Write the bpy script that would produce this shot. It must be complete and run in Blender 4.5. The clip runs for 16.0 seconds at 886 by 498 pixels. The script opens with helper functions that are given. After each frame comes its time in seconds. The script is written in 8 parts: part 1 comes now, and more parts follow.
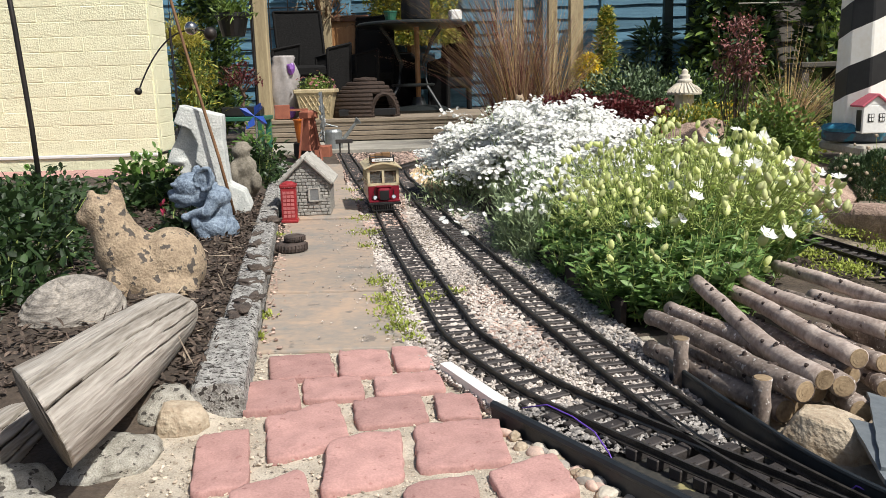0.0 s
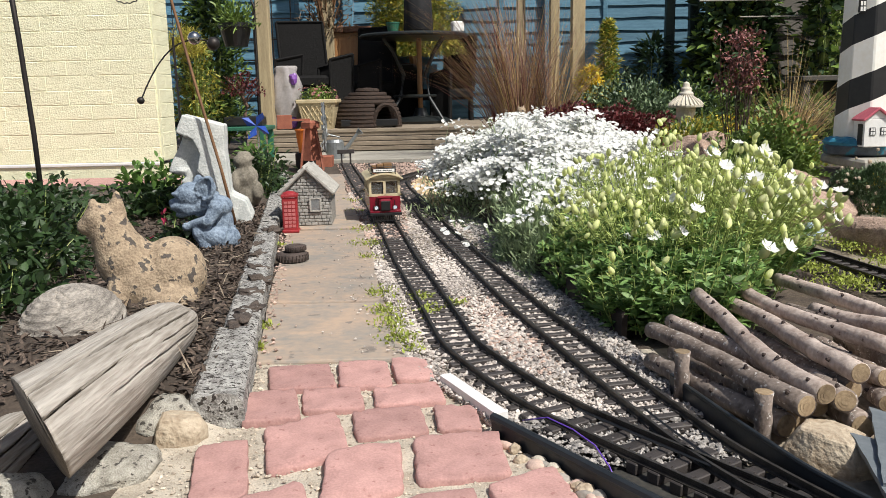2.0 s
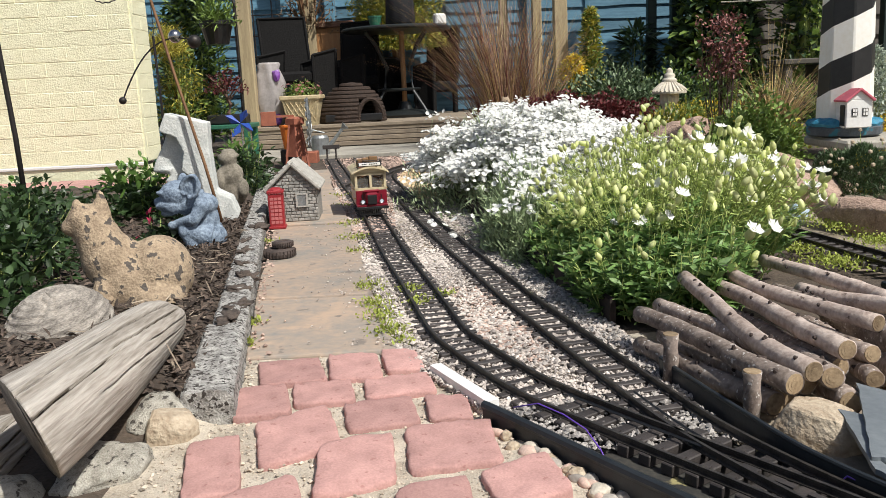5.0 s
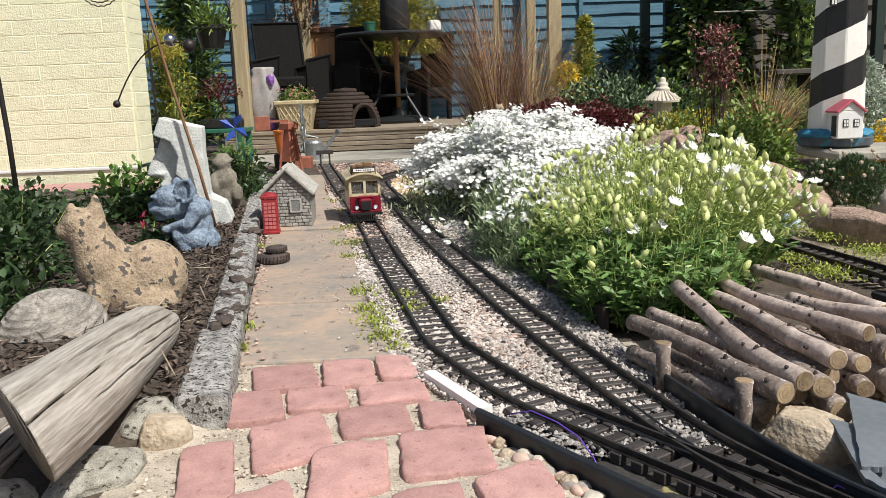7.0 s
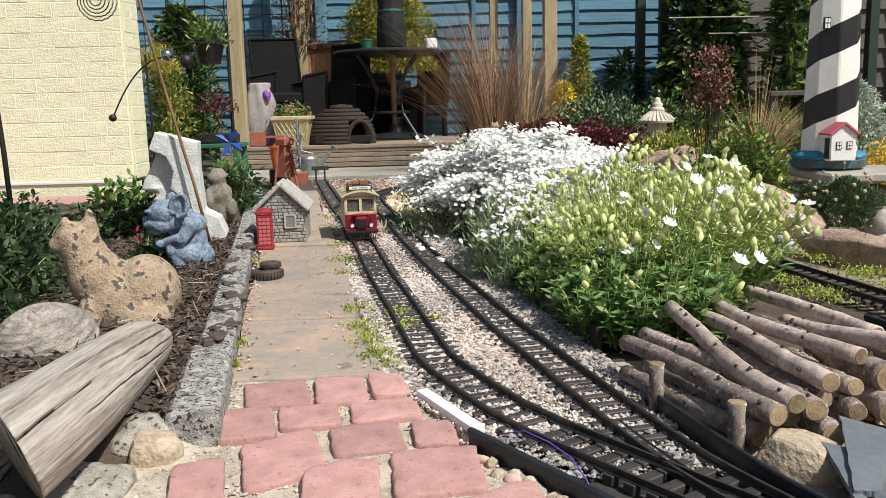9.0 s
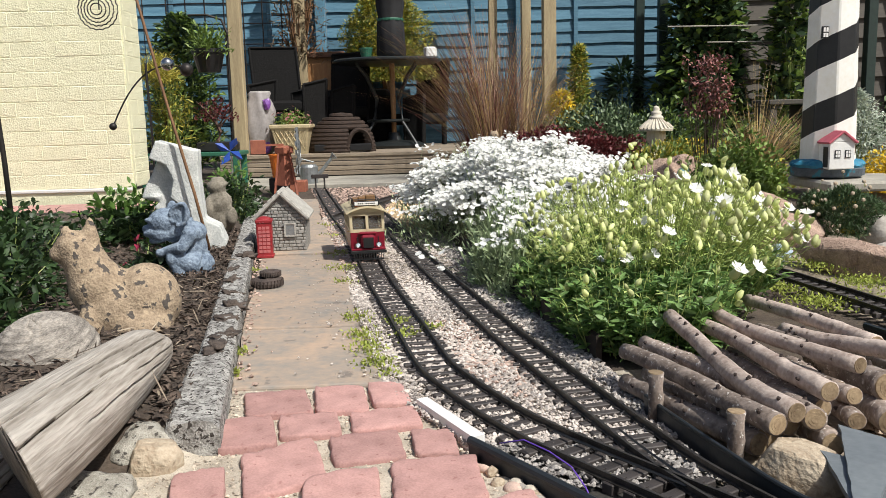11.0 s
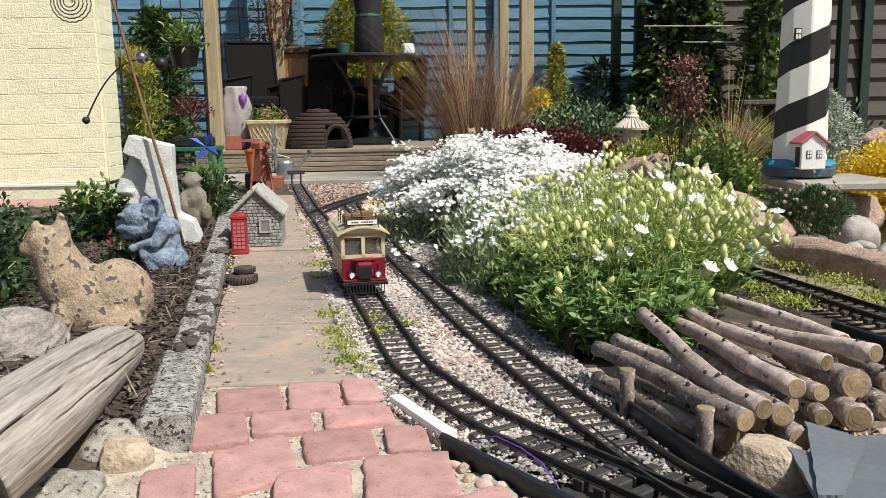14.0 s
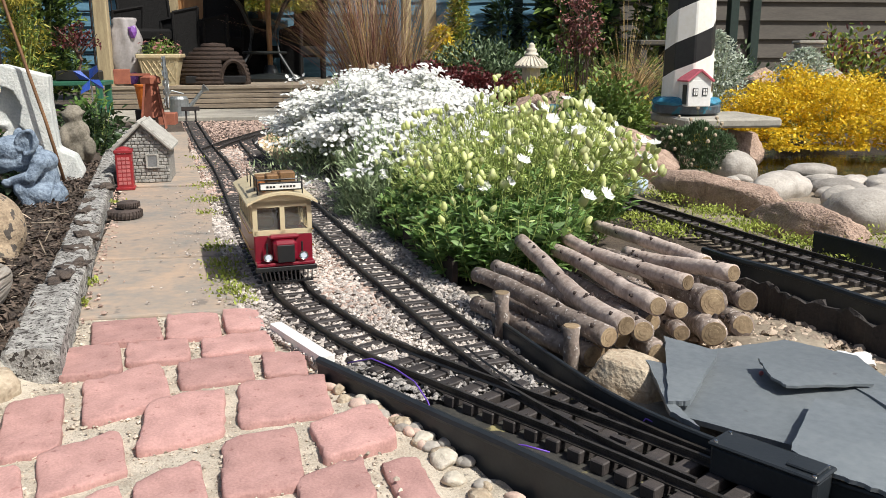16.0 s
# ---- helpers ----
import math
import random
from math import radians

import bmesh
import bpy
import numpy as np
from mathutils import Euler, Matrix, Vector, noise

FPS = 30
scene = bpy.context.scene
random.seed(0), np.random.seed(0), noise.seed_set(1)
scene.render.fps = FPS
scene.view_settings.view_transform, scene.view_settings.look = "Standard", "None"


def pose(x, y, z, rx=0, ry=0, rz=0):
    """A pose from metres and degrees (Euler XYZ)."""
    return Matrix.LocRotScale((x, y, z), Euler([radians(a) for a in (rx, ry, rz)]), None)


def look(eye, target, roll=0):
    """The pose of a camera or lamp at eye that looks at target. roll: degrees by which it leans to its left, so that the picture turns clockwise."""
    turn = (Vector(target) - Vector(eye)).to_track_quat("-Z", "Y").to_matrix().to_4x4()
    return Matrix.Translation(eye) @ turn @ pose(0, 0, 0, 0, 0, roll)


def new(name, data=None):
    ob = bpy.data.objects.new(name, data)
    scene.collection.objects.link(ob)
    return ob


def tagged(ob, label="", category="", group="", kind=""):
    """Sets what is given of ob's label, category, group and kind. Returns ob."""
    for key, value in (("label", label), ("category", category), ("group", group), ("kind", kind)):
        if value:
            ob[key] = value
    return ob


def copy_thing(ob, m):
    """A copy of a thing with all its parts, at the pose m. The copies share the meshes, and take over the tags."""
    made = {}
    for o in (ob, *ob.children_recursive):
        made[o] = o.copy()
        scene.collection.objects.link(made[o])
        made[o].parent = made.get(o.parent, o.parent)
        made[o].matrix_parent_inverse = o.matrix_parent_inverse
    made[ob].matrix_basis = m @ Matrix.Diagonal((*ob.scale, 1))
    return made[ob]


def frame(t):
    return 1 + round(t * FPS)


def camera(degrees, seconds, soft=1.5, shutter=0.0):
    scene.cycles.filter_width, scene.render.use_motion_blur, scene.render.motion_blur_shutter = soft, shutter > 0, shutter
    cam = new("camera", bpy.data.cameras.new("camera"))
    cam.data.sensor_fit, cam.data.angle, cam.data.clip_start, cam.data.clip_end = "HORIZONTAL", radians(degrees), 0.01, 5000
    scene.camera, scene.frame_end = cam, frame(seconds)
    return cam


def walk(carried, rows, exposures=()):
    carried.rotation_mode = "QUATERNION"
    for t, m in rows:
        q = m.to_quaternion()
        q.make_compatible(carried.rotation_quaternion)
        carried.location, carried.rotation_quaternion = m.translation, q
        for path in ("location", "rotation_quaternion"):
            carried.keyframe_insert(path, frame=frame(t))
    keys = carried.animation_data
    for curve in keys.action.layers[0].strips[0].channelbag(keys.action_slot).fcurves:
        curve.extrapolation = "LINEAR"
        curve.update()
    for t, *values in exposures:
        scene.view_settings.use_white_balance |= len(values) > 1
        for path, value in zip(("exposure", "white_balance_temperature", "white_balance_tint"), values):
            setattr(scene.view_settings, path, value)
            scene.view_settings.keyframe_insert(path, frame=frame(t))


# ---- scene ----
# ---------------- camera ----------------
cam = camera(55.52, 16.0, 0.85)
PATH = [
    (0, 0.0000, -0.0000, 0.3950, -11.18, 1.61, -0.30),
    (0.5, -0.0001, 0.0020, 0.3961, -10.80, 1.20, -0.19),
    (1, -0.0013, 0.0014, 0.3958, -10.53, 1.19, -0.03),
    (1.5, -0.0014, 0.0015, 0.3950, -10.44, 1.23, -0.05),
    (2, 0.0000, 0.0017, 0.3954, -10.45, 1.25, -0.17),
    (2.5, 0.0012, 0.0016, 0.3958, -10.46, 1.43, -0.23),
    (3, 0.0017, 0.0022, 0.3945, -10.54, 1.79, -0.25),
    (3.5, 0.0021, 0.0006, 0.3941, -10.63, 2.33, -0.46),
    (4, 0.0039, 0.0012, 0.3911, -10.67, 2.71, -0.68),
    (6.5, -0.0005, -0.0009, 0.3902, -11.28, 2.22, -1.76),
    (7, -0.0008, -0.0037, 0.3934, -10.55, 2.12, -1.65),
    (7.5, 0.0019, -0.0016, 0.3941, -9.75, 1.79, -1.80),
    (8, 0.0014, -0.0028, 0.3946, -9.55, 1.71, -1.92),
    (8.5, 0.0006, -0.0034, 0.3958, -9.47, 1.63, -1.94),
    (9, -0.0008, -0.0039, 0.3957, -9.42, 1.45, -1.93),
    (9.5, -0.0012, -0.0046, 0.3958, -9.41, 1.44, -1.94),
    (12, -0.0025, -0.0083, 0.3991, -8.63, 1.37, -2.05),
    (12.5, -0.0029, -0.0084, 0.3991, -8.69, 1.20, -2.08),
    (13, -0.0007, -0.0070, 0.3986, -8.79, 1.09, -2.16),
    (13.5, 0.0005, -0.0075, 0.4000, -8.91, 1.00, -2.54),
    (14, 0.0031, -0.0094, 0.3983, -9.12, 0.90, -3.45),
    (14.5, 0.0108, -0.0121, 0.3944, -9.70, 1.04, -4.93),
    (15, 0.0202, -0.0176, 0.3930, -10.68, 0.45, -6.80),
    (15.5, 0.0264, -0.0221, 0.3874, -11.72, 0.12, -8.32),
    (16, 0.0430, -0.0253, 0.3791, -13.13, 0.16, -9.61),
]
walk(cam, [(t, pose(x, y, z, 90 + p, r, w)) for t, x, y, z, p, r, w in PATH], [(0.0, 0.0), (15.3, 0.0), (16.0, 0.08)])

# ---------------- sky, sun, exposure ----------------
SUN_AZ, SUN_EL = 134.0, 53.0          # degrees clockwise from +y, degrees above the horizon
world = bpy.data.worlds.new("sky")
scene.world = world
world.use_nodes = True
wn, wl = world.node_tree.nodes, world.node_tree.links
sky = wn.new("ShaderNodeTexSky")
sky.sky_type = "NISHITA"
sky.sun_disc = False
sky.sun_elevation = radians(SUN_EL)
sky.sun_rotation = radians(SUN_AZ)
sky.dust_density = 3.0
wl.new(sky.outputs["Color"], wn["Background"].inputs["Color"])
wn["Background"].inputs["Strength"].default_value = 0.085
sun = new("sun", bpy.data.lights.new("sun", "SUN"))
sun.data.energy, sun.data.angle, sun.data.color = 4.9, radians(0.7), (1.0, 0.982, 0.93)
_d = Vector((math.sin(radians(SUN_AZ)) * math.cos(radians(SUN_EL)), math.cos(radians(SUN_AZ)) * math.cos(radians(SUN_EL)), math.sin(radians(SUN_EL))))
sun.matrix_basis = look(_d * 20, (0, 0, 0))

# ---------------- materials ----------------
def mat(name, c1, c2=None, rough=0.8, scale=20.0, metal=0.0, bump=0.3, detail=6.0, warp=0.0, spots=None, spot_scale=60.0, spot_amt=0.45, rand=0.0, island=0.0, stretch=(1, 1, 1), fine=8.0, spec=0.5, transl=0.0, dist=0.002):
    """Two-scale noise colour, optional lichen-like spots, bump; rand: change from piece to piece."""
    m = bpy.data.materials.new(name)
    m.use_nodes = True
    n, l = m.node_tree.nodes, m.node_tree.links
    b = n["Principled BSDF"]
    co = n.new("ShaderNodeTexCoord")
    mp = n.new("ShaderNodeMapping")
    mp.inputs["Scale"].default_value = stretch
    l.new(co.outputs["Object"], mp.inputs["Vector"])
    big = n.new("ShaderNodeTexNoise")
    big.inputs["Scale"].default_value, big.inputs["Detail"].default_value = scale, detail
    big.inputs["Distortion"].default_value = warp
    l.new(mp.outputs[0], big.inputs["Vector"])
    small = n.new("ShaderNodeTexNoise")
    small.inputs["Scale"].default_value, small.inputs["Detail"].default_value = scale * fine, 4.0
    l.new(mp.outputs[0], small.inputs["Vector"])
    add = n.new("ShaderNodeMix")
    add.inputs[0].default_value = 0.4
    l.new(big.outputs["Fac"], add.inputs[2])
    l.new(small.outputs["Fac"], add.inputs[3])
    ramp = n.new("ShaderNodeValToRGB")
    c2 = c2 or tuple(x * 0.7 for x in c1)
    ramp.color_ramp.elements[0].position, ramp.color_ramp.elements[1].position = 0.36, 0.64
    ramp.color_ramp.elements[0].color, ramp.color_ramp.elements[1].color = (*c2, 1), (*c1, 1)
    l.new(add.outputs[0], ramp.inputs[0])
    out = ramp.outputs[0]
    if spots:
        sp = n.new("ShaderNodeTexNoise")
        sp.inputs["Scale"].default_value, sp.inputs["Detail"].default_value = spot_scale, 5.0
        l.new(co.outputs["Object"], sp.inputs["Vector"])
        sr = n.new("ShaderNodeValToRGB")
        sr.color_ramp.elements[0].position, sr.color_ramp.elements[1].position = 1.0 - spot_amt, 1.04 - spot_amt
        l.new(sp.outputs["Fac"], sr.inputs[0])
        mx = n.new("ShaderNodeMix")
        mx.data_type = "RGBA"
        mx.inputs[7].default_value = (*spots, 1)
        l.new(sr.outputs[0], mx.inputs[0])
        l.new(out, mx.inputs[6])
        out = mx.outputs[2]
    if rand or island:
        src = n.new("ShaderNodeNewGeometry").outputs["Random Per Island"] if island else n.new("ShaderNodeObjectInfo").outputs["Random"]
        a = island or rand
        mr = n.new("ShaderNodeMapRange")
        mr.inputs[3].default_value, mr.inputs[4].default_value = 1 - a, 1 + a
        l.new(src, mr.inputs[0])
        hs = n.new("ShaderNodeHueSaturation")
        l.new(mr.outputs[0], hs.inputs["Value"])
        l.new(out, hs.inputs["Color"])
        out = hs.outputs[0]
    l.new(out, b.inputs["Base Color"])
    b.inputs["Roughness"].default_value, b.inputs["Metallic"].default_value = rough, metal
    b.inputs["Specular IOR Level"].default_value = spec
    if bump:
        bp = n.new("ShaderNodeBump")
        bp.inputs["Strength"].default_value, bp.inputs["Distance"].default_value = bump, dist
        l.new(add.outputs[0], bp.inputs["Height"])
        l.new(bp.outputs[0], b.inputs["Normal"])
    if transl:
        tb = n.new("ShaderNodeBsdfTranslucent")
        l.new(out, tb.inputs["Color"])
        ms = n.new("ShaderNodeMixShader")
        ms.inputs[0].default_value = transl
        l.new(b.outputs[0], ms.inputs[1])
        l.new(tb.outputs[0], ms.inputs[2])
        l.new(ms.outputs[0], n["Material Output"].inputs["Surface"])
    return m


M_SAND = mat("sandy_mortar", (0.60, 0.53, 0.43), (0.34, 0.29, 0.225), 0.95, 30, bump=1.0, fine=14, dist=0.005, spots=(0.25, 0.22, 0.18), spot_scale=190, spot_amt=0.37)
M_SOILSHADE = mat("soil_and_log_shadow", (0.10, 0.075, 0.055), (0.045, 0.033, 0.025), 0.95, 18, bump=1.0, dist=0.006)
M_EARTH = mat("pale_earth", (0.33, 0.28, 0.21), (0.18, 0.14, 0.10), 0.95, 9, bump=0.9, fine=14, dist=0.006)
M_SETT = mat("pink_concrete_sett", (0.53, 0.305, 0.272), (0.36, 0.20, 0.178), 0.9, 26, bump=1.0, fine=14, rand=0.16, spots=(0.33, 0.165, 0.145), spot_scale=75, spot_amt=0.36, dist=0.0018, warp=0.6)
M_SLAB = mat("sandstone_slab", (0.45, 0.33, 0.24), (0.265, 0.245, 0.215), 0.7, 6.5, bump=0.8, fine=9, rand=0.08, dist=0.006, spots=(0.22, 0.185, 0.155), spot_scale=19, spot_amt=0.36, warp=1.4)
M_KERB = mat("lichened_concrete", (0.56, 0.545, 0.505), (0.13, 0.12, 0.11), 0.95, 75, bump=1.0, fine=5, spots=(0.05, 0.042, 0.036), spot_scale=150, spot_amt=0.455, dist=0.006)
M_CREAM = mat("cream_masonry_paint", (0.84, 0.82, 0.58), (0.78, 0.755, 0.515), 0.8, 24, bump=1.0, fine=5, rand=0.025, dist=0.011)
M_WHITE = mat("white_paint", (0.82, 0.81, 0.78), (0.72, 0.70, 0.66), 0.6, 14, bump=0.15)
M_BLACKPL = mat("black_plastic", (0.017, 0.021, 0.025), (0.026, 0.030, 0.034), 0.42, 30, bump=0.15, spots=(0.055, 0.055, 0.055), spot_scale=200, spot_amt=0.28, spec=0.35)
M_RAIL = mat("tarnished_rail", (0.085, 0.075, 0.066), (0.035, 0.031, 0.028), 0.45, 60, metal=0.5, bump=0.3)
M_SLEEPER = mat("sleeper_plastic", (0.060, 0.050, 0.046), (0.032, 0.027, 0.025), 0.6, 90, bump=0.5, rand=0.25)
M_FENCE = mat("blue_fence_paint", (0.105, 0.225, 0.305), (0.055, 0.14, 0.205), 0.75, 6, bump=0.5, stretch=(0.6, 1, 9), rand=0.28)
M_DECK = mat("weathered_decking", (0.32, 0.26, 0.19), (0.19, 0.15, 0.11), 0.85, 20, bump=0.4, stretch=(0.3, 3, 3), rand=0.12)
M_POST = mat("treated_timber", (0.46, 0.37, 0.22), (0.31, 0.24, 0.14), 0.8, 14, bump=0.35, stretch=(3, 3, 0.3), rand=0.08)
M_CONC = mat("grey_concrete", (0.42, 0.39, 0.33), (0.27, 0.25, 0.21), 0.9, 8, bump=0.4, fine=12)
M_GRAVEL = mat("pale_gravel", (0.60, 0.535, 0.48), (0.38, 0.33, 0.29), 0.9, 70, bump=0.6, island=0.42)
M_TANGRAVEL = mat("golden_gravel", (0.66, 0.50, 0.31), (0.46, 0.33, 0.19), 0.9, 40, bump=0.5, island=0.35)
M_PINKGRAVEL = mat("pink_gravel", (0.50, 0.36, 0.29), (0.33, 0.24, 0.2), 0.9, 40, bump=0.5, island=0.4)
M_ROCK = mat("pink_sandstone_rock", (0.52, 0.37, 0.285), (0.26, 0.175, 0.13), 0.9, 34, warp=1.0, bump=1.0, fine=6, dist=0.014)
M_ROCKTAN = mat("tan_limestone_rock", (0.56, 0.47, 0.35), (0.31, 0.235, 0.16), 0.9, 34, bump=1.0, fine=5, dist=0.008)
M_PEBBLE = mat("river_pebble", (0.47, 0.43, 0.38), (0.29, 0.26, 0.225), 0.75, 30, bump=0.7, fine=6, rand=0.3, dist=0.004)
M_SLATE = mat("blue_grey_slate", (0.185, 0.205, 0.215), (0.125, 0.142, 0.155), 0.5, 7, bump=0.7, fine=14, rand=0.08, spots=(0.105, 0.115, 0.12), spot_scale=45, spot_amt=0.33, dist=0.003)


# ---------------- building helpers ----------------
def obj(name, bm, material, smooth=False):
    me = bpy.data.meshes.new(name)
    bm.to_mesh(me)
    bm.free()
    if smooth:
        me.shade_smooth()
    for m in (material if isinstance(material, (list, tuple)) else (material,)):
        me.materials.append(m)
    return new(name, me)


def part(name, bm, material, parent, label="", smooth=False, kind=""):
    """One mesh object under a thing or a part, in the thing's space."""
    ob = obj(name, bm, material, smooth)
    ob.parent = parent
    return tagged(ob, label, kind=kind)


def thing(name, m, label, category, group="", kind=""):
    ob = new(name)
    ob.empty_display_size = 0.02
    ob.matrix_basis = m
    return tagged(ob, label, category, group, kind)


def BM():
    return bmesh.new()


def box(bm, c, s, m=None, bevel=0.0, mi=0):
    r = bmesh.ops.create_cube(bm, size=1.0, matrix=Matrix.Translation(c) @ (m or Matrix()) @ Matrix.Diagonal((*s, 1)))
    if bevel:
        ed = list({e for v in r["verts"] for e in v.link_edges})
        bmesh.ops.bevel(bm, geom=ed, offset=bevel, segments=1, affect="EDGES", profile=0.6)
    if mi:
        for f in {f for v in r["verts"] if v.is_valid for f in v.link_faces}:
            f.material_index = mi
    return bm


def cone(bm, p, q, r1, r2=None, seg=10, caps=True):
    """A tapered rod from p to q."""
    p, q = Vector(p), Vector(q)
    d = q - p
    m = Matrix.Translation((p + q) / 2) @ d.to_track_quat("Z", "Y").to_matrix().to_4x4()
    bmesh.ops.create_cone(bm, cap_ends=caps, segments=seg, radius1=r1, radius2=r1 if r2 is None else r2, depth=d.length, matrix=m)
    return bm


def ball(bm, c, s, m=None, sub=2, rough=0.0, freq=6.0, seed=0.0):
    s = (s, s, s) if isinstance(s, (int, float)) else s
    r = bmesh.ops.create_icosphere(bm, subdivisions=sub, radius=1.0)
    for v in r["verts"]:
        if rough:
            v.co *= 1 + rough * noise.noise(v.co * freq * 0.3 + Vector((seed, seed * 1.7, -seed)))
            v.co *= 1 + rough * 0.4 * noise.noise(v.co * freq + Vector((seed, seed * 1.7, -seed)))
        v.co = Matrix.Translation(c) @ (m or Matrix()) @ Vector((v.co.x * s[0], v.co.y * s[1], v.co.z * s[2]))
    return bm


def tube(bm, pts, radii, seg=8, caps=True, twist=0.0):
    """A swept round section through the points."""
    pts = [Vector(p) for p in pts]
    rings = []
    for i, p in enumerate(pts):
        t = (pts[min(i + 1, len(pts) - 1)] - pts[max(i - 1, 0)]).normalized()
        q = t.to_track_quat("Z", "Y")
        r = radii[i] if isinstance(radii, (list, tuple)) else radii
        rings.append([bm.verts.new(p + q @ Vector((r * math.cos(a), r * math.sin(a), 0))) for a in (2 * math.pi * k / seg + twist for k in range(seg))])
    for a, b in zip(rings, rings[1:]):
        for k in range(seg):
            bm.faces.new((a[k], a[(k + 1) % seg], b[(k + 1) % seg], b[k]))
    if caps:
        bm.faces.new(rings[0][::-1])
        bm.faces.new(rings[-1])
    return bm


def lathe(bm, prof, seg=24, c=(0, 0, 0)):
    """A turned shape from (radius, height) pairs."""
    rings = [[bm.verts.new((c[0] + r * math.cos(2 * math.pi * k / seg), c[1] + r * math.sin(2 * math.pi * k / seg), c[2] + z)) for k in range(seg)] for r, z in prof]
    for a, b in zip(rings, rings[1:]):
        for k in range(seg):
            bm.faces.new((a[k], a[(k + 1) % seg], b[(k + 1) % seg], b[k]))
    bm.faces.new(rings[0][::-1])
    bm.faces.new(rings[-1])
    return bm


def prism(bm, outline, z0, z1, bevel=0.0):
    """An upright block with the given outline (counter-clockwise x, y)."""
    lo = [bm.verts.new((x, y, z0)) for x, y in outline]
    hi = [bm.verts.new((x, y, z1)) for x, y in outline]
    n = len(lo)
    bm.faces.new(lo[::-1])
    top = bm.faces.new(hi)
    for i in range(n):
        bm.faces.new((lo[i], lo[(i + 1) % n], hi[(i + 1) % n], hi[i]))
    if bevel:
        bmesh.ops.bevel(bm, geom=list(top.edges), offset=bevel, segments=2, affect="EDGES", profile=0.5)
    return bm


def mesh_from(name, verts, faces, materials, mids=None, smooth=False):
    me = bpy.data.meshes.new(name)
    me.from_pydata(verts, [], faces)
    for m in materials:
        me.materials.append(m)
    if mids is not None:
        me.polygons.foreach_set("material_index", mids)
    if smooth:
        me.shade_smooth()
    me.update()
    return new(name, me)


def curve_at(pts, n=12):
    """A smooth line through the points (Catmull-Rom)."""
    P = [Vector(p) for p in pts]
    P = [P[0] * 2 - P[1]] + P + [P[-1] * 2 - P[-2]]
    out = []
    for i in range(1, len(P) - 2):
        a, b, c, d = P[i - 1:i + 3]
        for k in range(n):
            t = k / n
            out.append(0.5 * ((2 * b) + (c - a) * t + (2 * a - 5 * b + 4 * c - d) * t * t + (3 * b - a - 3 * c + d) * t ** 3))
    return out + [P[-2]]


def along(line, step):
    """Even stations on a line: place and heading."""
    out, left = [], 0.0
    for a, b in zip(line, line[1:]):
        L = (b - a).length
        s = left
        while s < L:
            out.append((a + (b - a) * (s / L), math.atan2(b.y - a.y, b.x - a.x)))
            s += step
        left = s - L
    return out


def smooth01(x):
    x = max(0.0, min(1.0, x))
    return x * x * (3 - 2 * x)


def kerb_x(y):
    """The path-side edge of the concrete edging."""
    return -0.252 - 0.160 * (y - 0.99)


def height(x, y):
    """The lie of the ground."""
    z = -0.008
    z += 0.040 * smooth01((kerb_x(y) - 0.03 - x) / 0.04) * smooth01((y - 0.92) / 0.12) * smooth01((3.85 - y) / 0.15)      # planted bed behind the edging
    z -= 0.020 * smooth01((0.86 - y) / 0.22) * smooth01((x - 0.05) / 0.12)   # falls away at the track tray
    z -= 0.014 * smooth01((x - 0.062 - (0.96 - y) * 0.62) / 0.02) * smooth01((1.03 - y) / 0.06) * smooth01((0.40 + (0.75 - y) * 0.6 - x) / 0.05)   # bed of the track tray
    z -= 0.07 * smooth01((x - 1.38) / 0.15) * smooth01((2.9 - x) / 0.3) * smooth01((y - 2.15) / 0.2) * smooth01((4.6 - y) / 0.4)   # pond hollow
    z += 0.10 * smooth01((y - 3.2) / 1.2) * smooth01((x - 0.2) / 0.5)
    return z

# ---------------- ground, paving, walls ----------------
def build_ground():
    xs = sorted(set([round(-1.6 + 0.025 * i, 4) for i in range(181)] + [-600, -100, -30, -10, -6, -4, -3, -2.4, -2, -1.8, 3.1, 3.5, 4, 6, 10, 30, 100, 600]))
    ys = sorted(set([round(0.25 + 0.025 * i, 4) for i in range(200)] + [-300, -60, -10, -3, -1, -0.4, 0, 5.5, 6, 6.5, 7, 8, 10, 30, 100, 900]))
    verts = [(x, y, height(x, y) + (0.004 * noise.noise(Vector((x * 9, y * 9, 0))) if abs(x) < 4 and y < 8 else 0)) for y in ys for x in xs]
    n = len(xs)
    faces, mids = [], []
    for j in range(len(ys) - 1):
        for i in range(n - 1):
            faces.append((j * n + i, j * n + i + 1, (j + 1) * n + i + 1, (j + 1) * n + i))
            x, y = xs[i], ys[j]
            # second term: dark soil colour laid under the driftwood as its shadow
            bed = (x < kerb_x(y) - 0.02 and y > 0.98) or (x < -0.345 - (0.98 - y) * 0.12 and y > 0.5)
            flower = 0.3 < x + (y - 1.2) * 0.12 < 0.9 and y > 1.25
            far = not (-4 <= x < 3.5 and 0.2 < y < 10) and not (-0.45 < x < 0.3 and -0.5 < y < 1)
            mids.append(2 if far else 1 if bed or flower or (y > 3.3 and x > 0.2) else (2 if x > 0.3 else 0))
    g = mesh_from("ground", verts, faces, [M_SAND, M_SOILSHADE, M_EARTH], mids, True)
    tagged(g, "sandy mortar, dark soil and pale earth of the garden", "ground", kind="structure")
    return g


ground = build_ground()

pavement = tagged(new("pavement"), "pink concrete setts set in sandy mortar", "paving", kind="structure")


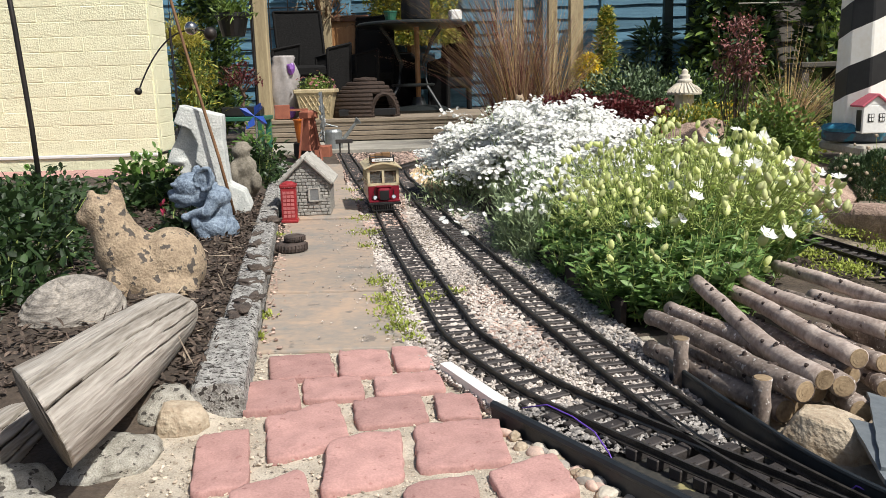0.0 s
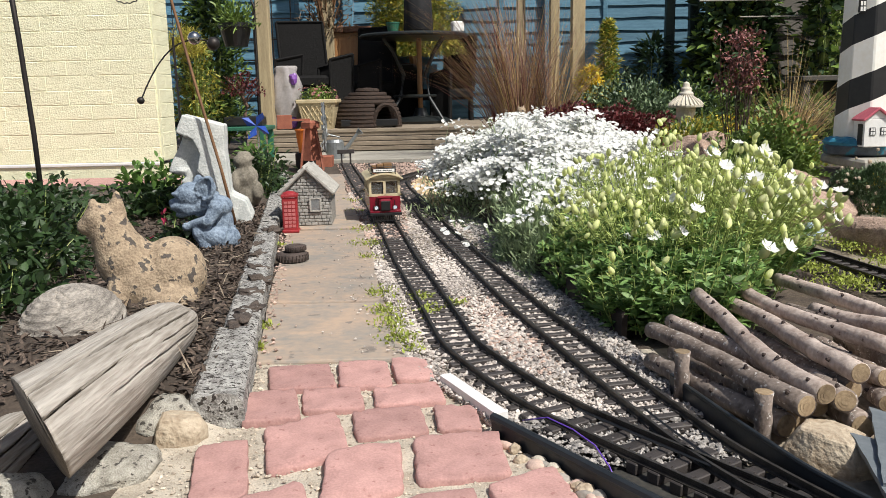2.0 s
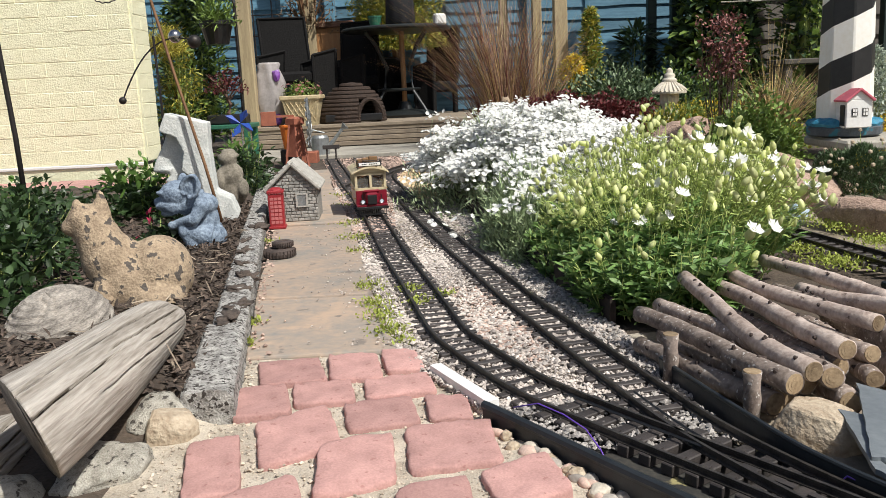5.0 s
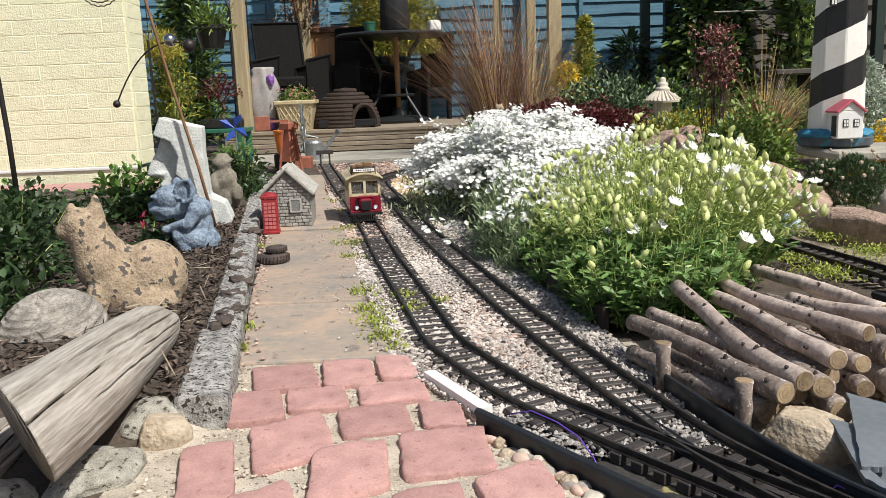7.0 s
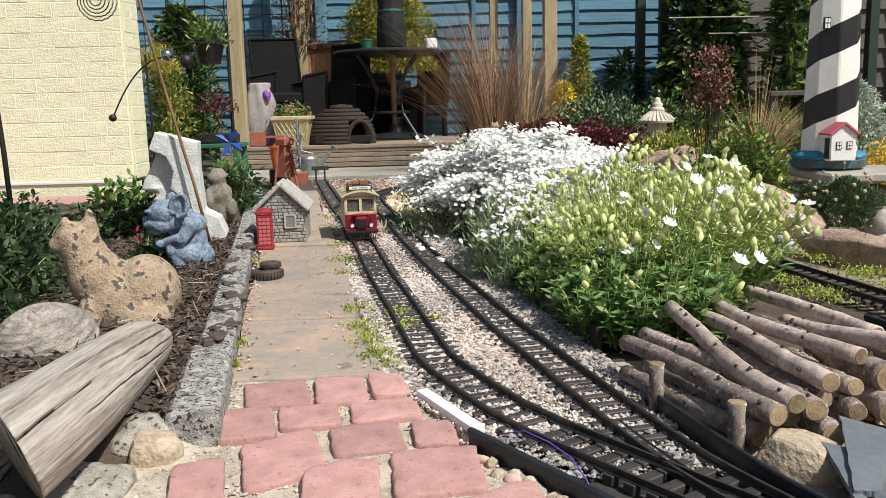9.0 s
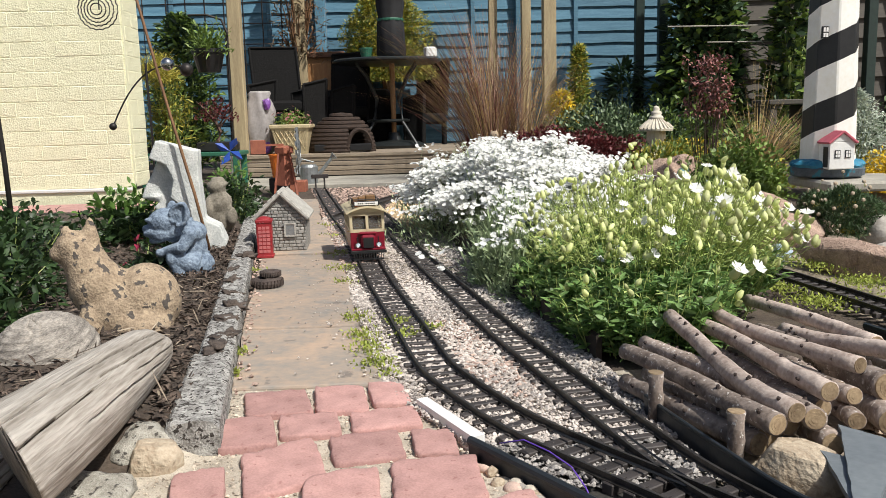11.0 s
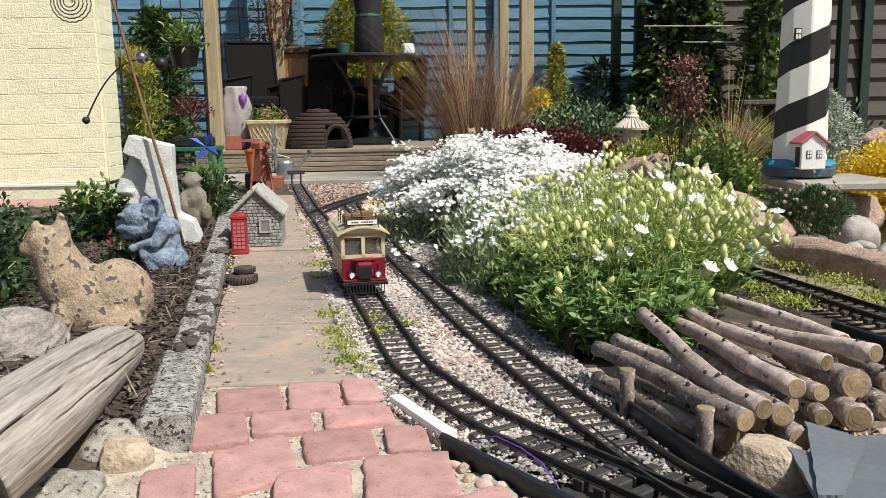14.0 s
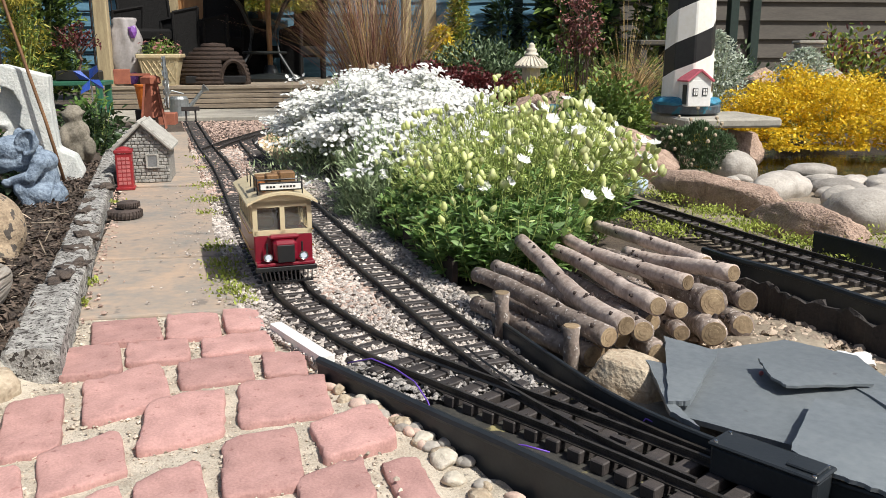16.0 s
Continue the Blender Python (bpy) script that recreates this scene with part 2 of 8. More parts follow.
def sett(x, y, w, d, ang, lean):
    """One worn pink sett with a rough outline."""
    bm = BM()
    rnd = random.Random(int(x * 1000) * 31 + int(y * 1000))
    ax = Vector((math.cos(radians(ang)), math.sin(radians(ang))))
    ay = Vector((-math.sin(radians(lean)), math.cos(radians(lean))))
    pts = []
    for k in range(4):
        a, b = [((-1, -1), (1, -1)), ((1, -1), (1, 1)), ((1, 1), (-1, 1)), ((-1, 1), (-1, -1))][k]
        for i in range(9):
            t = i / 9
            u, v = a[0] + (b[0] - a[0]) * t, a[1] + (b[1] - a[1]) * t
            if i == 0:
                u, v = u * 0.955, v * 0.955
            j = 0.032
            pts.append((ax * (u * w / 2 * (1 + rnd.uniform(-j, j))) + ay * (v * d / 2 * (1 + rnd.uniform(-j, j)))))
    rings = []
    for k, zz in ((1.05, -0.045), (1.052, -0.010), (1.045, -0.0035), (1.022, -0.0006), (0.97, 0.0), (0.8, 0.0004), (0.6, 0.0005), (0.4, 0.0002), (0.2, 0.0)):
        ring = []
        for p in pts:
            q = p * k
            chip = 0.007 * max(0.0, noise.noise(Vector((q.x * 55 + x * 31, q.y * 55, y * 17)))) if 0.95 < k else 0.0
            ring.append(bm.verts.new((q.x, q.y, zz - chip + 0.0026 * noise.noise(Vector((q.x * 26 + x * 9, q.y * 26, y))) + 0.0011 * noise.noise(Vector((q.x * 90 + x * 9, q.y * 90, y))))))
        rings.append(ring)
    for a, b in zip(rings, rings[1:]):
        for i in range(len(a)):
            bm.faces.new((a[i], a[(i + 1) % len(a)], b[(i + 1) % len(a)], b[i]))
    bm.faces.new(rings[-1])
    o = part("sett", bm, M_SETT, pavement, smooth=True)
    drop = 0.015 * smooth01((x - 0.03) / 0.1) * smooth01((0.83 - y) / 0.2)
    o.matrix_basis = pose(x, y, 0.001 - drop + rnd.uniform(-0.001, 0.002), rnd.uniform(-0.7, 0.7), rnd.uniform(-0.7, 0.7), 0)


sett(-0.210, 1.163, 0.088, 0.106, 5, 13)
sett(-0.119, 1.171, 0.072, 0.107, -2, 8)
sett(-0.051, 1.188, 0.052, 0.093, 2, 8)
sett(-0.233, 1.048, 0.071, 0.107, 12, 13)
sett(-0.153, 1.070, 0.076, 0.079, 5, 9)
sett(-0.052, 1.081, 0.089, 0.072, 12, 7)
sett(-0.072, 0.990, 0.085, 0.089, 13, 8)
sett(0.012, 0.998, 0.052, 0.075, -5, 5)
sett(-0.168, 0.935, 0.092, 0.124, 29, 13)
sett(-0.248, 0.857, 0.056, 0.138, 18, 12)
sett(-0.092, 0.848, 0.084, 0.119, 20, 4)
sett(0.013, 0.882, 0.097, 0.113, 10, 4)
sett(-0.176, 0.759, 0.077, 0.095, 30, 15)
sett(-0.006, 0.733, 0.072, 0.113, 14, 4)
sett(0.084, 0.786, 0.080, 0.082, 27, 11)
sett(-0.240, 0.716, 0.043, 0.090, 18, 19)
sett(-0.084, 0.687, 0.061, 0.085, 28, 11)
sett(0.132, 0.690, 0.036, 0.084, 5, 8)
sett(0.062, 0.672, 0.071, 0.075, 31, 6)
sett(-0.145, 0.655, 0.054, 0.075, 22, 16)

slab_path = tagged(new("slab_path"), "buff sandstone paving slabs with loose grit", "paving", kind="structure")


def flag(y0, y1, l0, l1, r0, r1, lift):
    """A riven slab between two lines across the path."""
    bm = BM()
    rnd = random.Random(int(y0 * 100))
    n = 9
    left = [(l0 + (l1 - l0) * i / n + rnd.uniform(-0.004, 0.004), y0 + (y1 - y0) * i / n) for i in range(n + 1)]
    right = [(r0 + (r1 - r0) * i / n + rnd.uniform(-0.005, 0.005), y0 + (y1 - y0) * i / n) for i in range(n + 1)]
    prism(bm, right + left[::-1], -0.04, lift, 0.004)
    part("slab", bm, M_SLAB, slab_path)


flag(1.238, 1.60, -0.288, -0.345, -0.058, -0.117, -0.001)
flag(1.606, 2.50, -0.346, -0.470, -0.118, -0.236, 0.001)
flag(2.512, 3.35, -0.485, -0.60, -0.250, -0.375, 0.006)
flag(3.36, 4.30, -0.60, -0.74, -0.385, -0.505, 0.004)

# pinkish paving before the house
for k in range(5):
    bm = BM()
    box(bm, (-3.0 + k * 0.45, 4.02, -0.004), (0.44, 0.56, 0.03), bevel=0.005)
    part("slab", bm, M_SETT, slab_path, "pink paving slab")

# concrete edging, in four lengths
for k, (a, b) in enumerate(((0.99, 1.31), (1.315, 1.82), (1.825, 2.46), (2.465, 3.3), (3.305, 4.2))):
    bm = BM()
    n = int((b - a) / 0.02)
    wd = 0.066 if k == 0 else 0.056
    rows = []
    for i in range(n + 1):
        y = a + (b - a) * i / n
        xr = kerb_x(y) + 0.003 * noise.noise(Vector((0, y * 30, k)))
        tops = []
        for u in (0.0, 0.12, 0.4, 0.7, 0.9, 1.0):
            edge = 0.006 if u in (0.0, 1.0) else 0.0
            tops.append((xr - wd * u, y, 0.036 - edge + 0.005 * noise.noise(Vector((u * 3, y * 40, k * 7))) - 0.006 * max(0, noise.noise(Vector((u * 2 + 5, y * 14, 3))))))
        rows.append([bm.verts.new(p) for p in [(xr + 0.002, y, -0.05)] + tops + [(xr - wd - 0.002, y, -0.05)]])
    for r, s in zip(rows, rows[1:]):
        for i in range(len(r) - 1):
            bm.faces.new((r[i], s[i], s[i + 1], r[i + 1]))
    bm.faces.new(rows[0])
    bm.faces.new(rows[-1][::-1])
    tagged(obj("edging_kerb", bm, M_KERB), "lichen-covered grey concrete garden edging", "kerb", "lengths of edging", "structure")


# moss and soil pads caught in the pits of the edging
M_PAD = mat("dry_black_moss", (0.13, 0.10, 0.08), (0.04, 0.03, 0.025), 0.95, 60, bump=1.0, dist=0.004)
rnd = random.Random(17)
for k, y in enumerate((1.34, 1.43, 1.55, 1.66, 1.79, 1.93, 2.08, 2.30)):
    bm = BM()
    ball(bm, (0, 0, 0), (rnd.uniform(0.010, 0.022), rnd.uniform(0.020, 0.040), rnd.uniform(0.005, 0.009)), sub=4, rough=1.1, freq=5, seed=k * 2.1)
    ob = obj("moss_pad", bm, M_PAD, True)
    ob.matrix_basis = pose(kerb_x(y) - rnd.uniform(0.018, 0.042), y, 0.0325, 0, 0, rnd.uniform(-20, 20))
    tagged(ob, "dry dark moss pad on the concrete edging", "moss", "moss pads")


# house wall in painted brick
wall_house = tagged(new("wall_house"), "cream painted brick house wall with white drip strip", "wall", kind="structure")


def brick_face(p0, p1, z0, z1, back):
    """Painted brick courses on a wall from p0 to p1; one mesh for the core, a piece for each brick."""
    p0, p1 = Vector((*p0, 0)), Vector((*p1, 0))
    L = (p1 - p0).length
    ang = math.atan2(p1.y - p0.y, p1.x - p0.x)
    core = BM()
    box(core, (L / 2, back / 2 - 0.0084, (z0 + z1) / 2), (L, back, z1 - z0))
    c = part("wall_core", core, M_CREAM, wall_house)
    c.matrix_basis = Matrix.Translation(p0) @ Matrix.Rotation(ang, 4, "Z")
    me = {}
    for half in (0, 1):
        b = BM()
        box(b, (0, 0, 0), (0.1095 if half else 0.2225, 0.02, 0.0725), bevel=0.0022)
        m = bpy.data.meshes.new("brick")
        b.to_mesh(m)
        b.free()
        m.materials.append(M_CREAM)
        me[half] = m
    rnd = random.Random(4)
    course = 0
    z = z0 + 0.0375
    while z < z1:
        s = L - (0.1125 if course % 2 else 0.0)
        while s > 0.1:
            half = s < 0.2
            o = new("brick", me[1 if half else 0])
            o.parent = wall_house
            o.matrix_basis = Matrix.Translation(p0) @ Matrix.Rotation(ang, 4, "Z") @ pose(s - (0.0515 if half else 0.1085), rnd.uniform(-0.001, 0.001), z, rnd.uniform(-0.5, 0.5), 0, rnd.uniform(-0.4, 0.4))
            s -= 0.225
        if course % 2:
            o = new("brick", me[1])
            o.parent = wall_house
            o.matrix_basis = Matrix.Translation(p0) @ Matrix.Rotation(ang, 4, "Z") @ pose(L - 0.0515, 0, z)
        z += 0.075
        course += 1


WALL_Y, WALL_X = 4.45, -1.478
bm = BM()
box(bm, (WALL_X - 1.3, WALL_Y - 0.004, 0.068), (2.6, 0.036, 0.018), bevel=0.004)
part("drip_strip", bm, M_WHITE, wall_house, "white drip strip")
bm = BM()
box(bm, (WALL_X - 1.3, WALL_Y + 0.088, 0.02), (2.6, 0.2, 0.08))
part("plinth", bm, M_CREAM, wall_house)

# blue lap fence
fence = tagged(new("fence"), "weathered blue lap-board garden fence", "fence", kind="structure")
FENCE_Y = 7.7
rnd = random.Random(8)
for px in (-2.6, -0.8, 0.97, 2.75):
    bm = BM()
    box(bm, (px, FENCE_Y - 0.02, 0.95), (0.09, 0.09, 1.9), bevel=0.006)
    part("fence_post", bm, M_FENCE, fence)
for p0 in (-2.55, -0.75, 1.02):
    for mid in (0.45, 1.3):
        bm = BM()
        box(bm, (p0 + mid, FENCE_Y - 0.012, 0.95), (0.04, 0.02, 1.8), bevel=0.003)
        part("batten", bm, M_FENCE, fence)
    for k in range(17):
        bm = BM()
        n = 14
        z = 0.08 + k * 0.105
        lo, hi = [], []
        for i in range(n + 1):
            x = p0 + 1.7 * i / n
            w = 0.016 * noise.noise(Vector((x * 3.1, k * 2.3, p0)))
            lo.append((x, FENCE_Y - 0.004, z + w))
            hi.append((x, FENCE_Y + 0.016, z + 0.125 + w * 0.4))
        a = [bm.verts.new(p) for p in lo]
        b = [bm.verts.new(p) for p in hi]
        c = [bm.verts.new((p[0], p[1] + 0.012, p[2])) for p in lo]
        for i in range(n):
            bm.faces.new((a[i], a[i + 1], b[i + 1], b[i]))
            bm.faces.new((c[i + 1], c[i], b[i], b[i + 1]))
            bm.faces.new((a[i + 1], a[i], c[i], c[i + 1]))
        part("fence_board", bm, M_FENCE, fence)

# deck with two steps of boards, and a concrete strip before it
bm = BM()
box(bm, (-0.3, 5.50, 0.0), (1.9, 0.74, 0.03), bevel=0.004)
tagged(obj("patio_strip", bm, M_CONC), "grey concrete strip before the deck", "paving", kind="structure")
deck = tagged(new("deck"), "weathered brown grooved decking step", "deck", kind="structure")
for k in range(4):
    bm = BM()
    box(bm, (-0.1, 5.885 + 0.004 * k, 0.035 + k * 0.033), (2.5, 0.022, 0.029), bevel=0.003)
    part("riser_board", bm, M_DECK, deck)
for k in range(12):
    bm = BM()
    box(bm, (-0.1, 5.95 + k * 0.148, 0.158), (2.5, 0.144, 0.024), bevel=0.003)
    part("deck_board", bm, M_DECK, deck)

# ---------------- railway ----------------
AB = curve_at([(-0.565, 5.0, 0), (-0.44, 4.2, 0), (-0.335, 3.55, 0), (-0.228, 2.95, 0), (-0.152, 2.45, 0), (-0.088, 2.0, 0), (-0.036, 1.68, 0), (0.007, 1.41, 0),
               (0.030, 1.28, 0), (0.063, 1.18, 0), (0.108, 1.066, 0), (0.150, 0.985, 0), (0.205, 0.900, 0), (0.257, 0.823, 0), (0.306, 0.752, 0), (0.352, 0.683, 0), (0.397, 0.613, 0), (0.50, 0.45, 0)])
AB = [p + Vector((-0.005, -0.001, 0)) for p in AB]
CD = curve_at([(0.03, 4.45, 0), (-0.10, 4.25, 0), (-0.19, 3.85, 0), (-0.122, 3.25, 0), (-0.066, 2.85, 0), (-0.035, 2.62, 0), (0.030, 2.2, 0), (0.089, 1.85, 0), (0.150, 1.5, 0), (0.203, 1.24, 0),
               (0.236, 1.08, 0), (0.256, 0.99, 0), (0.272, 0.92, 0), (0.292, 0.85, 0), (0.323, 0.77, 0), (0.360, 0.69, 0), (0.400, 0.62, 0)])
CURVE = curve_at([(-0.315, 3.42, 0), (-0.27, 3.65, 0), (-0.21, 3.88, 0), (-0.10, 4.25, 0), (0.03, 4.45, 0), (0.3, 4.7, 0)])
EE = curve_at([(0.60, 3.0, 0), (0.70, 2.55, 0), (0.818, 2.03, 0), (0.868, 1.70, 0), (0.905, 1.44, 0), (0.955, 1.20, 0), (1.03, 0.95, 0), (1.12, 0.7, 0)])
GAUGE = 0.0555
_sl = {}
for wide in (0.091,):
    b = BM()
    box(b, (0, 0, 0), (0.0125, wide, 0.009), bevel=0.001)
    for s in (-1, 1):
        box(b, (0, s * GAUGE / 2 + 0.004, 0.0052), (0.008, 0.003, 0.003))
        box(b, (0, s * GAUGE / 2 - 0.004, 0.0052), (0.008, 0.003, 0.003))
    m = bpy.data.meshes.new("sleeper")
    b.to_mesh(m)
    b.free()
    m.materials.append(M_SLEEPER)
    _sl[wide] = m


def track(line, label, z=0.0, sleepers=(0.0, 99.0), step=0.0310):
    t = thing("railway_track", pose(0, 0, z), label, "railway track", "garden railway")
    for side in (-1, 1):
        bm = BM()
        prev = None
        prof = [(-0.0042, 0.0), (-0.0042, 0.0012), (-0.001, 0.002), (-0.001, 0.0062), (-0.0019, 0.0068), (-0.0019, 0.0088), (0.0019, 0.0088), (0.0019, 0.0068), (0.001, 0.0062), (0.001, 0.002), (0.0042, 0.0012), (0.0042, 0.0)]
        for i, p in enumerate(line):
            d = (line[min(i + 1, len(line) - 1)] - line[max(i - 1, 0)]).normalized()
            nrm = Vector((-d.y, d.x, 0))
            o = p + nrm * (side * GAUGE / 2)
            ring = [bm.verts.new(o + nrm * u + Vector((0, 0, 0.0035 + v))) for u, v in prof]
            if prev:
                for k in range(len(ring)):
                    bm.faces.new((prev[k], prev[(k + 1) % len(ring)], ring[(k + 1) % len(ring)], ring[k]))
            else:
                bm.faces.new(ring[::-1])
            prev = ring
        bm.faces.new(prev)
        bmesh.ops.recalc_face_normals(bm, faces=bm.faces)
        part("rail", bm, M_RAIL, t)
    rnd = random.Random(3)
    for p, a in along(line, step):
        if not sleepers[0] < p.y < sleepers[1]:
            continue
        o = new("sleeper", _sl[0.091])
        o.parent = t
        o.matrix_basis = pose(p.x, p.y, -0.001 + rnd.uniform(-0.0006, 0.0006), 0, 0, math.degrees(a) + rnd.uniform(-1, 1))
    return t


track(AB, "dark narrow-gauge model track in pale gravel", 0.0, (0.985, 9))
track(CD, "dark narrow-gauge model track beside the flower bed", 0.0, (0.915, 9))
track(CURVE, "dark model turnout curve towards the flower bed", 0.001, (3.6, 9))
track(EE, "dark model track between rocks and log pile", 0.012)

# ---------------- more materials ----------------
M_BLACKMETAL = mat("dark_iron", (0.03, 0.03, 0.03), (0.05, 0.04, 0.035), 0.5, 40, metal=0.6, bump=0.3)
M_STEEL = mat("polished_steel", (0.55, 0.55, 0.55), (0.4, 0.4, 0.4), 0.22, 20, metal=1.0, bump=0.05)
M_CANE = mat("bamboo_cane", (0.25, 0.13, 0.06), (0.15, 0.075, 0.035), 0.55, 12, bump=0.3)
M_CAT = mat("lichened_stone_cat", (0.46, 0.355, 0.24), (0.25, 0.185, 0.125), 0.95, 60, bump=1.0, fine=4, spots=(0.095, 0.08, 0.068), spot_scale=62, spot_amt=0.425, dist=0.005)
M_GARG = mat("blue_grey_stone", (0.30, 0.37, 0.455), (0.10, 0.135, 0.185), 0.85, 45, bump=1.0, fine=4, spots=(0.42, 0.47, 0.54), spot_scale=110, spot_amt=0.30, dist=0.005)
M_MOAI = mat("pale_cast_stone", (0.68, 0.68, 0.64), (0.45, 0.47, 0.45), 0.9, 24, bump=1.0, fine=7, dist=0.006)
M_OLDSTONE = mat("mossy_cast_stone", (0.30, 0.265, 0.21), (0.12, 0.105, 0.08), 0.95, 20, bump=0.7, dist=0.004)
M_DRIFT = mat("silvered_driftwood", (0.50, 0.455, 0.40), (0.215, 0.185, 0.15), 0.9, 5.5, bump=1.0, stretch=(12, 0.8, 12), fine=5.0, dist=0.004, warp=0.35)
M_DRIFTENDSHADE = mat("shaded_end_grain_and_cracks", (0.24, 0.20, 0.16), (0.09, 0.075, 0.06), 0.95, 30, bump=0.8)
M_BARK = mat("birch_bark", (0.40, 0.325, 0.275), (0.13, 0.095, 0.075), 0.85, 32, bump=1.0, fine=5, spots=(0.64, 0.59, 0.54), spot_scale=170, spot_amt=0.38, rand=0.32, dist=0.003, warp=0.8)
M_BARKPALE = mat("pale_birch_bark", (0.58, 0.48, 0.415), (0.27, 0.20, 0.165), 0.8, 26, bump=1.0, fine=6, spots=(0.16, 0.115, 0.09), spot_scale=95, spot_amt=0.33, rand=0.15, dist=0.003, warp=0.8)
M_CUT = mat("cut_wood", (0.34, 0.25, 0.15), (0.17, 0.115, 0.065), 0.85, 30, bump=0.4, rand=0.2)
M_KNOT = mat("dark_knot", (0.07, 0.05, 0.04), (0.03, 0.02, 0.02), 0.9, 60)
M_MULCH = mat("bark_mulch", (0.15, 0.11, 0.085), (0.04, 0.029, 0.023), 0.95, 60, bump=0.5, island=0.6)
M_LICHROCK = mat("lichened_rock", (0.54, 0.51, 0.44), (0.24, 0.22, 0.18), 0.95, 70, bump=1.0, spots=(0.08, 0.07, 0.06), spot_scale=90, spot_amt=0.42, dist=0.006)
M_TYRE = mat("brown_rubber", (0.085, 0.06, 0.05), (0.045, 0.035, 0.03), 0.8, 60, bump=0.6)
M_RED = mat("red_enamel", (0.36, 0.025, 0.03), (0.22, 0.018, 0.022), 0.45, 40, bump=0.1)
M_PANE = mat("pale_red_pane", (0.55, 0.18, 0.17), (0.42, 0.12, 0.12), 0.4, 60, bump=0.05)
M_HSTONE = mat("grey_model_stone", (0.40, 0.38, 0.345), (0.22, 0.21, 0.19), 0.95, 90, bump=0.8, rand=0.2)
M_HROOF = mat("pale_cast_roof", (0.50, 0.48, 0.43), (0.33, 0.31, 0.275), 0.95, 50, bump=0.7)
M_MAROON = mat("maroon_coach_paint", (0.21, 0.008, 0.022), (0.17, 0.006, 0.018), 0.3, 60, bump=0.05)
M_CREAMP = mat("cream_coach_paint", (0.62, 0.52, 0.33), (0.55, 0.46, 0.29), 0.4, 60, bump=0.05)
M_GLASS = mat("window_glass", (0.86, 0.86, 0.82), (0.80, 0.80, 0.76), 0.03, 20, bump=0.0)
M_GLASS.node_tree.nodes["Principled BSDF"].inputs["Transmission Weight"].default_value = 0.95
M_GLASS.node_tree.nodes["Principled BSDF"].inputs["IOR"].default_value = 1.15
M_INK = mat("black_enamel", (0.012, 0.012, 0.013), (0.02, 0.02, 0.02), 0.35, 40, bump=0.05)
M_BRASS = mat("brass", (0.60, 0.40, 0.12), (0.45, 0.29, 0.08), 0.3, 40, metal=1.0, bump=0.1)
M_LUGG = mat("leather_luggage", (0.26, 0.14, 0.055), (0.16, 0.085, 0.035), 0.6, 50, bump=0.3)
M_PURPLE = mat("violet_wire", (0.16, 0.07, 0.50), (0.14, 0.06, 0.42), 0.4, 60, bump=0)
M_RUST = mat("rust_red_paint", (0.36, 0.125, 0.07), (0.25, 0.08, 0.05), 0.75, 40, bump=0.3)
M_ORANGE = mat("orange_plastic", (0.70, 0.19, 0.02), (0.60, 0.15, 0.02), 0.45, 30, bump=0.05)
M_BLUE = mat("blue_toy_plastic", (0.03, 0.09, 0.42), (0.02, 0.07, 0.34), 0.35, 30, bump=0.05)
M_GALV = mat("galvanised_metal", (0.34, 0.36, 0.36), (0.24, 0.25, 0.25), 0.45, 40, metal=0.6, bump=0.15)
M_STEM = mat("green_stem", (0.44, 0.50, 0.16), (0.28, 0.35, 0.10), 0.6, 40, bump=0.1, island=0.25)
M_MINT = mat("mint_leaf", (0.048, 0.092, 0.026), (0.026, 0.046, 0.018), 0.42, 50, bump=0.2, island=0.5, transl=0.25)
M_MINTTIP = mat("young_mint_leaf", (0.15, 0.27, 0.055), (0.09, 0.17, 0.035), 0.45, 50, bump=0.2, island=0.3, transl=0.3)
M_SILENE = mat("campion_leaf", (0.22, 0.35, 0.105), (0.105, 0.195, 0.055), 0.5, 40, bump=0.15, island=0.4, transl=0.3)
M_CALYX = mat("campion_bladder", (0.82, 0.84, 0.42), (0.66, 0.71, 0.31), 0.5, 90, bump=0.3, island=0.3, transl=0.3)
M_PETAL = mat("white_petal", (0.83, 0.83, 0.80), (0.77, 0.77, 0.72), 0.55, 40, bump=0.1, island=0.05, transl=0.22)
M_EYE = mat("flower_eye", (0.62, 0.60, 0.18), (0.45, 0.45, 0.12), 0.6, 60, bump=0.2)
M_SILVER = mat("silver_green_leaf", (0.38, 0.46, 0.26), (0.22, 0.29, 0.14), 0.6, 40, bump=0.1, island=0.4, transl=0.2)
M_DRYGRASS = mat("russet_grass", (0.42, 0.26, 0.17), (0.24, 0.14, 0.09), 0.6, 30, bump=0.1, island=0.45, transl=0.15)
M_TANGRASS = mat("straw_grass", (0.52, 0.36, 0.15), (0.34, 0.25, 0.09), 0.6, 30, bump=0.1, island=0.4, transl=0.15)
M_YELLOW = mat("golden_leaf", (0.84, 0.62, 0.045), (0.70, 0.50, 0.035), 0.5, 40, bump=0.1, island=0.3, transl=0.3)
M_GOLDGREEN = mat("gold_green_leaf", (0.58, 0.50, 0.09), (0.36, 0.33, 0.06), 0.5, 40, bump=0.1, island=0.45, transl=0.25)
M_DARKLEAF = mat("dark_evergreen_leaf", (0.055, 0.098, 0.043), (0.03, 0.058, 0.026), 0.45, 40, bump=0.1, island=0.5, transl=0.15)
M_GREYLEAF = mat("blue_green_leaf", (0.21, 0.28, 0.15), (0.12, 0.175, 0.09), 0.55, 40, bump=0.1, island=0.45, transl=0.15)
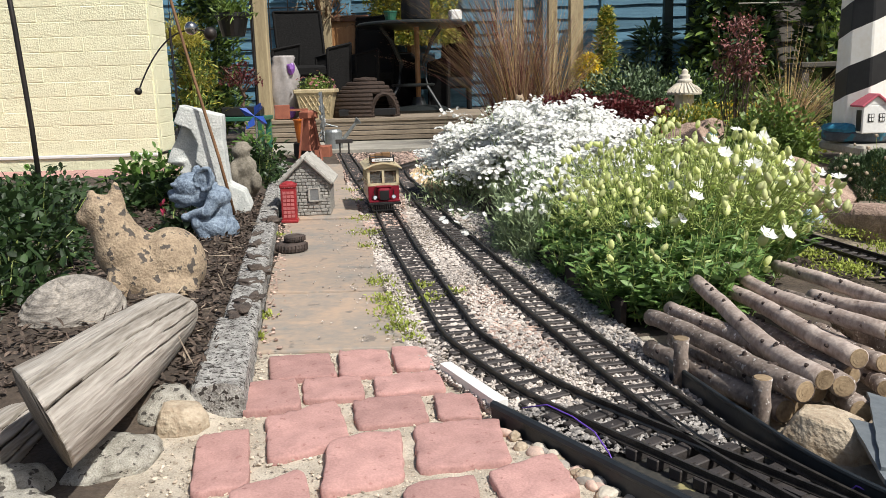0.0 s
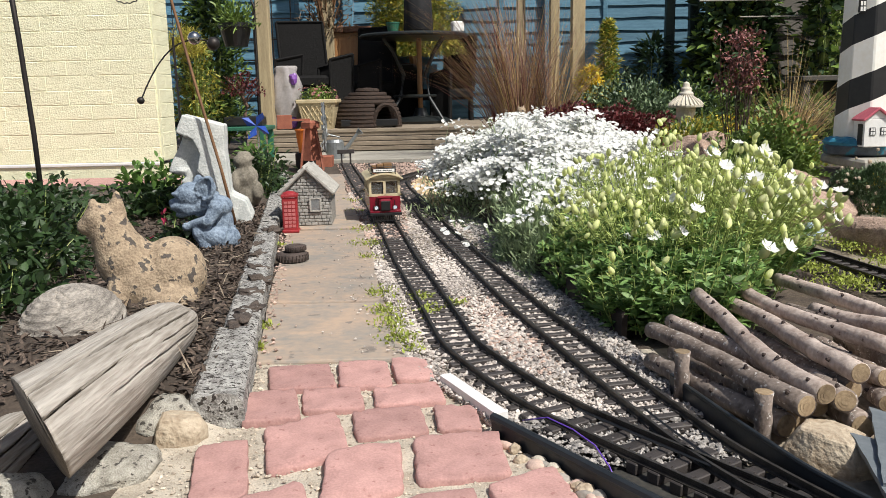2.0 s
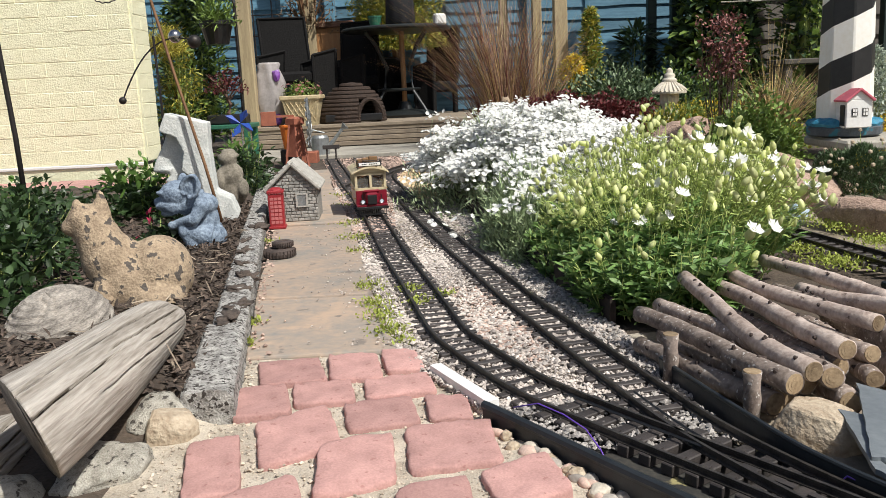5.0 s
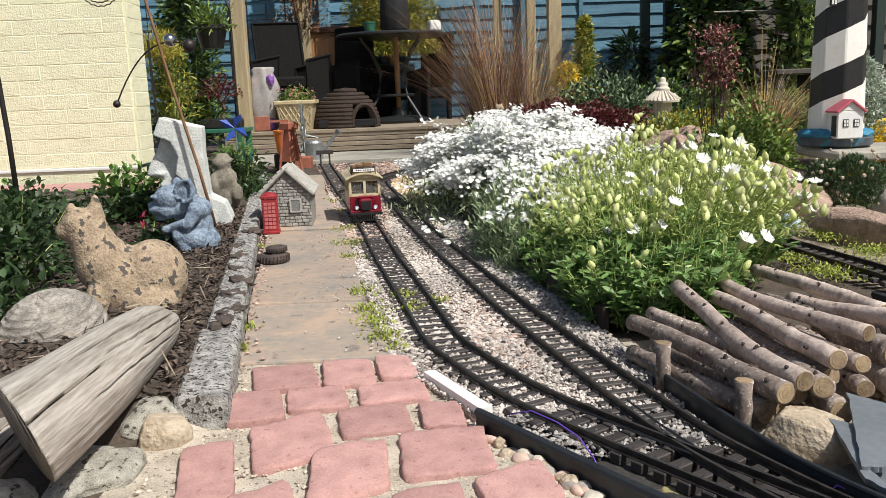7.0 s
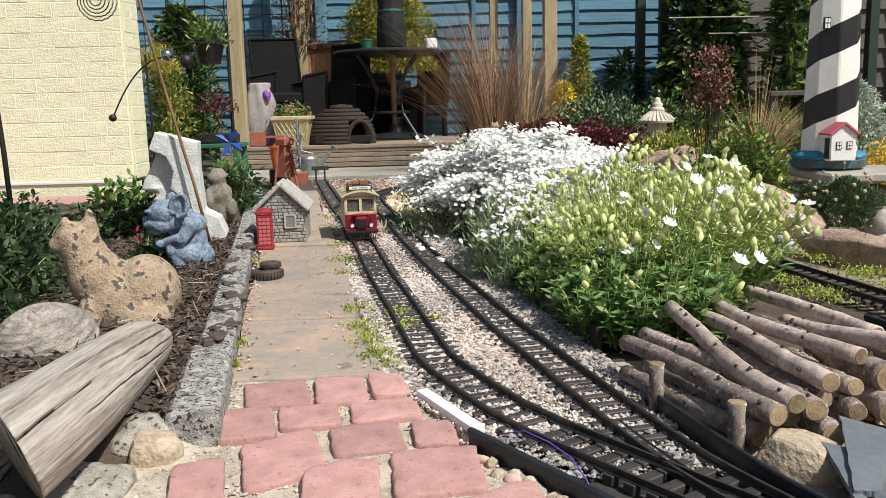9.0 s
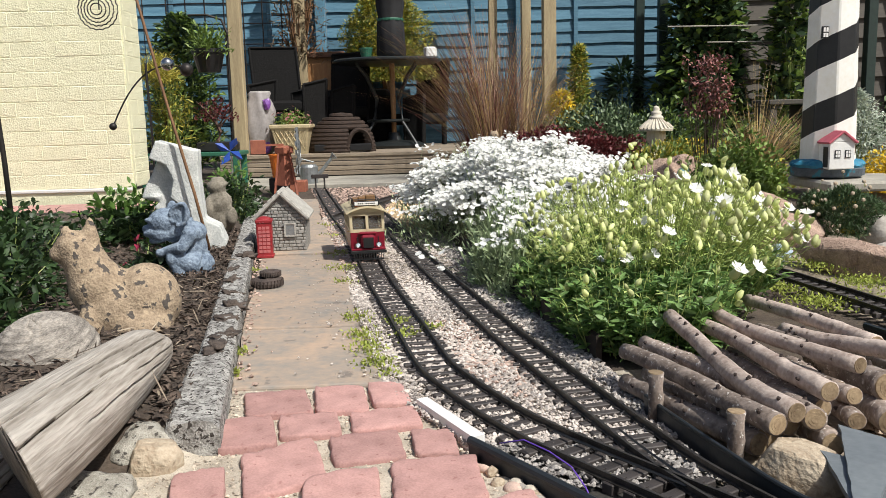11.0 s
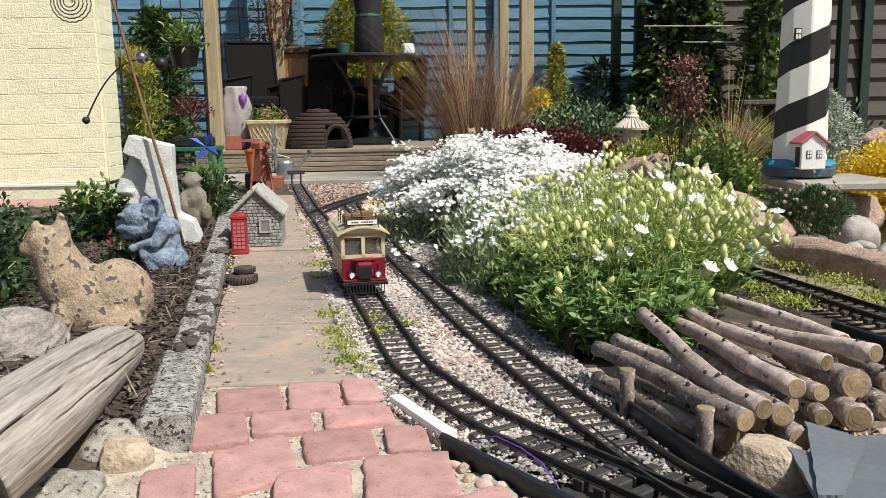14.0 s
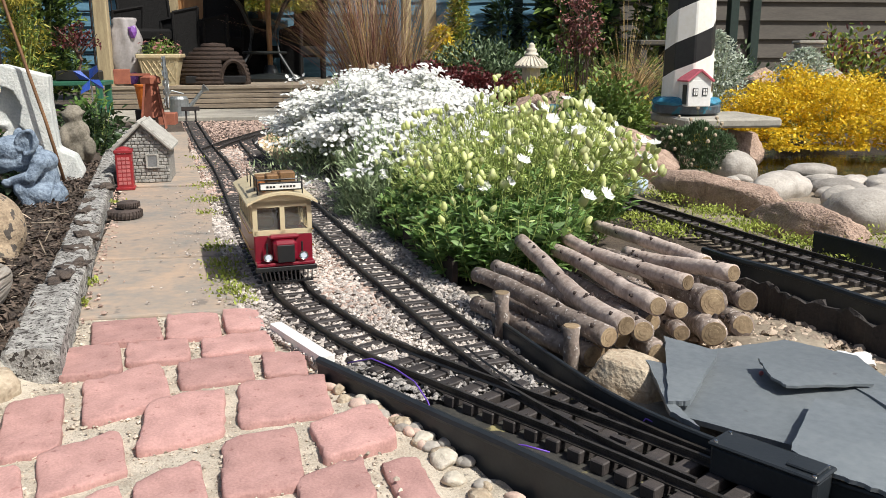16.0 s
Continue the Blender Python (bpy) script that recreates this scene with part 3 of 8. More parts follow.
M_REDLEAF = mat("dark_red_leaf", (0.17, 0.036, 0.036), (0.085, 0.02, 0.02), 0.5, 40, bump=0.1, island=0.5, transl=0.2)
M_CRIMSON = mat("dusky_crimson_flower", (0.33, 0.135, 0.12), (0.18, 0.075, 0.065), 0.6, 40, bump=0.2, island=0.4)
M_SHRUB = mat("mid_green_leaf", (0.22, 0.31, 0.07), (0.12, 0.19, 0.04), 0.5, 40, bump=0.1, island=0.45, transl=0.25)
M_MOSS = mat("bright_moss", (0.40, 0.44, 0.09), (0.24, 0.30, 0.05), 0.8, 60, bump=0.3, island=0.35, transl=0.2)
M_THRIFT = mat("thrift_cushion", (0.075, 0.13, 0.045), (0.04, 0.075, 0.025), 0.6, 40, bump=0.1, island=0.45)
M_DRYHEAD = mat("dried_flower_head", (0.50, 0.40, 0.29), (0.36, 0.28, 0.2), 0.8, 60, bump=0.2, island=0.2)


# ---------------- foliage helpers ----------------
def leaf_cloud(rng, centres, dirs, length, width, fold=0.25, droop=0.2, spread=0.6):
    """Pointed folded leaves (six points, four faces) growing along dirs from centres."""
    n = len(centres)
    d = dirs + rng.normal(0, spread, (n, 3))
    d /= np.linalg.norm(d, axis=1)[:, None] + 1e-9
    side = np.cross(d, rng.normal(0, 0.35, (n, 3)) + np.array([0, 0, 1.0]))
    side /= np.linalg.norm(side, axis=1)[:, None] + 1e-9
    up = np.cross(side, d)
    L = length * rng.uniform(0.65, 1.25, n)[:, None]
    W = width * rng.uniform(0.7, 1.2, n)[:, None] / 2
    dz = np.array([0, 0, -1.0]) * L * droop
    base, tip = centres, centres + d * L + dz
    mid1, mid2 = centres + d * L * 0.35 + dz * 0.2, centres + d * L * 0.7 + dz * 0.55
    fo = up * W * fold
    v = np.stack([base, mid1 + side * W + fo, mid1 - side * W + fo, mid2 + side * W * 0.8 + fo, mid2 - side * W * 0.8 + fo, tip, (mid1 + mid2) / 2], 1)
    f = np.array([[0, 6, 1, 1], [0, 2, 6, 6], [1, 6, 5, 3], [2, 4, 5, 6]])
    faces = (f[None] + (np.arange(n) * 7)[:, None, None]).reshape(-1, 4)
    return v.reshape(-1, 3), faces


def as_mesh(name, chunks, materials, smooth=True):
    """Chunks of (verts, faces, material number) joined into one object."""
    V, F, M, o = [], [], [], 0
    for v, f, m in chunks:
        V.append(v)
        for q in (f + o).tolist():
            F.append(q[:3] if len(q) == 4 and q[3] == q[2] else q)
        M += [m] * len(f)
        o += len(v)
    return mesh_from(name, np.concatenate(V).tolist(), F, materials, M, smooth)


def leaf_part(name, parent, chunks, materials, label="", kind="stuff"):
    ob = as_mesh(name, chunks, materials)
    ob.parent = parent
    return tagged(ob, label, kind=kind)


def dome_points(rng, n, c, r, shell=0.55, lumps=3.0, gap=0.15):
    """Places and outward directions in an uneven half-ellipsoid, or a spire where it is tall."""
    out_p, out_d = [], []
    while r[2] > 1.5 * max(r[0], r[1]) and len(out_p) < n:
        h, a = rng.uniform(0, 1) ** 1.1, rng.uniform(0, 2 * math.pi)
        q = noise.noise(Vector((math.cos(a) * 1.5, math.sin(a) * 1.5, h * r[2] / r[0] * 1.6)) + Vector((c[0] * 7, c[1] * 5, 1)))
        rr = math.sqrt(max(0.02, 1 - h ** 1.7)) * rng.uniform(shell, 1.0) * (0.85 + 0.45 * q)
        out_p.append(np.array([math.cos(a) * r[0] * rr, math.sin(a) * r[1] * rr, h * r[2]]))
        out_d.append(np.array([math.cos(a) * 0.8, math.sin(a) * 0.8, 0.5]))
    while len(out_p) < n:
        d = rng.normal(0, 1, 3)
        d[2] = abs(d[2]) * 1.0 - 0.15
        d /= np.linalg.norm(d)
        q = noise.noise(Vector(d * lumps) + Vector((c[0] * 7, c[1] * 5, 1)))
        if q < -0.45 + gap and rng.random() < 0.7:
            continue
        rr = (rng.uniform(shell, 1.0)) * (0.86 + 0.34 * q)
        p = np.array([d[0] * r[0] * rr, d[1] * r[1] * rr, max(0.0, d[2]) * r[2] * rr])
        out_p.append(p)
        out_d.append(d * 0.7 + np.array([0, 0, 0.5]))
    return np.array(out_p), np.array(out_d)


def stems_bm(rng, tops, base_r, h0=0.0, r=0.0015, every=1):
    bm = BM()
    for p in tops[::every]:
        a = Vector((p[0] * base_r, p[1] * base_r, h0))
        b = Vector(p)
        m = a.lerp(b, 0.55) + Vector((0, 0, 0.12 * (b - a).length)) * 0.5
        tube(bm, [a, m, b], [r, r * 0.8, r * 0.5], 4, False)
    return bm


def bush(name, c, r, n, leaf, materials, label, category="shrub", seed=1, width=0.45, shell=0.45, droop=0.2, group="", lumps=3.0, spread=0.6, stem_mat=None, tops=40):
    """A shrub of many separate leaves on thin stems."""
    rng = np.random.default_rng(seed)
    t = thing(name, pose(*c), label, category, group)
    chunks = []
    share = len(materials)
    for k in range(share):
        p, d = dome_points(rng, n // share, c, r, shell, lumps)
        v, f = leaf_cloud(rng, p, d, leaf, leaf * width, droop=droop, spread=spread)
        chunks.append((v, f, k))
    leaf_part("leaves", t, chunks, materials)
    p, d = dome_points(rng, tops, c, (r[0] * 0.85, r[1] * 0.85, r[2] * 0.85), 0.6)
    part("stems", stems_bm(rng, p, 0.25, 0, max(0.002, r[2] * 0.008)), stem_mat or M_STEM, t, kind="stuff")
    return t


def grass(name, c, n, h, spread, width, materials, label, seed=1, lean=(0, 0), heads=0):
    """A clump of arching blades."""
    rng = np.random.default_rng(seed)
    t = thing(name, pose(*c), label, "ornamental grass")
    V, F = [], []
    for i in range(n):
        a = rng.uniform(0, 2 * math.pi)
        k = rng.uniform(0.05, 1.0) ** 0.8
        out = np.array([math.cos(a), math.sin(a), 0]) * spread * k + np.array([lean[0], lean[1], 0]) * rng.uniform(0, 1)
        hh = h * rng.uniform(0.55, 1.05)
        b = np.array([math.cos(a), math.sin(a), 0]) * spread * 0.22 * k
        side = np.array([-math.sin(a + 0.6), math.cos(a + 0.6), 0]) * width * rng.uniform(0.6, 1.2)
        bow = rng.uniform(1.15, 2.0)
        pts = [b + out * (s ** bow) + np.array([0, 0, hh * (s - 0.22 * k * s ** 3)]) for s in (0, 0.3, 0.6, 0.85, 1.0)]
        o = len(V)
        for j, p in enumerate(pts):
            w = side * (1 - 0.22 * j)
            V += [p - w, p + w]
        F += [(o + 2 * j, o + 2 * j + 1, o + 2 * j + 3, o + 2 * j + 2) for j in range(4)]
    V = np.array(V)
    ob = mesh_from("blades", V.tolist(), F, materials, [min(len(materials) - 1, (i // 4) % len(materials)) for i in range(len(F))], True)
    ob.parent = t
    tagged(ob, kind="stuff")
    return t


def stones(name, places, sizes, material, label, category, parent=None, flat=0.7, seed=2):
    """Loose stones, each a small uneven solid, in one mesh."""
    rng = np.random.default_rng(seed)
    n = len(places)
    base = np.array([[1, 0, 0], [-1, 0, 0], [0, 1, 0], [0, -1, 0], [0, 0, 1], [0, 0, -1], [0.62, 0.62, 0.5], [-0.62, -0.62, 0.5]])
    tri = np.array([[0, 6, 4], [6, 2, 4], [2, 1, 4], [1, 7, 4], [7, 3, 4], [3, 0, 4], [0, 2, 6], [1, 3, 7], [2, 0, 5], [1, 2, 5], [3, 1, 5], [0, 3, 5]])
    a = rng.uniform(0, 2 * math.pi, n)
    ca, sa = np.cos(a), np.sin(a)
    v = base[None] * rng.uniform(0.65, 1.25, (n, 8, 1)) * np.asarray(sizes)[:, None, None] * rng.uniform(0.7, 1.2, (n, 1, 3))
    v[:, :, 2] *= flat
    x, y = v[:, :, 0] * ca[:, None] - v[:, :, 1] * sa[:, None], v[:, :, 0] * sa[:, None] + v[:, :, 1] * ca[:, None]
    v = np.stack([x, y, v[:, :, 2]], -1) + np.asarray(places)[:, None, :]
    f = (tri[None] + (np.arange(n) * 8)[:, None, None]).reshape(-1, 3)
    ob = mesh_from(name, v.reshape(-1, 3).tolist(), f.tolist(), [material])
    return tagged(ob, label, category, kind="stuff")


def carved(name, bm, material, label, category, m, voxel=0.006, smooth=4, rough=0.0):
    """A statue: overlapping forms fused into one skin."""
    ob = obj(name, bm, material, True)
    ob.matrix_basis = m
    r = ob.modifiers.new("fuse", "REMESH")
    r.mode, r.voxel_size, r.use_smooth_shade = "VOXEL", voxel, True
    s = ob.modifiers.new("soft", "SMOOTH")
    s.factor, s.iterations = 0.5, smooth
    return tagged(ob, label, category)


def rock(x, y, z, s, rz, material, label, seed, rough=0.45, category="rock", name="rock", sub=3, group=""):
    bm = BM()
    if rough > 0.2:
        rnd = random.Random(int(seed * 100))
        cuts = [(Vector((rnd.gauss(0, 1), rnd.gauss(0, 1), rnd.gauss(0, 0.8))).normalized(), rnd.uniform(0.68, 0.98)) for k in range(17)]
        r = bmesh.ops.create_icosphere(bm, subdivisions=4 if max(s) > 0.03 else 3, radius=1.0)
        for v in r["verts"]:
            d = v.co.normalized()
            q = min([1.05] + [h / max(1e-3, d.dot(n)) for n, h in cuts if d.dot(n) > 0.05])
            q *= 1 + 0.07 * noise.noise(d * 2.5 + Vector((seed, 0, 0))) + 0.045 * noise.noise(d * 7 + Vector((0, seed, 0))) + 0.012 * noise.noise(d * 24)
            v.co = Vector((d.x * s[0], d.y * s[1], d.z * s[2])) * q
    else:
        ball(bm, (0, 0, 0), s, sub=sub, rough=rough, freq=4.0, seed=seed)
    ob = obj(name, bm, material, True)
    ob.matrix_basis = pose(x, y, z, 0, 0, rz)
    return tagged(ob, label, category, group)


# ---------------- left bed: driftwood, statues, canes ----------------
def driftwood(p, q, r0, r1, label, seed):
    """A silvered split trunk with long cracks, tapering from p to q."""
    p, q = Vector(p), Vector(q)
    L = (q - p).length
    bm = BM()
    seg, n = 260, 70
    rings, deeps = [], []
    for i in range(n + 1):
        t = i / n
        r = r0 + (r1 - r0) * t ** 1.5
        if t > 0.80:
            r *= math.sqrt(1 - 0.88 * ((t - 0.80) / 0.20) ** 2.4)
        ring = []
        deep = []
        for k in range(seg):
            a = 2 * math.pi * k / seg
            crack = 0.0
            for ca, wd, lo, hi in ((1.20, 0.055, -0.1, 1.1), (0.62, 0.022, -0.1, 0.42), (0.80, 0.022, 0.3, 0.95), (1.75, 0.024, 0.05, 0.55), (0.15, 0.024, 0.2, 0.9), (2.4, 0.03, 0.0, 0.8), (0.42, 0.016, 0.45, 1.0), (1.45, 0.016, 0.25, 0.6), (3.4, 0.05, 0.0, 1.0)):
                dd = abs(((a - ca - 0.16 * math.sin(t * 3 + seed) - 0.05 * noise.noise(Vector((t * 9, ca * 3, seed))) + math.pi) % (2 * math.pi)) - math.pi)
                end = min(1.0, max(0.0, (t - lo) * 7), max(0.0, (hi - t) * 7))
                wide = wd * (0.45 + 0.75 * end)
                crack = max(crack, min(1.0, 1.6 * (1 - dd / wide)) * end * min(1.3, wd / 0.018) if dd < wide else 0)
            rr = r * (1 + 0.10 * noise.noise(Vector((math.cos(a) * 1.3, math.sin(a) * 1.3, t * 1.2 + seed))) + 0.03 * noise.noise(Vector((math.cos(a) * 6, math.sin(a) * 6, t * 2 + seed))) - 0.24 * min(1.3, crack) - 0.006 * abs(noise.noise(Vector((math.cos(a) * 22, math.sin(a) * 22, t * 3 + seed)))))
            deep.append(crack > 0.5)
            x0, z0 = rr * math.cos(a), rr * 0.86 * math.sin(a)
            ring.append(bm.verts.new((x0, t * L + (0.5 * r0 - 1.35 * x0 - 0.55 * z0) * max(0.0, 1 - t * 2.2), z0)))
        rings.append(ring)
        deeps.append(deep)
    for i, (a, b) in enumerate(zip(rings, rings[1:])):
        for k in range(seg):
            f = bm.faces.new((a[k], b[k], b[(k + 1) % seg], a[(k + 1) % seg]))
            # deep crack faces get the dark end material: crevice shade as colour
            f.material_index = 1 if deeps[i][k] and deeps[i][(k + 1) % seg] else 0
    f0 = bm.faces.new(rings[0])
    bm.faces.new(rings[-1][::-1])
    # near end is dark in its colour too, for the shade it lies in
    f0.material_index = 1
    ob = obj("driftwood_log", bm, [M_DRIFT, M_DRIFTENDSHADE], True)
    ob.matrix_basis = Matrix.Translation(p) @ (q - p).to_track_quat("Y", "Z").to_matrix().to_4x4()
    return tagged(ob, label, "driftwood")


driftwood((-0.410, 0.770, 0.076), (-0.412, 1.28, 0.060), 0.062, 0.040, "thick silvered driftwood log with long cracks beside the kerb", 1.0)
driftwood((-0.53, 0.66, -0.01), (-0.52, 1.02, -0.01), 0.050, 0.04, "dark weathered driftwood log under the larger one", 4.0)

bm = BM()
prof = [(0.0895 * math.cos(a) * (1 - 0.022 * abs(math.cos(a * 17 + 2 * a * a))), 0.078 * math.sin(a) * (1 - 0.022 * abs(math.cos(a * 17 + 2 * a * a)))) for a in [radians(-20 + 1.1 * k) for k in range(100)]]
lathe(bm, prof, 72)
for v in bm.verts:
    split = max(abs((math.atan2(v.co.y, v.co.x) * f + 0.4 * noise.noise(v.co * 25)) % 2 - 1) < 0.05 for f in (1.1, 0.75))
    v.co *= 1 + 0.05 * noise.noise(v.co * 14) - (0.045 if split and v.co.z > 0.02 and noise.noise(v.co * 18) > -0.1 else 0.0)
M_SHELL = mat("weathered_wood_ball", (0.44, 0.395, 0.34), (0.13, 0.115, 0.10), 0.9, 26, bump=1.0, stretch=(1, 1, 3), dist=0.003)
ob = obj("fossil_shell", bm, M_SHELL, True)
ob.matrix_basis = pose(-0.618, 1.36, 0.020, 12, -10, 0)
tagged(ob, "grey weathered ridged shell stone in the bed", "shell stone")

# cat
bm = BM()
ball(bm, (-0.068, 0.0, 0.192), (0.036, 0.036, 0.030), sub=3)
ball(bm, (-0.094, -0.008, 0.181), (0.020, 0.021, 0.018))
cone(bm, (-0.077, -0.012, 0.205), (-0.079, -0.014, 0.234), 0.016, 0.005)
cone(bm, (-0.042, 0.0, 0.202), (-0.039, 0.0, 0.245), 0.019, 0.005)
cone(bm, (-0.062, 0.0, 0.185), (-0.040, 0.0, 0.125), 0.036, 0.046, 20)
ball(bm, (-0.040, 0.0, 0.118), (0.047, 0.048, 0.055), sub=3)
cone(bm, (-0.048, 0.0, 0.160), (-0.004, 0.02, 0.098), 0.028, 0.044, 20)
ball(bm, (0.042, 0.030, 0.082), (0.062, 0.066, 0.072), sub=3)
ball(bm, (-0.004, 0.012, 0.066), (0.062, 0.062, 0.066), sub=3)
ball(bm, (0.045, -0.01, 0.035), (0.055, 0.058, 0.045))
ball(bm, (-0.040, -0.035, 0.040), (0.026, 0.026, 0.055))
ball(bm, (-0.055, -0.055, 0.010), (0.028, 0.035, 0.016))
carved("cat_statue", bm, M_CAT, "lichen-spotted sandy stone cat statue in the bed", "statue", pose(-0.551, 1.52, -0.008), 0.005, 5)

# crouching gargoyle
bm = BM()
ball(bm, (0.024, 0.0, 0.030), (0.042, 0.046, 0.036), sub=3)
ball(bm, (0.016, 0.004, 0.075), (0.033, 0.040, 0.052), pose(0, 0, 0, 0, -6, 0), 3)
ball(bm, (0.018, 0.0, 0.112), (0.032, 0.050, 0.028), sub=3)
cone(bm, (0.008, 0.0, 0.118), (-0.040, -0.008, 0.138), 0.032, 0.034, 16)
ball(bm, (-0.044, -0.010, 0.141), (0.044, 0.042, 0.036), sub=3)
ball(bm, (-0.026, -0.008, 0.120), (0.034, 0.036, 0.032), sub=3)
ball(bm, (-0.064, -0.012, 0.117), (0.031, 0.033, 0.021), sub=3)
ball(bm, (-0.055, -0.012, 0.146), (0.028, 0.034, 0.026), sub=3)
ball(bm, (-0.083, -0.012, 0.116), (0.018, 0.026, 0.014))
ball(bm, (-0.093, -0.012, 0.125), (0.011, 0.016, 0.011))
ball(bm, (-0.066, -0.012, 0.099), (0.024, 0.026, 0.011), pose(0, 0, 0, 0, -14, 0))
ball(bm, (-0.050, -0.036, 0.114), (0.024, 0.014, 0.020))
for s in (-1, 1):
    ball(bm, (-0.077, -0.012 + s * 0.018, 0.148), (0.014, 0.015, 0.0065), pose(0, 0, 0, 0, 10, 0))
    ball(bm, (-0.0755, -0.012 + s * 0.021, 0.1395), (0.0065, 0.007, 0.0045))
ball(bm, (-0.040, 0.030, 0.172), (0.013, 0.007, 0.020), pose(0, 0, 0, 0, 15, 0))
for cx, cy, k in ((-0.003, -0.044, 1.0),):
    ball(bm, (cx + 0.002, cy + 0.005, 0.162), (0.026, 0.007, 0.027), pose(0, 0, 0, 0, 22, 8))
    ball(bm, (cx - 0.008, cy + 0.016, 0.150), (0.020, 0.014, 0.018))
    tube(bm, [(cx + k * (0.021 * math.cos(a) + 0.011 * max(0, math.sin(a)) ** 2), cy - 0.004 - 0.004 * math.cos(a), 0.162 + k * 0.027 * math.sin(a)) for a in [2 * math.pi * j / 16 - 1.9 for j in range(16)]], 0.0056, 6)
for s in (-1, 1):
    cone(bm, (0.020, s * 0.040, 0.112), (0.004, s * 0.056, 0.083), 0.019, 0.014, 12)
    ball(bm, (0.020, s * 0.040, 0.112), 0.021)
    ball(bm, (0.003, s * 0.056, 0.082), 0.015)
    cone(bm, (0.003, s * 0.056, 0.082), (-0.046, -0.020 + s * 0.014, 0.070), 0.0165, 0.012, 12)
    cone(bm, (0.034, s * 0.030, 0.032), (-0.022, s * 0.044, 0.052), 0.030, 0.020, 14)
    ball(bm, (-0.022, s * 0.044, 0.052), 0.0205)
    cone(bm, (-0.022, s * 0.044, 0.052), (-0.004, s * 0.050, 0.006), 0.018, 0.013, 14)
    ball(bm, (-0.016, s * 0.054, 0.004), (0.028, 0.015, 0.011))
for k in range(4):
    ball(bm, (-0.054 - 0.002 * (k % 2), -0.044 + 0.010 * k, 0.069 - 0.003 * k), (0.013, 0.0065, 0.011))
lathe(bm, [(0.056, -0.03), (0.058, 0.0), (0.052, 0.006)], 18)
carved("gargoyle_statue", bm, M_GARG, "blue-grey stone gargoyle statue crouching on bark mulch", "statue", pose(-0.579, 2.10, 0.018), 0.0026, 2)

# tall stone head
def slab_of(bm, side, y0, y1):
    a = [bm.verts.new((x, y0, z)) for x, z in side]
    b = [bm.verts.new((x, y1, z)) for x, z in side]
    fs = [bm.faces.new(a), bm.faces.new(b[::-1])]
    for i in range(len(side)):
        fs.append(bm.faces.new((a[i], b[i], b[(i + 1) % len(side)], a[(i + 1) % len(side)])))
    bmesh.ops.recalc_face_normals(bm, faces=fs)


bm = BM()
cheek = [(-0.06, 0.341), (0.057, 0.308), (0.055, 0.23), (0.063, 0.107), (0.106, 0.083), (0.124, 0.034), (0.095, -0.02), (-0.028, -0.02), (-0.026, 0.12), (-0.009, 0.159), (-0.030, 0.174), (-0.018, 0.227), (-0.036, 0.269), (-0.082, 0.290)]
ridge = [(-0.074, 0.300), (0.003, 0.304), (-0.010, -0.02), (-0.056, -0.02), (-0.064, 0.126), (-0.082, 0.144), (-0.064, 0.163), (-0.115, 0.173), (-0.104, 0.203), (-0.080, 0.245), (-0.066, 0.278)]
slab_of(bm, cheek, -0.056, -0.010)
slab_of(bm, cheek, 0.010, 0.056)
slab_of(bm, ridge, -0.017, 0.017)
slab_of(bm, [(-0.03, 0.325), (0.05, 0.300), (0.05, -0.02), (0.0, -0.02)], -0.03, 0.03)
ball(bm, (-0.078, 0.0, 0.176), (0.030, 0.026, 0.014))
carved("stone_head_statue", bm, M_MOAI, "tall pale cast-stone head statue in the bed", "statue", pose(-0.696, 2.52, 0.012, 0, 0, 9), 0.004, 5)

# seated stone figure behind it
bm = BM()
ball(bm, (0, 0, 0.05), (0.055, 0.05, 0.055))
ball(bm, (0, -0.01, 0.105), (0.045, 0.042, 0.045))
ball(bm, (-0.005, -0.01, 0.158), (0.032, 0.03, 0.026))
ball(bm, (0.035, -0.035, 0.06), (0.022, 0.025, 0.035))
ball(bm, (-0.035, -0.03, 0.09), (0.018, 0.022, 0.04))
lathe(bm, [(0.038, 0.166), (0.036, 0.172), (0.024, 0.176), (0.022, 0.188), (0.01, 0.192)], 16)
carved("garden_gnome_statue", bm, M_OLDSTONE, "small mossy stone garden figure with a hat", "statue", pose(-0.660, 2.82, 0.03, 0, 0, 15), 0.005, 2)

# canes and rods
bm = BM()
tube(bm, [(-0.605, 2.44, 0.02), (-0.640, 2.44, 0.20), (-0.70, 2.445, 0.45), (-0.755, 2.45, 0.70), (-0.83, 2.455, 1.03)], [0.0048, 0.0047, 0.0045, 0.0043, 0.004], 8)
tagged(obj("garden_cane", bm, M_CANE, True), "thin brown cane leaning out of the bed", "cane")
bm = BM()
tube(bm, [(-1.297, 2.72, 0.0), (-1.303, 2.72, 0.3), (-1.318, 2.72, 0.6), (-1.345, 2.72, 1.0)], 0.0085, 8)
tagged(obj("iron_rod", bm, M_BLACKMETAL, True), "dark iron rod standing in the bed", "rod")

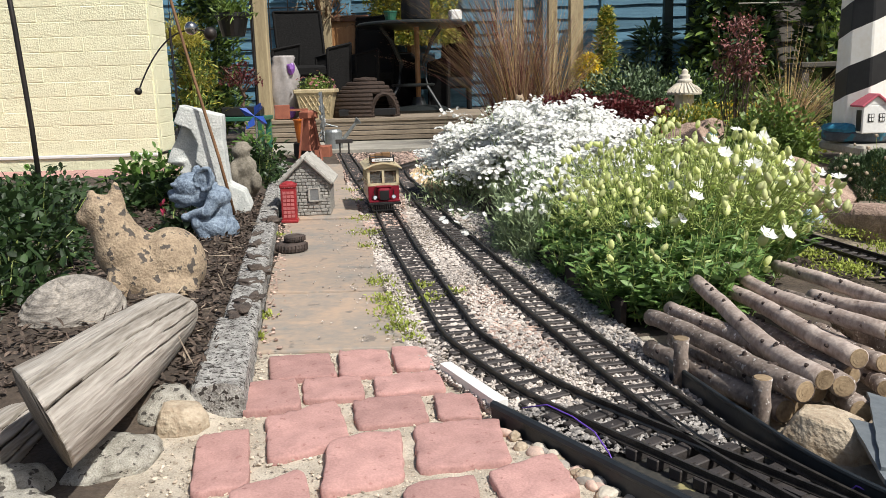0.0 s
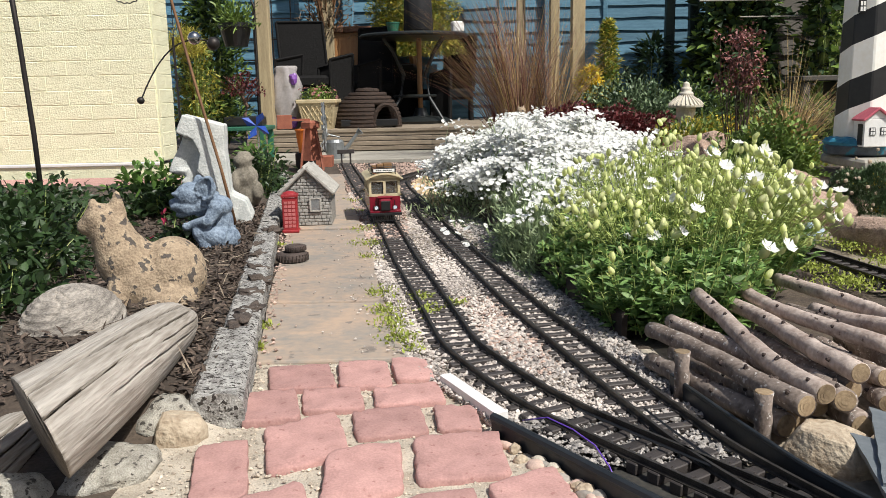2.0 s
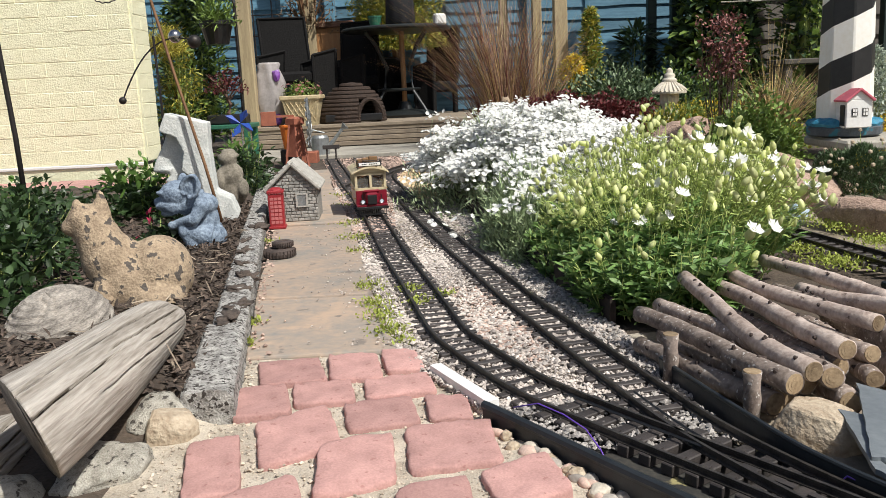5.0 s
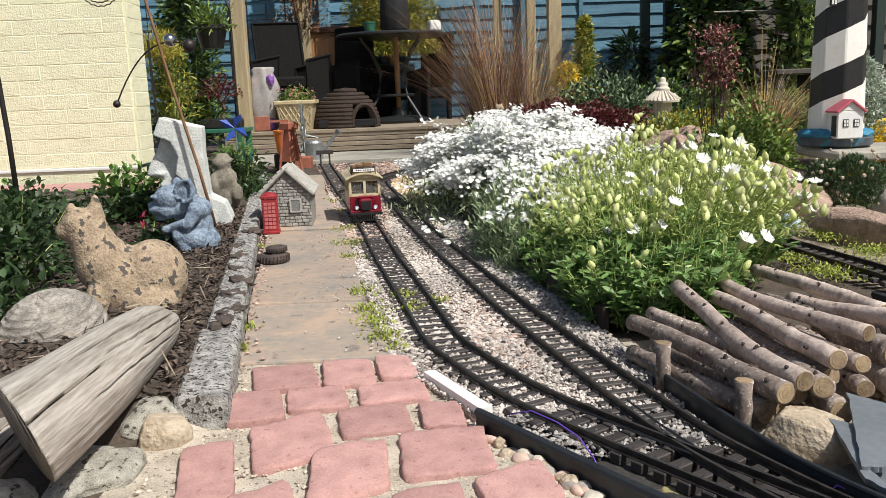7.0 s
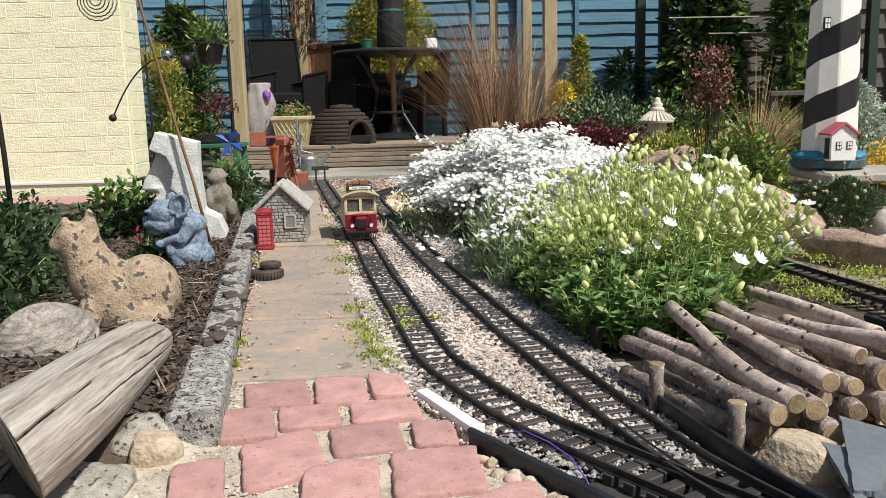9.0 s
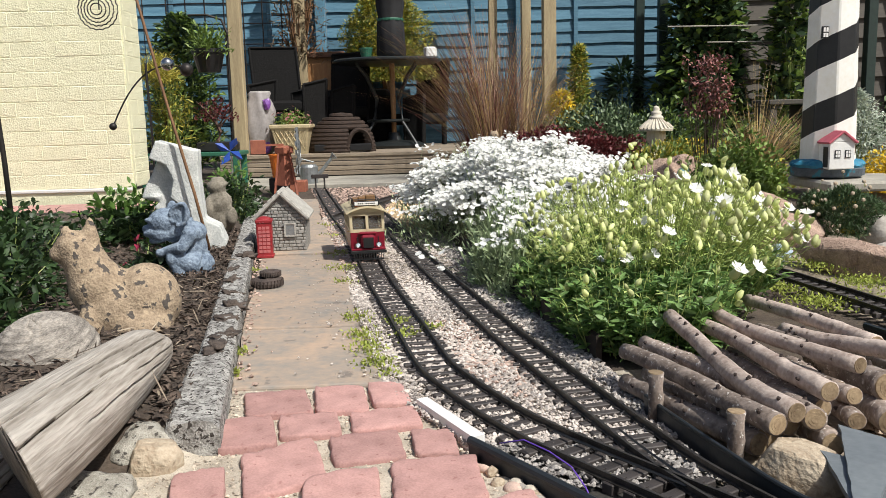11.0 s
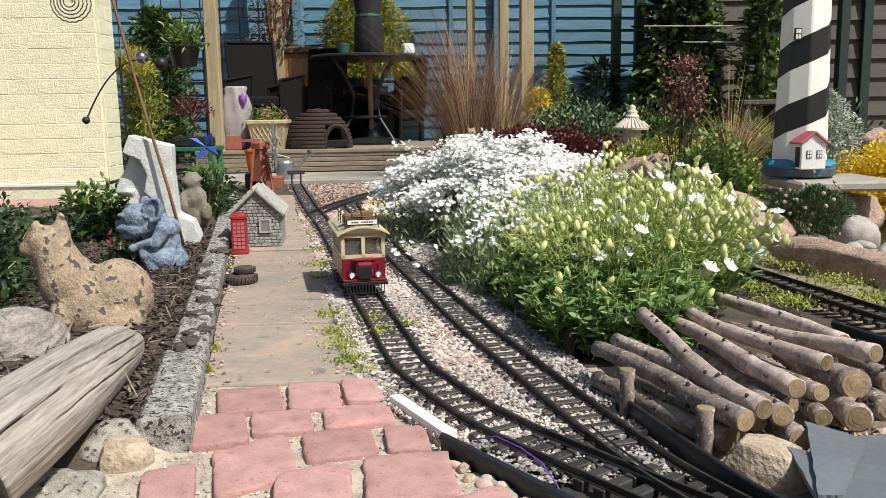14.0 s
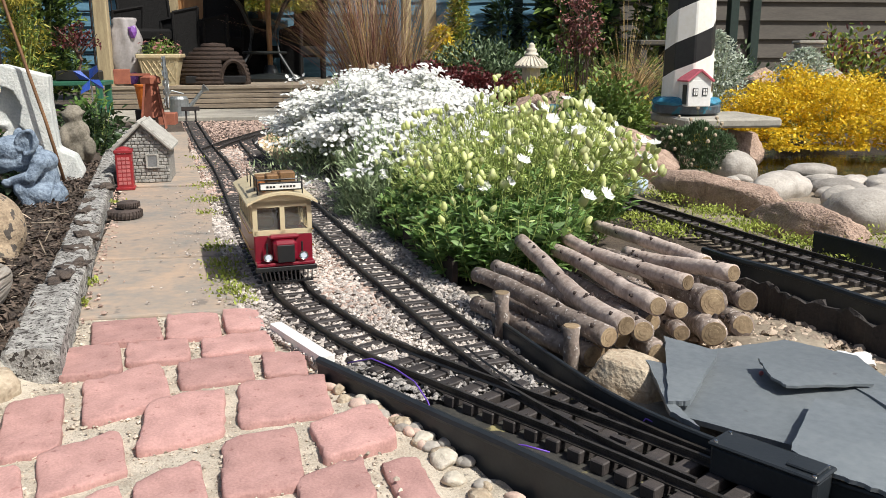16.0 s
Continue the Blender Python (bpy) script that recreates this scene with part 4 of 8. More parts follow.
orn = thing("wind_ornament", pose(-1.06, 3.45, 0.02), "dark wire garden ornament with steel balls", "garden ornament")
bm = BM()
tube(bm, [(0, 0, 0), (0.004, 0, 0.35), (0.0, 0, 0.62)], 0.005, 6)
part("stem", bm, M_BLACKMETAL, orn)
bm = BM()
tube(bm, [Vector((0.155 - 0.30 * s, 0, 0.60 + 0.02 * math.sin(math.pi * s) - 0.22 * s ** 2.6)) for s in [k / 14 for k in range(15)]], 0.0032, 6)
part("arched_wire", bm, M_BLACKMETAL, orn)
for x, z, r, mm in ((0.085, 0.615, 0.026, M_STEEL), (0.16, 0.592, 0.026, M_BLACKMETAL), (-0.148, 0.375, 0.015, M_BLACKMETAL)):
    bm = BM()
    ball(bm, (x, 0, z), r, sub=3)
    part("ball", bm, mm, orn, smooth=True)

hang = thing("wire_spinner", pose(-1.146, 3.2, 0.82), "rusty wire spiral spinner on a thin rod", "garden ornament")
for k in range(5):
    bm = BM()
    r = 0.020 + 0.0125 * k
    tube(bm, [(r * (1 + 0.05 * (i % 2)) * math.cos(a), 0.004 * k, r * (1 + 0.05 * (i % 2)) * math.sin(a)) for i, a in enumerate([2 * math.pi * j / 40 for j in range(41)])], 0.0022, 4, False)
    part("wire_ring", bm, M_BLACKMETAL, hang)
bm = BM()
tube(bm, [(0, 0.03, 0.0), (0.0, 0.03, 0.3), (0.03, 0.04, 0.33), (0.088, 0.25, 0.33), (0.088, 0.255, 0.0), (0.088, 0.26, -0.45), (0.086, 0.25, -0.815)], 0.0026, 5)
part("hanging_rod", bm, M_BLACKMETAL, hang)

# rocks at the front of the bed
rock(-0.345, 1.00, -0.004, (0.050, 0.055, 0.034), 20, M_LICHROCK, "lichened grey rock under the driftwood", 3.0, 0.5)
rock(-0.372, 0.875, -0.008, (0.05, 0.07, 0.03), -15, M_LICHROCK, "lichened grey rock beside the paving", 5.0, 0.5)
rock(-0.415, 0.745, -0.01, (0.06, 0.045, 0.03), 10, M_LICHROCK, "dark lichened rock at the paving edge", 9.0, 0.5)
rock(-0.46, 0.82, -0.012, (0.05, 0.05, 0.03), 50, M_LICHROCK, "lichened rock beneath the driftwood", 11.0, 0.5)

# bark mulch
rng = np.random.default_rng(5)
n = 6000
y = rng.uniform(1.0, 2.9, n)
x = np.array([kerb_x(v) for v in y]) - 0.055 - rng.uniform(0, 1, n) ** 1.4 * 0.42
P = np.stack([x, y, np.array([height(a, b) for a, b in zip(x, y)]) + rng.uniform(0.0, 0.008, n)], 1)
d = rng.normal(0, 1, (n, 3)) * np.array([1, 1, 0.35])
v, f = leaf_cloud(rng, P, d, 0.018, 0.0065, fold=0.5, droop=0.0, spread=0.2)
tagged(as_mesh("bark_mulch", [(v, f, 0)], [M_MULCH], False), "dark bark mulch and twigs on the bed", "mulch", kind="stuff")
n = 160
y = rng.uniform(1.02, 2.3, n)
x = np.array([kerb_x(v) for v in y]) - 0.06 - rng.uniform(0, 0.2, n)
P = np.stack([x, y, np.array([height(a, b) for a, b in zip(x, y)]) + 0.008], 1)
v, f = leaf_cloud(rng, P, rng.normal(0, 1, (n, 3)) * np.array([1, 1, 0.15]), 0.05, 0.003, fold=0.3, droop=0, spread=0.1)
M_TWIG = mat("pale_twig", (0.42, 0.34, 0.25), (0.27, 0.21, 0.15), 0.8, 50, island=0.3)
tagged(as_mesh("dry_twigs", [(v, f, 0)], [M_TWIG], False), "pale dry twigs on the mulch", "twigs", kind="stuff")

# leafy mint in the bed
def mint(c, r, n, seed, tips=0.25, leaf=0.034, label="dark green mint clump in the bed"):
    rng = np.random.default_rng(seed)
    t = thing("mint_plant", pose(*c), label, "plant", "mint clumps")
    p, d = dome_points(rng, n, c, r, 0.35, 4.0)
    k = p[:, 2] > r[2] * (1 - tips)
    chunks = []
    for sel, m in ((~k, 0), (k, 1)):
        if sel.sum():
            v, f = leaf_cloud(rng, p[sel], d[sel], leaf * 1.1, leaf * 0.42, droop=0.35, spread=0.7)
            chunks.append((v, f, m))
    leaf_part("leaves", t, chunks, [M_MINT, M_MINTTIP])
    part("stems", stems_bm(rng, p[::16], 0.6, 0, 0.0018), M_STEM, t)
    return t


mint((-0.95, 1.75, 0.02), (0.24, 0.30, 0.19), 1500, 1, 0.12)
mint((-1.10, 2.25, 0.02), (0.26, 0.30, 0.19), 1500, 2, 0.12)
mint((-0.80, 1.45, 0.0), (0.15, 0.2, 0.12), 800, 3, 0.08)
mint((-0.92, 2.72, 0.02), (0.20, 0.28, 0.21), 1300, 4, 0.5, 0.04, "bright green leafy clump before the house wall")
mint((-1.36, 2.75, 0.02), (0.24, 0.3, 0.15), 1100, 5, 0.12)
mint((-0.74, 3.35, 0.02), (0.15, 0.30, 0.24), 1300, 6, 0.35, 0.036, "green leafy clump behind the stone cottage")
mint((-0.66, 2.15, 0.02), (0.10, 0.16, 0.08), 400, 7, 0.2)
mint((-1.7, 2.9, 0.02), (0.25, 0.3, 0.13), 900, 8, 0.12)

rng = np.random.default_rng(12)
P = np.stack([rng.uniform(-0.80, -0.70, 40), rng.uniform(1.16, 1.3, 40), rng.uniform(0.04, 0.075, 40)], 1)
t = thing("yellow_bedding_flower", pose(0, 0, 0), "small yellow flowers at the bed edge", "flower")
v, f = leaf_cloud(rng, P, rng.normal(0, 1, (40, 3)), 0.02, 0.016)
leaf_part("petals", t, [(v, f, 0)], [M_YELLOW])
bm = BM()
for p in P[::6]:
    tube(bm, [(p[0], p[1], 0.0), tuple(p)], 0.0012, 4, False)
part("stems", bm, M_STEM, t)

# crimson flowers in the bed
fu = thing("crimson_flower", pose(-0.715, 2.16, 0.02), "small crimson hanging flowers on green stems", "flowering plant")
rng = np.random.default_rng(64)
M_FUCHSIA = mat("crimson_petal", (0.42, 0.03, 0.09), (0.28, 0.02, 0.05), 0.5, 40, island=0.3, transl=0.2)
q = np.array([(0.0, -0.02, 0.085), (0.02, 0.03, 0.10), (-0.02, -0.05, 0.03)])
p = np.repeat(q, 10, 0) + rng.normal(0, 0.005, (30, 3))
v, f = leaf_cloud(rng, p, rng.normal(0, 1, p.shape) + np.array([0, 0, -0.6]), 0.018, 0.006)
leaf_part("petals", fu, [(v, f, 0)], [M_FUCHSIA])
part("stem", stems_bm(rng, q, 0.3, 0, 0.0015), M_STEM, fu)

# ---------------- ballast, edgings, switch ----------------
rng = np.random.default_rng(21)


def path_right(y):
    return -0.055 - 0.15 * (y - 1.24)


def bed_left(y):
    return np.interp(y, [0.9, 1.28, 1.885, 2.73, 3.6], [0.345, 0.295, 0.204, 0.111, -0.02])


def gravel(n, y0, y1, s0, s1, material, label, left, right, seed, deep=0.0):
    rng = np.random.default_rng(seed)
    y = rng.uniform(y0, y1, n)
    l, r = left(y), right(y)
    x = l + (r - l) * rng.uniform(0, 1, n)
    z = rng.uniform(-0.0060, 0.0008, n) + deep
    return stones("gravel", np.stack([x, y, z], 1), s0 + (s1 - s0) * rng.uniform(0, 1, n) ** 1.5, material, label, "gravel", seed=seed)


M_GREYSHADEGRAVEL = mat("grey_gravel_and_plant_shade", (0.40, 0.37, 0.34), (0.22, 0.20, 0.185), 0.9, 60, bump=0.6, island=0.5)
gravel(25000, 0.98, 2.0, 0.0022, 0.0058, M_GRAVEL, "pale pink and white ballast gravel between the tracks", lambda y: np.maximum(path_right(y) - 0.005, 0.06 - (y - 0.97) * 0.5), bed_left, 1)
gravel(12000, 2.0, 3.5, 0.0025, 0.006, M_GRAVEL, "pale ballast gravel beside the far track", lambda y: path_right(y) - 0.005, bed_left, 2)
gravel(4500, 2.3, 5.0, 0.004, 0.010, M_PINKGRAVEL, "pinkish gravel round the far track", lambda y: path_right(y) - 0.0, lambda y: np.interp(y, [2.3, 3, 4, 5], [-0.10, -0.13, -0.1, -0.05]), 3)
gravel(1500, 3.0, 4.5, 0.009, 0.022, M_TANGRAVEL, "golden gravel beside the flower bed", lambda y: np.interp(y, [3, 3.8, 4.5], [-0.04, -0.15, -0.02]), lambda y: y * 0 + 0.22, 4)
gravel(2000, 0.85, 1.0, 0.0022, 0.005, M_GREYSHADEGRAVEL, "pale gravel under the track switch", lambda y: 0.062 + (0.97 - y) * 0.66, lambda y: np.interp(y, [0.85, 1.0], [0.335, 0.30]), 7, 0.0005)
# darker stones beside the board carry the shade of the overhanging plants
gravel(4200, 1.05, 2.9, 0.0025, 0.006, M_GREYSHADEGRAVEL, "gravel along the bed board, darkened for the shade of the plants", lambda y: bed_left(y) - 0.062, lambda y: bed_left(y) - 0.006, 8, 0.002)
gravel(900, 1.15, 1.62, 0.0025, 0.006, M_PINKGRAVEL, "reddish gravel between the two tracks", lambda y: np.interp(y, [1.15, 1.6], [0.09, 0.02]), lambda y: np.interp(y, [1.15, 1.6], [0.18, 0.10]), 6)
n = 230
y = rng.uniform(1.25, 2.6, n)
x = path_right(y) - np.abs(rng.normal(0, 0.07, n))
stones("grit", np.stack([x, y, y * 0 + 0.003], 1), rng.uniform(0.0012, 0.0032, n), M_GRAVEL, "loose pale grit on the slabs", "grit", seed=9)
n = 240
y = rng.uniform(1.2, 2.8, n)
x = np.array([kerb_x(v) for v in y]) + 0.006 + np.abs(rng.normal(0, 0.016, n))
stones("grit", np.stack([x, y, y * 0 + 0.002], 1), rng.uniform(0.0015, 0.005, n), M_PINKGRAVEL, "reddish grit along the edging foot", "grit", seed=10)
M_RUBBLEGRIT = mat("mortar_grit", (0.58, 0.50, 0.40), (0.34, 0.28, 0.22), 0.95, 60, bump=0.5, island=0.5)
n = 5200
y = rng.uniform(0.55, 1.24, n)
x = rng.uniform(-0.32, 0.12, n)
stones("grit", np.stack([x, y, y * 0 - 0.007], 1), 0.0008 + 0.0028 * rng.uniform(0, 1, n) ** 2.5, M_RUBBLEGRIT, "fine grit in the mortar joints", "grit", seed=11)
n = 70
s = rng.uniform(0, 1, n)
pts = np.stack([np.interp(s, [0, 0.4, 0.8, 1], [0.058, 0.129, 0.195, 0.258]) + rng.normal(-0.003, 0.005, n), np.interp(s, [0, 0.4, 0.8, 1], [0.93, 0.82, 0.72, 0.62]) + rng.normal(0, 0.01, n), np.interp(s, [0, 0.5, 1], [-0.004, -0.004, -0.004])], 1)
for i, p in enumerate(pts[:30]):
    rock(p[0], p[1], height(p[0], p[1]) + 0.002, tuple(rng.uniform(0.005, 0.012, 2)) + (rng.uniform(0.004, 0.007),), rng.uniform(0, 180), (M_PEBBLE, M_ROCKTAN, M_PINKGRAVEL)[i % 3], "small pebble along the black edging", 20 + i, 0.15, "pebble", "pebble", 2, "edging pebbles")


STONES = ((0.140, 0.806, 0.012, 0.010), (0.158, 0.775, 0.016, 0.012), (0.172, 0.738, 0.018, 0.015), (0.196, 0.670, 0.016, 0.014), (0.176, 0.702, 0.013, 0.012), (0.220, 0.648, 0.014, 0.013), (0.076, 0.905, 0.010, 0.008), (0.100, 0.868, 0.011, 0.009), (0.113, 0.850, 0.009, 0.007))
M_PALEROCK = mat("pale_limestone", (0.66, 0.60, 0.50), (0.45, 0.40, 0.32), 0.9, 22, bump=0.9, fine=8, dist=0.005)
for i, (x, y, a, b) in enumerate(STONES):
    rock(x, y, height(x, y) + 0.002, (a, b, 0.008), 40 * i, M_PALEROCK if i % 3 else M_ROCKTAN, "pale rounded stone set beside the black edging", 40 + i * 1.3, 0.3, "stone", "edging_stone", 3, "edging stones")


def strip(name, pts, z0, z1, thick, material, label, lip=0.0, slope=0.4):
    """An upright bent strip with a rounded lip."""
    line = curve_at([(x, y, 0) for x, y in pts], 8)
    bm = BM()
    prev = None
    for i, p in enumerate(line):
        d = (line[min(i + 1, len(line) - 1)] - line[max(i - 1, 0)]).normalized()
        nr = Vector((-d.y, d.x, 0)) * (thick / 2)
        ring = [bm.verts.new(p - nr + Vector((0, 0, z0))), bm.verts.new(p - nr + Vector((0, 0, z1 - thick * slope))), bm.verts.new(p + Vector((0, 0, z1))), bm.verts.new(p + nr + Vector((0, 0, z1 - thick * slope))), bm.verts.new(p + nr + Vector((0, 0, z0)))]
        if prev:
            for k in range(5):
                bm.faces.new((prev[k], ring[k], ring[(k + 1) % 5], prev[(k + 1) % 5]))
        else:
            bm.faces.new(ring[::-1])
        prev = ring
    bm.faces.new(prev)
    bmesh.ops.recalc_face_normals(bm, faces=bm.faces)
    if lip:
        tube(bm, [p + Vector((0, 0, z1)) for p in line], lip, 8)
    return tagged(obj(name, bm, material), label, "edging")


strip("black_edging", [(0.055, 0.960), (0.122, 0.856), (0.174, 0.775), (0.214, 0.716), (0.263, 0.640), (0.306, 0.573), (0.375, 0.46)], -0.06, 0.012, 0.006, M_BLACKPL, "black plastic edging along the front track", 0.0058)
strip("black_edging", [(0.300, 1.075), (0.309, 1.02), (0.336, 0.890), (0.362, 0.782), (0.402, 0.690), (0.455, 0.605), (0.54, 0.49)], -0.04, 0.020, 0.004, M_BLACKPL, "black plastic edging before the log pile", 0.003)
strip("black_edging", [(0.768, 1.385), (0.785, 1.31), (0.822, 1.20), (0.860, 1.01), (0.93, 0.72)], -0.05, 0.024, 0.006, M_BLACKPL, "black plastic edging of the rear track", 0.006)
strip("black_edging", [(1.00, 1.40), (1.03, 1.25), (1.075, 1.05), (1.15, 0.8)], 0.0, 0.045, 0.005, M_BLACKPL, "black plastic edging behind the rear track", 0.003)
strip("white_edging", [(-0.002, 1.129), (0.067, 0.979)], -0.03, 0.010, 0.017, M_WHITE, "white plastic strip between setts and gravel", 0.0, 0.03)
strip("bed_edging", [(0.290, 1.32), (0.255, 1.53), (0.212, 1.86), (0.165, 2.25), (0.115, 2.70), (0.03, 3.3)], -0.03, 0.042, 0.010, mat("dark_brown_board", (0.04, 0.026, 0.02), (0.02, 0.014, 0.011), 0.9, 30), "dark brown board holding the flower bed")

# trough floor under the switch
bm = BM()
prism(bm, [(0.078, 0.945), (0.195, 0.765), (0.283, 0.630), (0.383, 0.47), (0.53, 0.50), (0.452, 0.60), (0.36, 0.782), (0.31, 1.0), (0.14, 1.03)], -0.055, -0.0095)
tagged(obj("track_trough", bm, mat("silted_black_tray", (0.06, 0.055, 0.045), (0.02, 0.02, 0.02), 0.7, 25, spots=(0.30, 0.26, 0.12), spot_scale=30, spot_amt=0.38)), "black silted tray under the track switch", "tray", kind="structure")

sw = thing("track_switch", pose(0, 0, 0), "black model railway switch with broad sleepers", "railway switch", "garden railway")
b = BM()
box(b, (0, 0, 0), (0.016, 0.098, 0.013), bevel=0.0012)
for s in (-1, 1):
    box(b, (0, s * GAUGE / 2, 0.0068), (0.010, 0.010, 0.003))
me_wide = bpy.data.meshes.new("sleeper")
b.to_mesh(me_wide)
b.free()
me_wide.materials.append(M_SLEEPER)
for p, a in along(AB, 0.0300):
    if p.y < 0.985 and p.y > 0.47:
        k = smooth01((0.98 - p.y) / 0.1) * smooth01((p.y - 0.60) / 0.2)
        o = new("sleeper", me_wide)
        o.parent = sw
        o.matrix_basis = pose(p.x + 0.012 * k, p.y + 0.008 * k, -0.003, 0, 0, math.degrees(a))
for line, y0, y1, off in ((AB, 0.80, 0.98, 0.015), (CD, 0.83, 0.99, -0.015)):
    pts = [p + Vector((-math.sin(a), math.cos(a), 0)) * off for p, a in along(line, 0.012) if y0 < p.y < y1]
    bm = BM()
    tube(bm, [p + Vector((0, 0, 0.0095)) for p in pts], 0.0018, 4)
    part("check_rail", bm, M_INK, sw)
for y in (0.705, 0.735, 0.77):
    bm = BM()
    box(bm, (0.335 + (0.72 - y) * 0.6, y, 0.004), (0.02, 0.008, 0.006), pose(0, 0, 0, 0, 0, -58))
    part("rail_joiner", bm, M_SLEEPER, sw)
bm = BM()
tube(bm, [(0.090, 0.962, 0.006), (0.118, 0.945, 0.016), (0.142, 0.905, 0.017), (0.160, 0.865, 0.015), (0.170, 0.835, 0.004), (0.175, 0.82, -0.008)], 0.0009, 5)
tagged(obj("violet_wire", bm, M_PURPLE, True), "thin violet wire beside the track", "wire")
bm = BM()
tube(bm, [(0.225, 0.735, -0.004), (0.25, 0.716, 0.001), (0.27, 0.70, 0.0)], 0.0009, 5)
tagged(obj("violet_wire", bm, M_PURPLE, True), "thin violet wire under the sleepers", "wire")
bm = BM()
tube(bm, [(0.372, 0.735, 0.0), (0.380, 0.728, 0.014), (0.392, 0.712, 0.012), (0.40, 0.698, -0.006)], 0.0009, 5)
tagged(obj("violet_wire", bm, M_PURPLE, True), "loop of violet wire at the edging", "wire")

# buffer stop
buf = thing("buffer_stop", pose(-0.567, 5.0, 0, 0, 0, 8), "dark wooden buffer stop at the track end", "buffer stop")
bm = BM()
box(bm, (0, 0, 0.072), (0.10, 0.014, 0.024), bevel=0.002)
part("beam", bm, M_SLEEPER, buf)
for s in (-1, 1):
    bm = BM()
    box(bm, (s * 0.026, 0.006, 0.033), (0.010, 0.010, 0.072), bevel=0.001)
    part("upright", bm, M_SLEEPER, buf)

# ---------------- log pile ----------------
def log(front, back, r, bend, bark=None):
    """A cut branch with knots; the front end shows its rings."""
    p, q = Vector(front), Vector(back)
    rnd = random.Random(int(front[0] * 9999))
    side = Vector((1, 0.4, 0.5)).normalized()
    n = 16
    bend += rnd.uniform(-0.006, 0.006)
    wob = rnd.uniform(-0.004, 0.004)
    t = thing("log", pose(0, 0, 0), "cut birch branch in the log pile", "log", "log pile")
    pts = [p.lerp(q, i / n) + side * (bend * math.sin(math.pi * i / n) + wob * math.sin(2 * math.pi * i / n)) + Vector((rnd.uniform(-1, 1), 0, rnd.uniform(-1, 1))) * r * 0.06 for i in range(n + 1)]
    radii = [r * (1 - 0.14 * i / n) * (1 + 0.07 * noise.noise(Vector((i * 0.7, front[0] * 40, 0)))) for i in range(n + 1)]
    bm = BM()
    tube(bm, pts, radii, 14, True)
    part("bark", bm, bark or M_BARK, t, smooth=True)
    d = (p - pts[1]).normalized()
    bm = BM()
    for k, s in enumerate((0.93, 0.68, 0.42)):
        cone(bm, p - d * 0.001, p + d * (0.0008 + 0.0003 * k), r * s, r * (s - 0.06), 14)
    part("cut_end", bm, M_CUT, t)
    for k in range(rnd.randint(7, 11)):
        i = rnd.randint(1, n - 1)
        a = rnd.uniform(0.2, math.pi - 0.2)
        ax = (pts[i] - pts[i - 1]).normalized()
        u = ax.cross(Vector((0, 0, 1))).normalized()
        w = (u * math.cos(a) + u.cross(ax) * math.sin(a)).normalized()
        if w.z < 0:
            w = -w
        bm = BM()
        cone(bm, pts[i] + w * radii[i] * 0.8, pts[i] + w * (radii[i] * 1.0 + r * rnd.uniform(0.1, 0.3)), r * 0.30, r * 0.13, 7)
        part("knot", bm, M_KNOT, t)


log((0.397, 0.885, 0.047), (0.300, 1.190, 0.050), 0.0140, 0.004)
log((0.421, 0.890, 0.058), (0.385, 1.250, 0.086), 0.0130, -0.008, M_BARKPALE)
log((0.478, 0.930, 0.068), (0.441, 1.280, 0.066), 0.0130, 0.004, M_BARKPALE)
log((0.546, 0.990, 0.079), (0.458, 1.330, 0.088), 0.0114, -0.010, M_BARKPALE)
log((0.633, 1.030, 0.077), (0.564, 1.250, 0.058), 0.0128, -0.004, M_BARKPALE)
log((0.622, 1.090, 0.077), (0.563, 1.390, 0.076), 0.0118, 0.006, M_BARKPALE)
log((0.574, 0.970, 0.056), (0.590, 1.200, 0.030), 0.0200, 0.000)
log((0.516, 0.945, 0.056), (0.530, 1.150, 0.036), 0.0115, 0.000)
log((0.646, 1.010, 0.042), (0.670, 1.220, 0.020), 0.0150, 0.000)
log((0.619, 0.970, 0.020), (0.650, 1.140, 0.010), 0.0160, 0.000)
log((0.556, 0.930, 0.027), (0.590, 1.120, 0.012), 0.0180, 0.000)
log((0.507, 0.920, 0.034), (0.530, 1.120, 0.014), 0.0115, 0.000)
log((0.445, 0.895, 0.048), (0.465, 1.120, 0.024), 0.0135, 0.000)
log((0.462, 0.884, 0.022), (0.470, 1.080, 0.014), 0.0150, 0.000)
log((0.418, 0.935, 0.046), (0.337, 1.220, 0.054), 0.0125, 0.004)
log((0.385, 0.905, 0.016), (0.292, 1.150, 0.016), 0.0145, 0.002)
log((0.405, 0.930, 0.016), (0.330, 1.170, 0.022), 0.0150, 0.000)
log((0.430, 0.925, 0.030), (0.380, 1.190, 0.040), 0.0130, 0.000)
log((0.480, 0.950, 0.040), (0.440, 1.220, 0.036), 0.0130, 0.000)
log((0.520, 0.990, 0.048), (0.490, 1.250, 0.044), 0.0130, 0.000)
log((0.575, 1.040, 0.050), (0.545, 1.300, 0.046), 0.0130, 0.000)
for x, y, h in ((0.356, 0.902, 0.068), (0.304, 1.044, 0.072)):
    t = thing("log_stake", pose(x, y, -0.01), "short bark-covered stake holding the log pile", "stake", "log stakes")
    bm = BM()
    tube(bm, [(0, 0, 0), (0.001, 0, h * 0.5), (0, 0, h)], [0.0115, 0.0105, 0.0112], 12)
    part("bark", bm, M_BARK, t, smooth=True)
    bm = BM()
    cone(bm, (0, 0, h), (0, 0, h + 0.0012), 0.0102, 0.0095, 12)
    part("cut_end", bm, M_CUT, t)

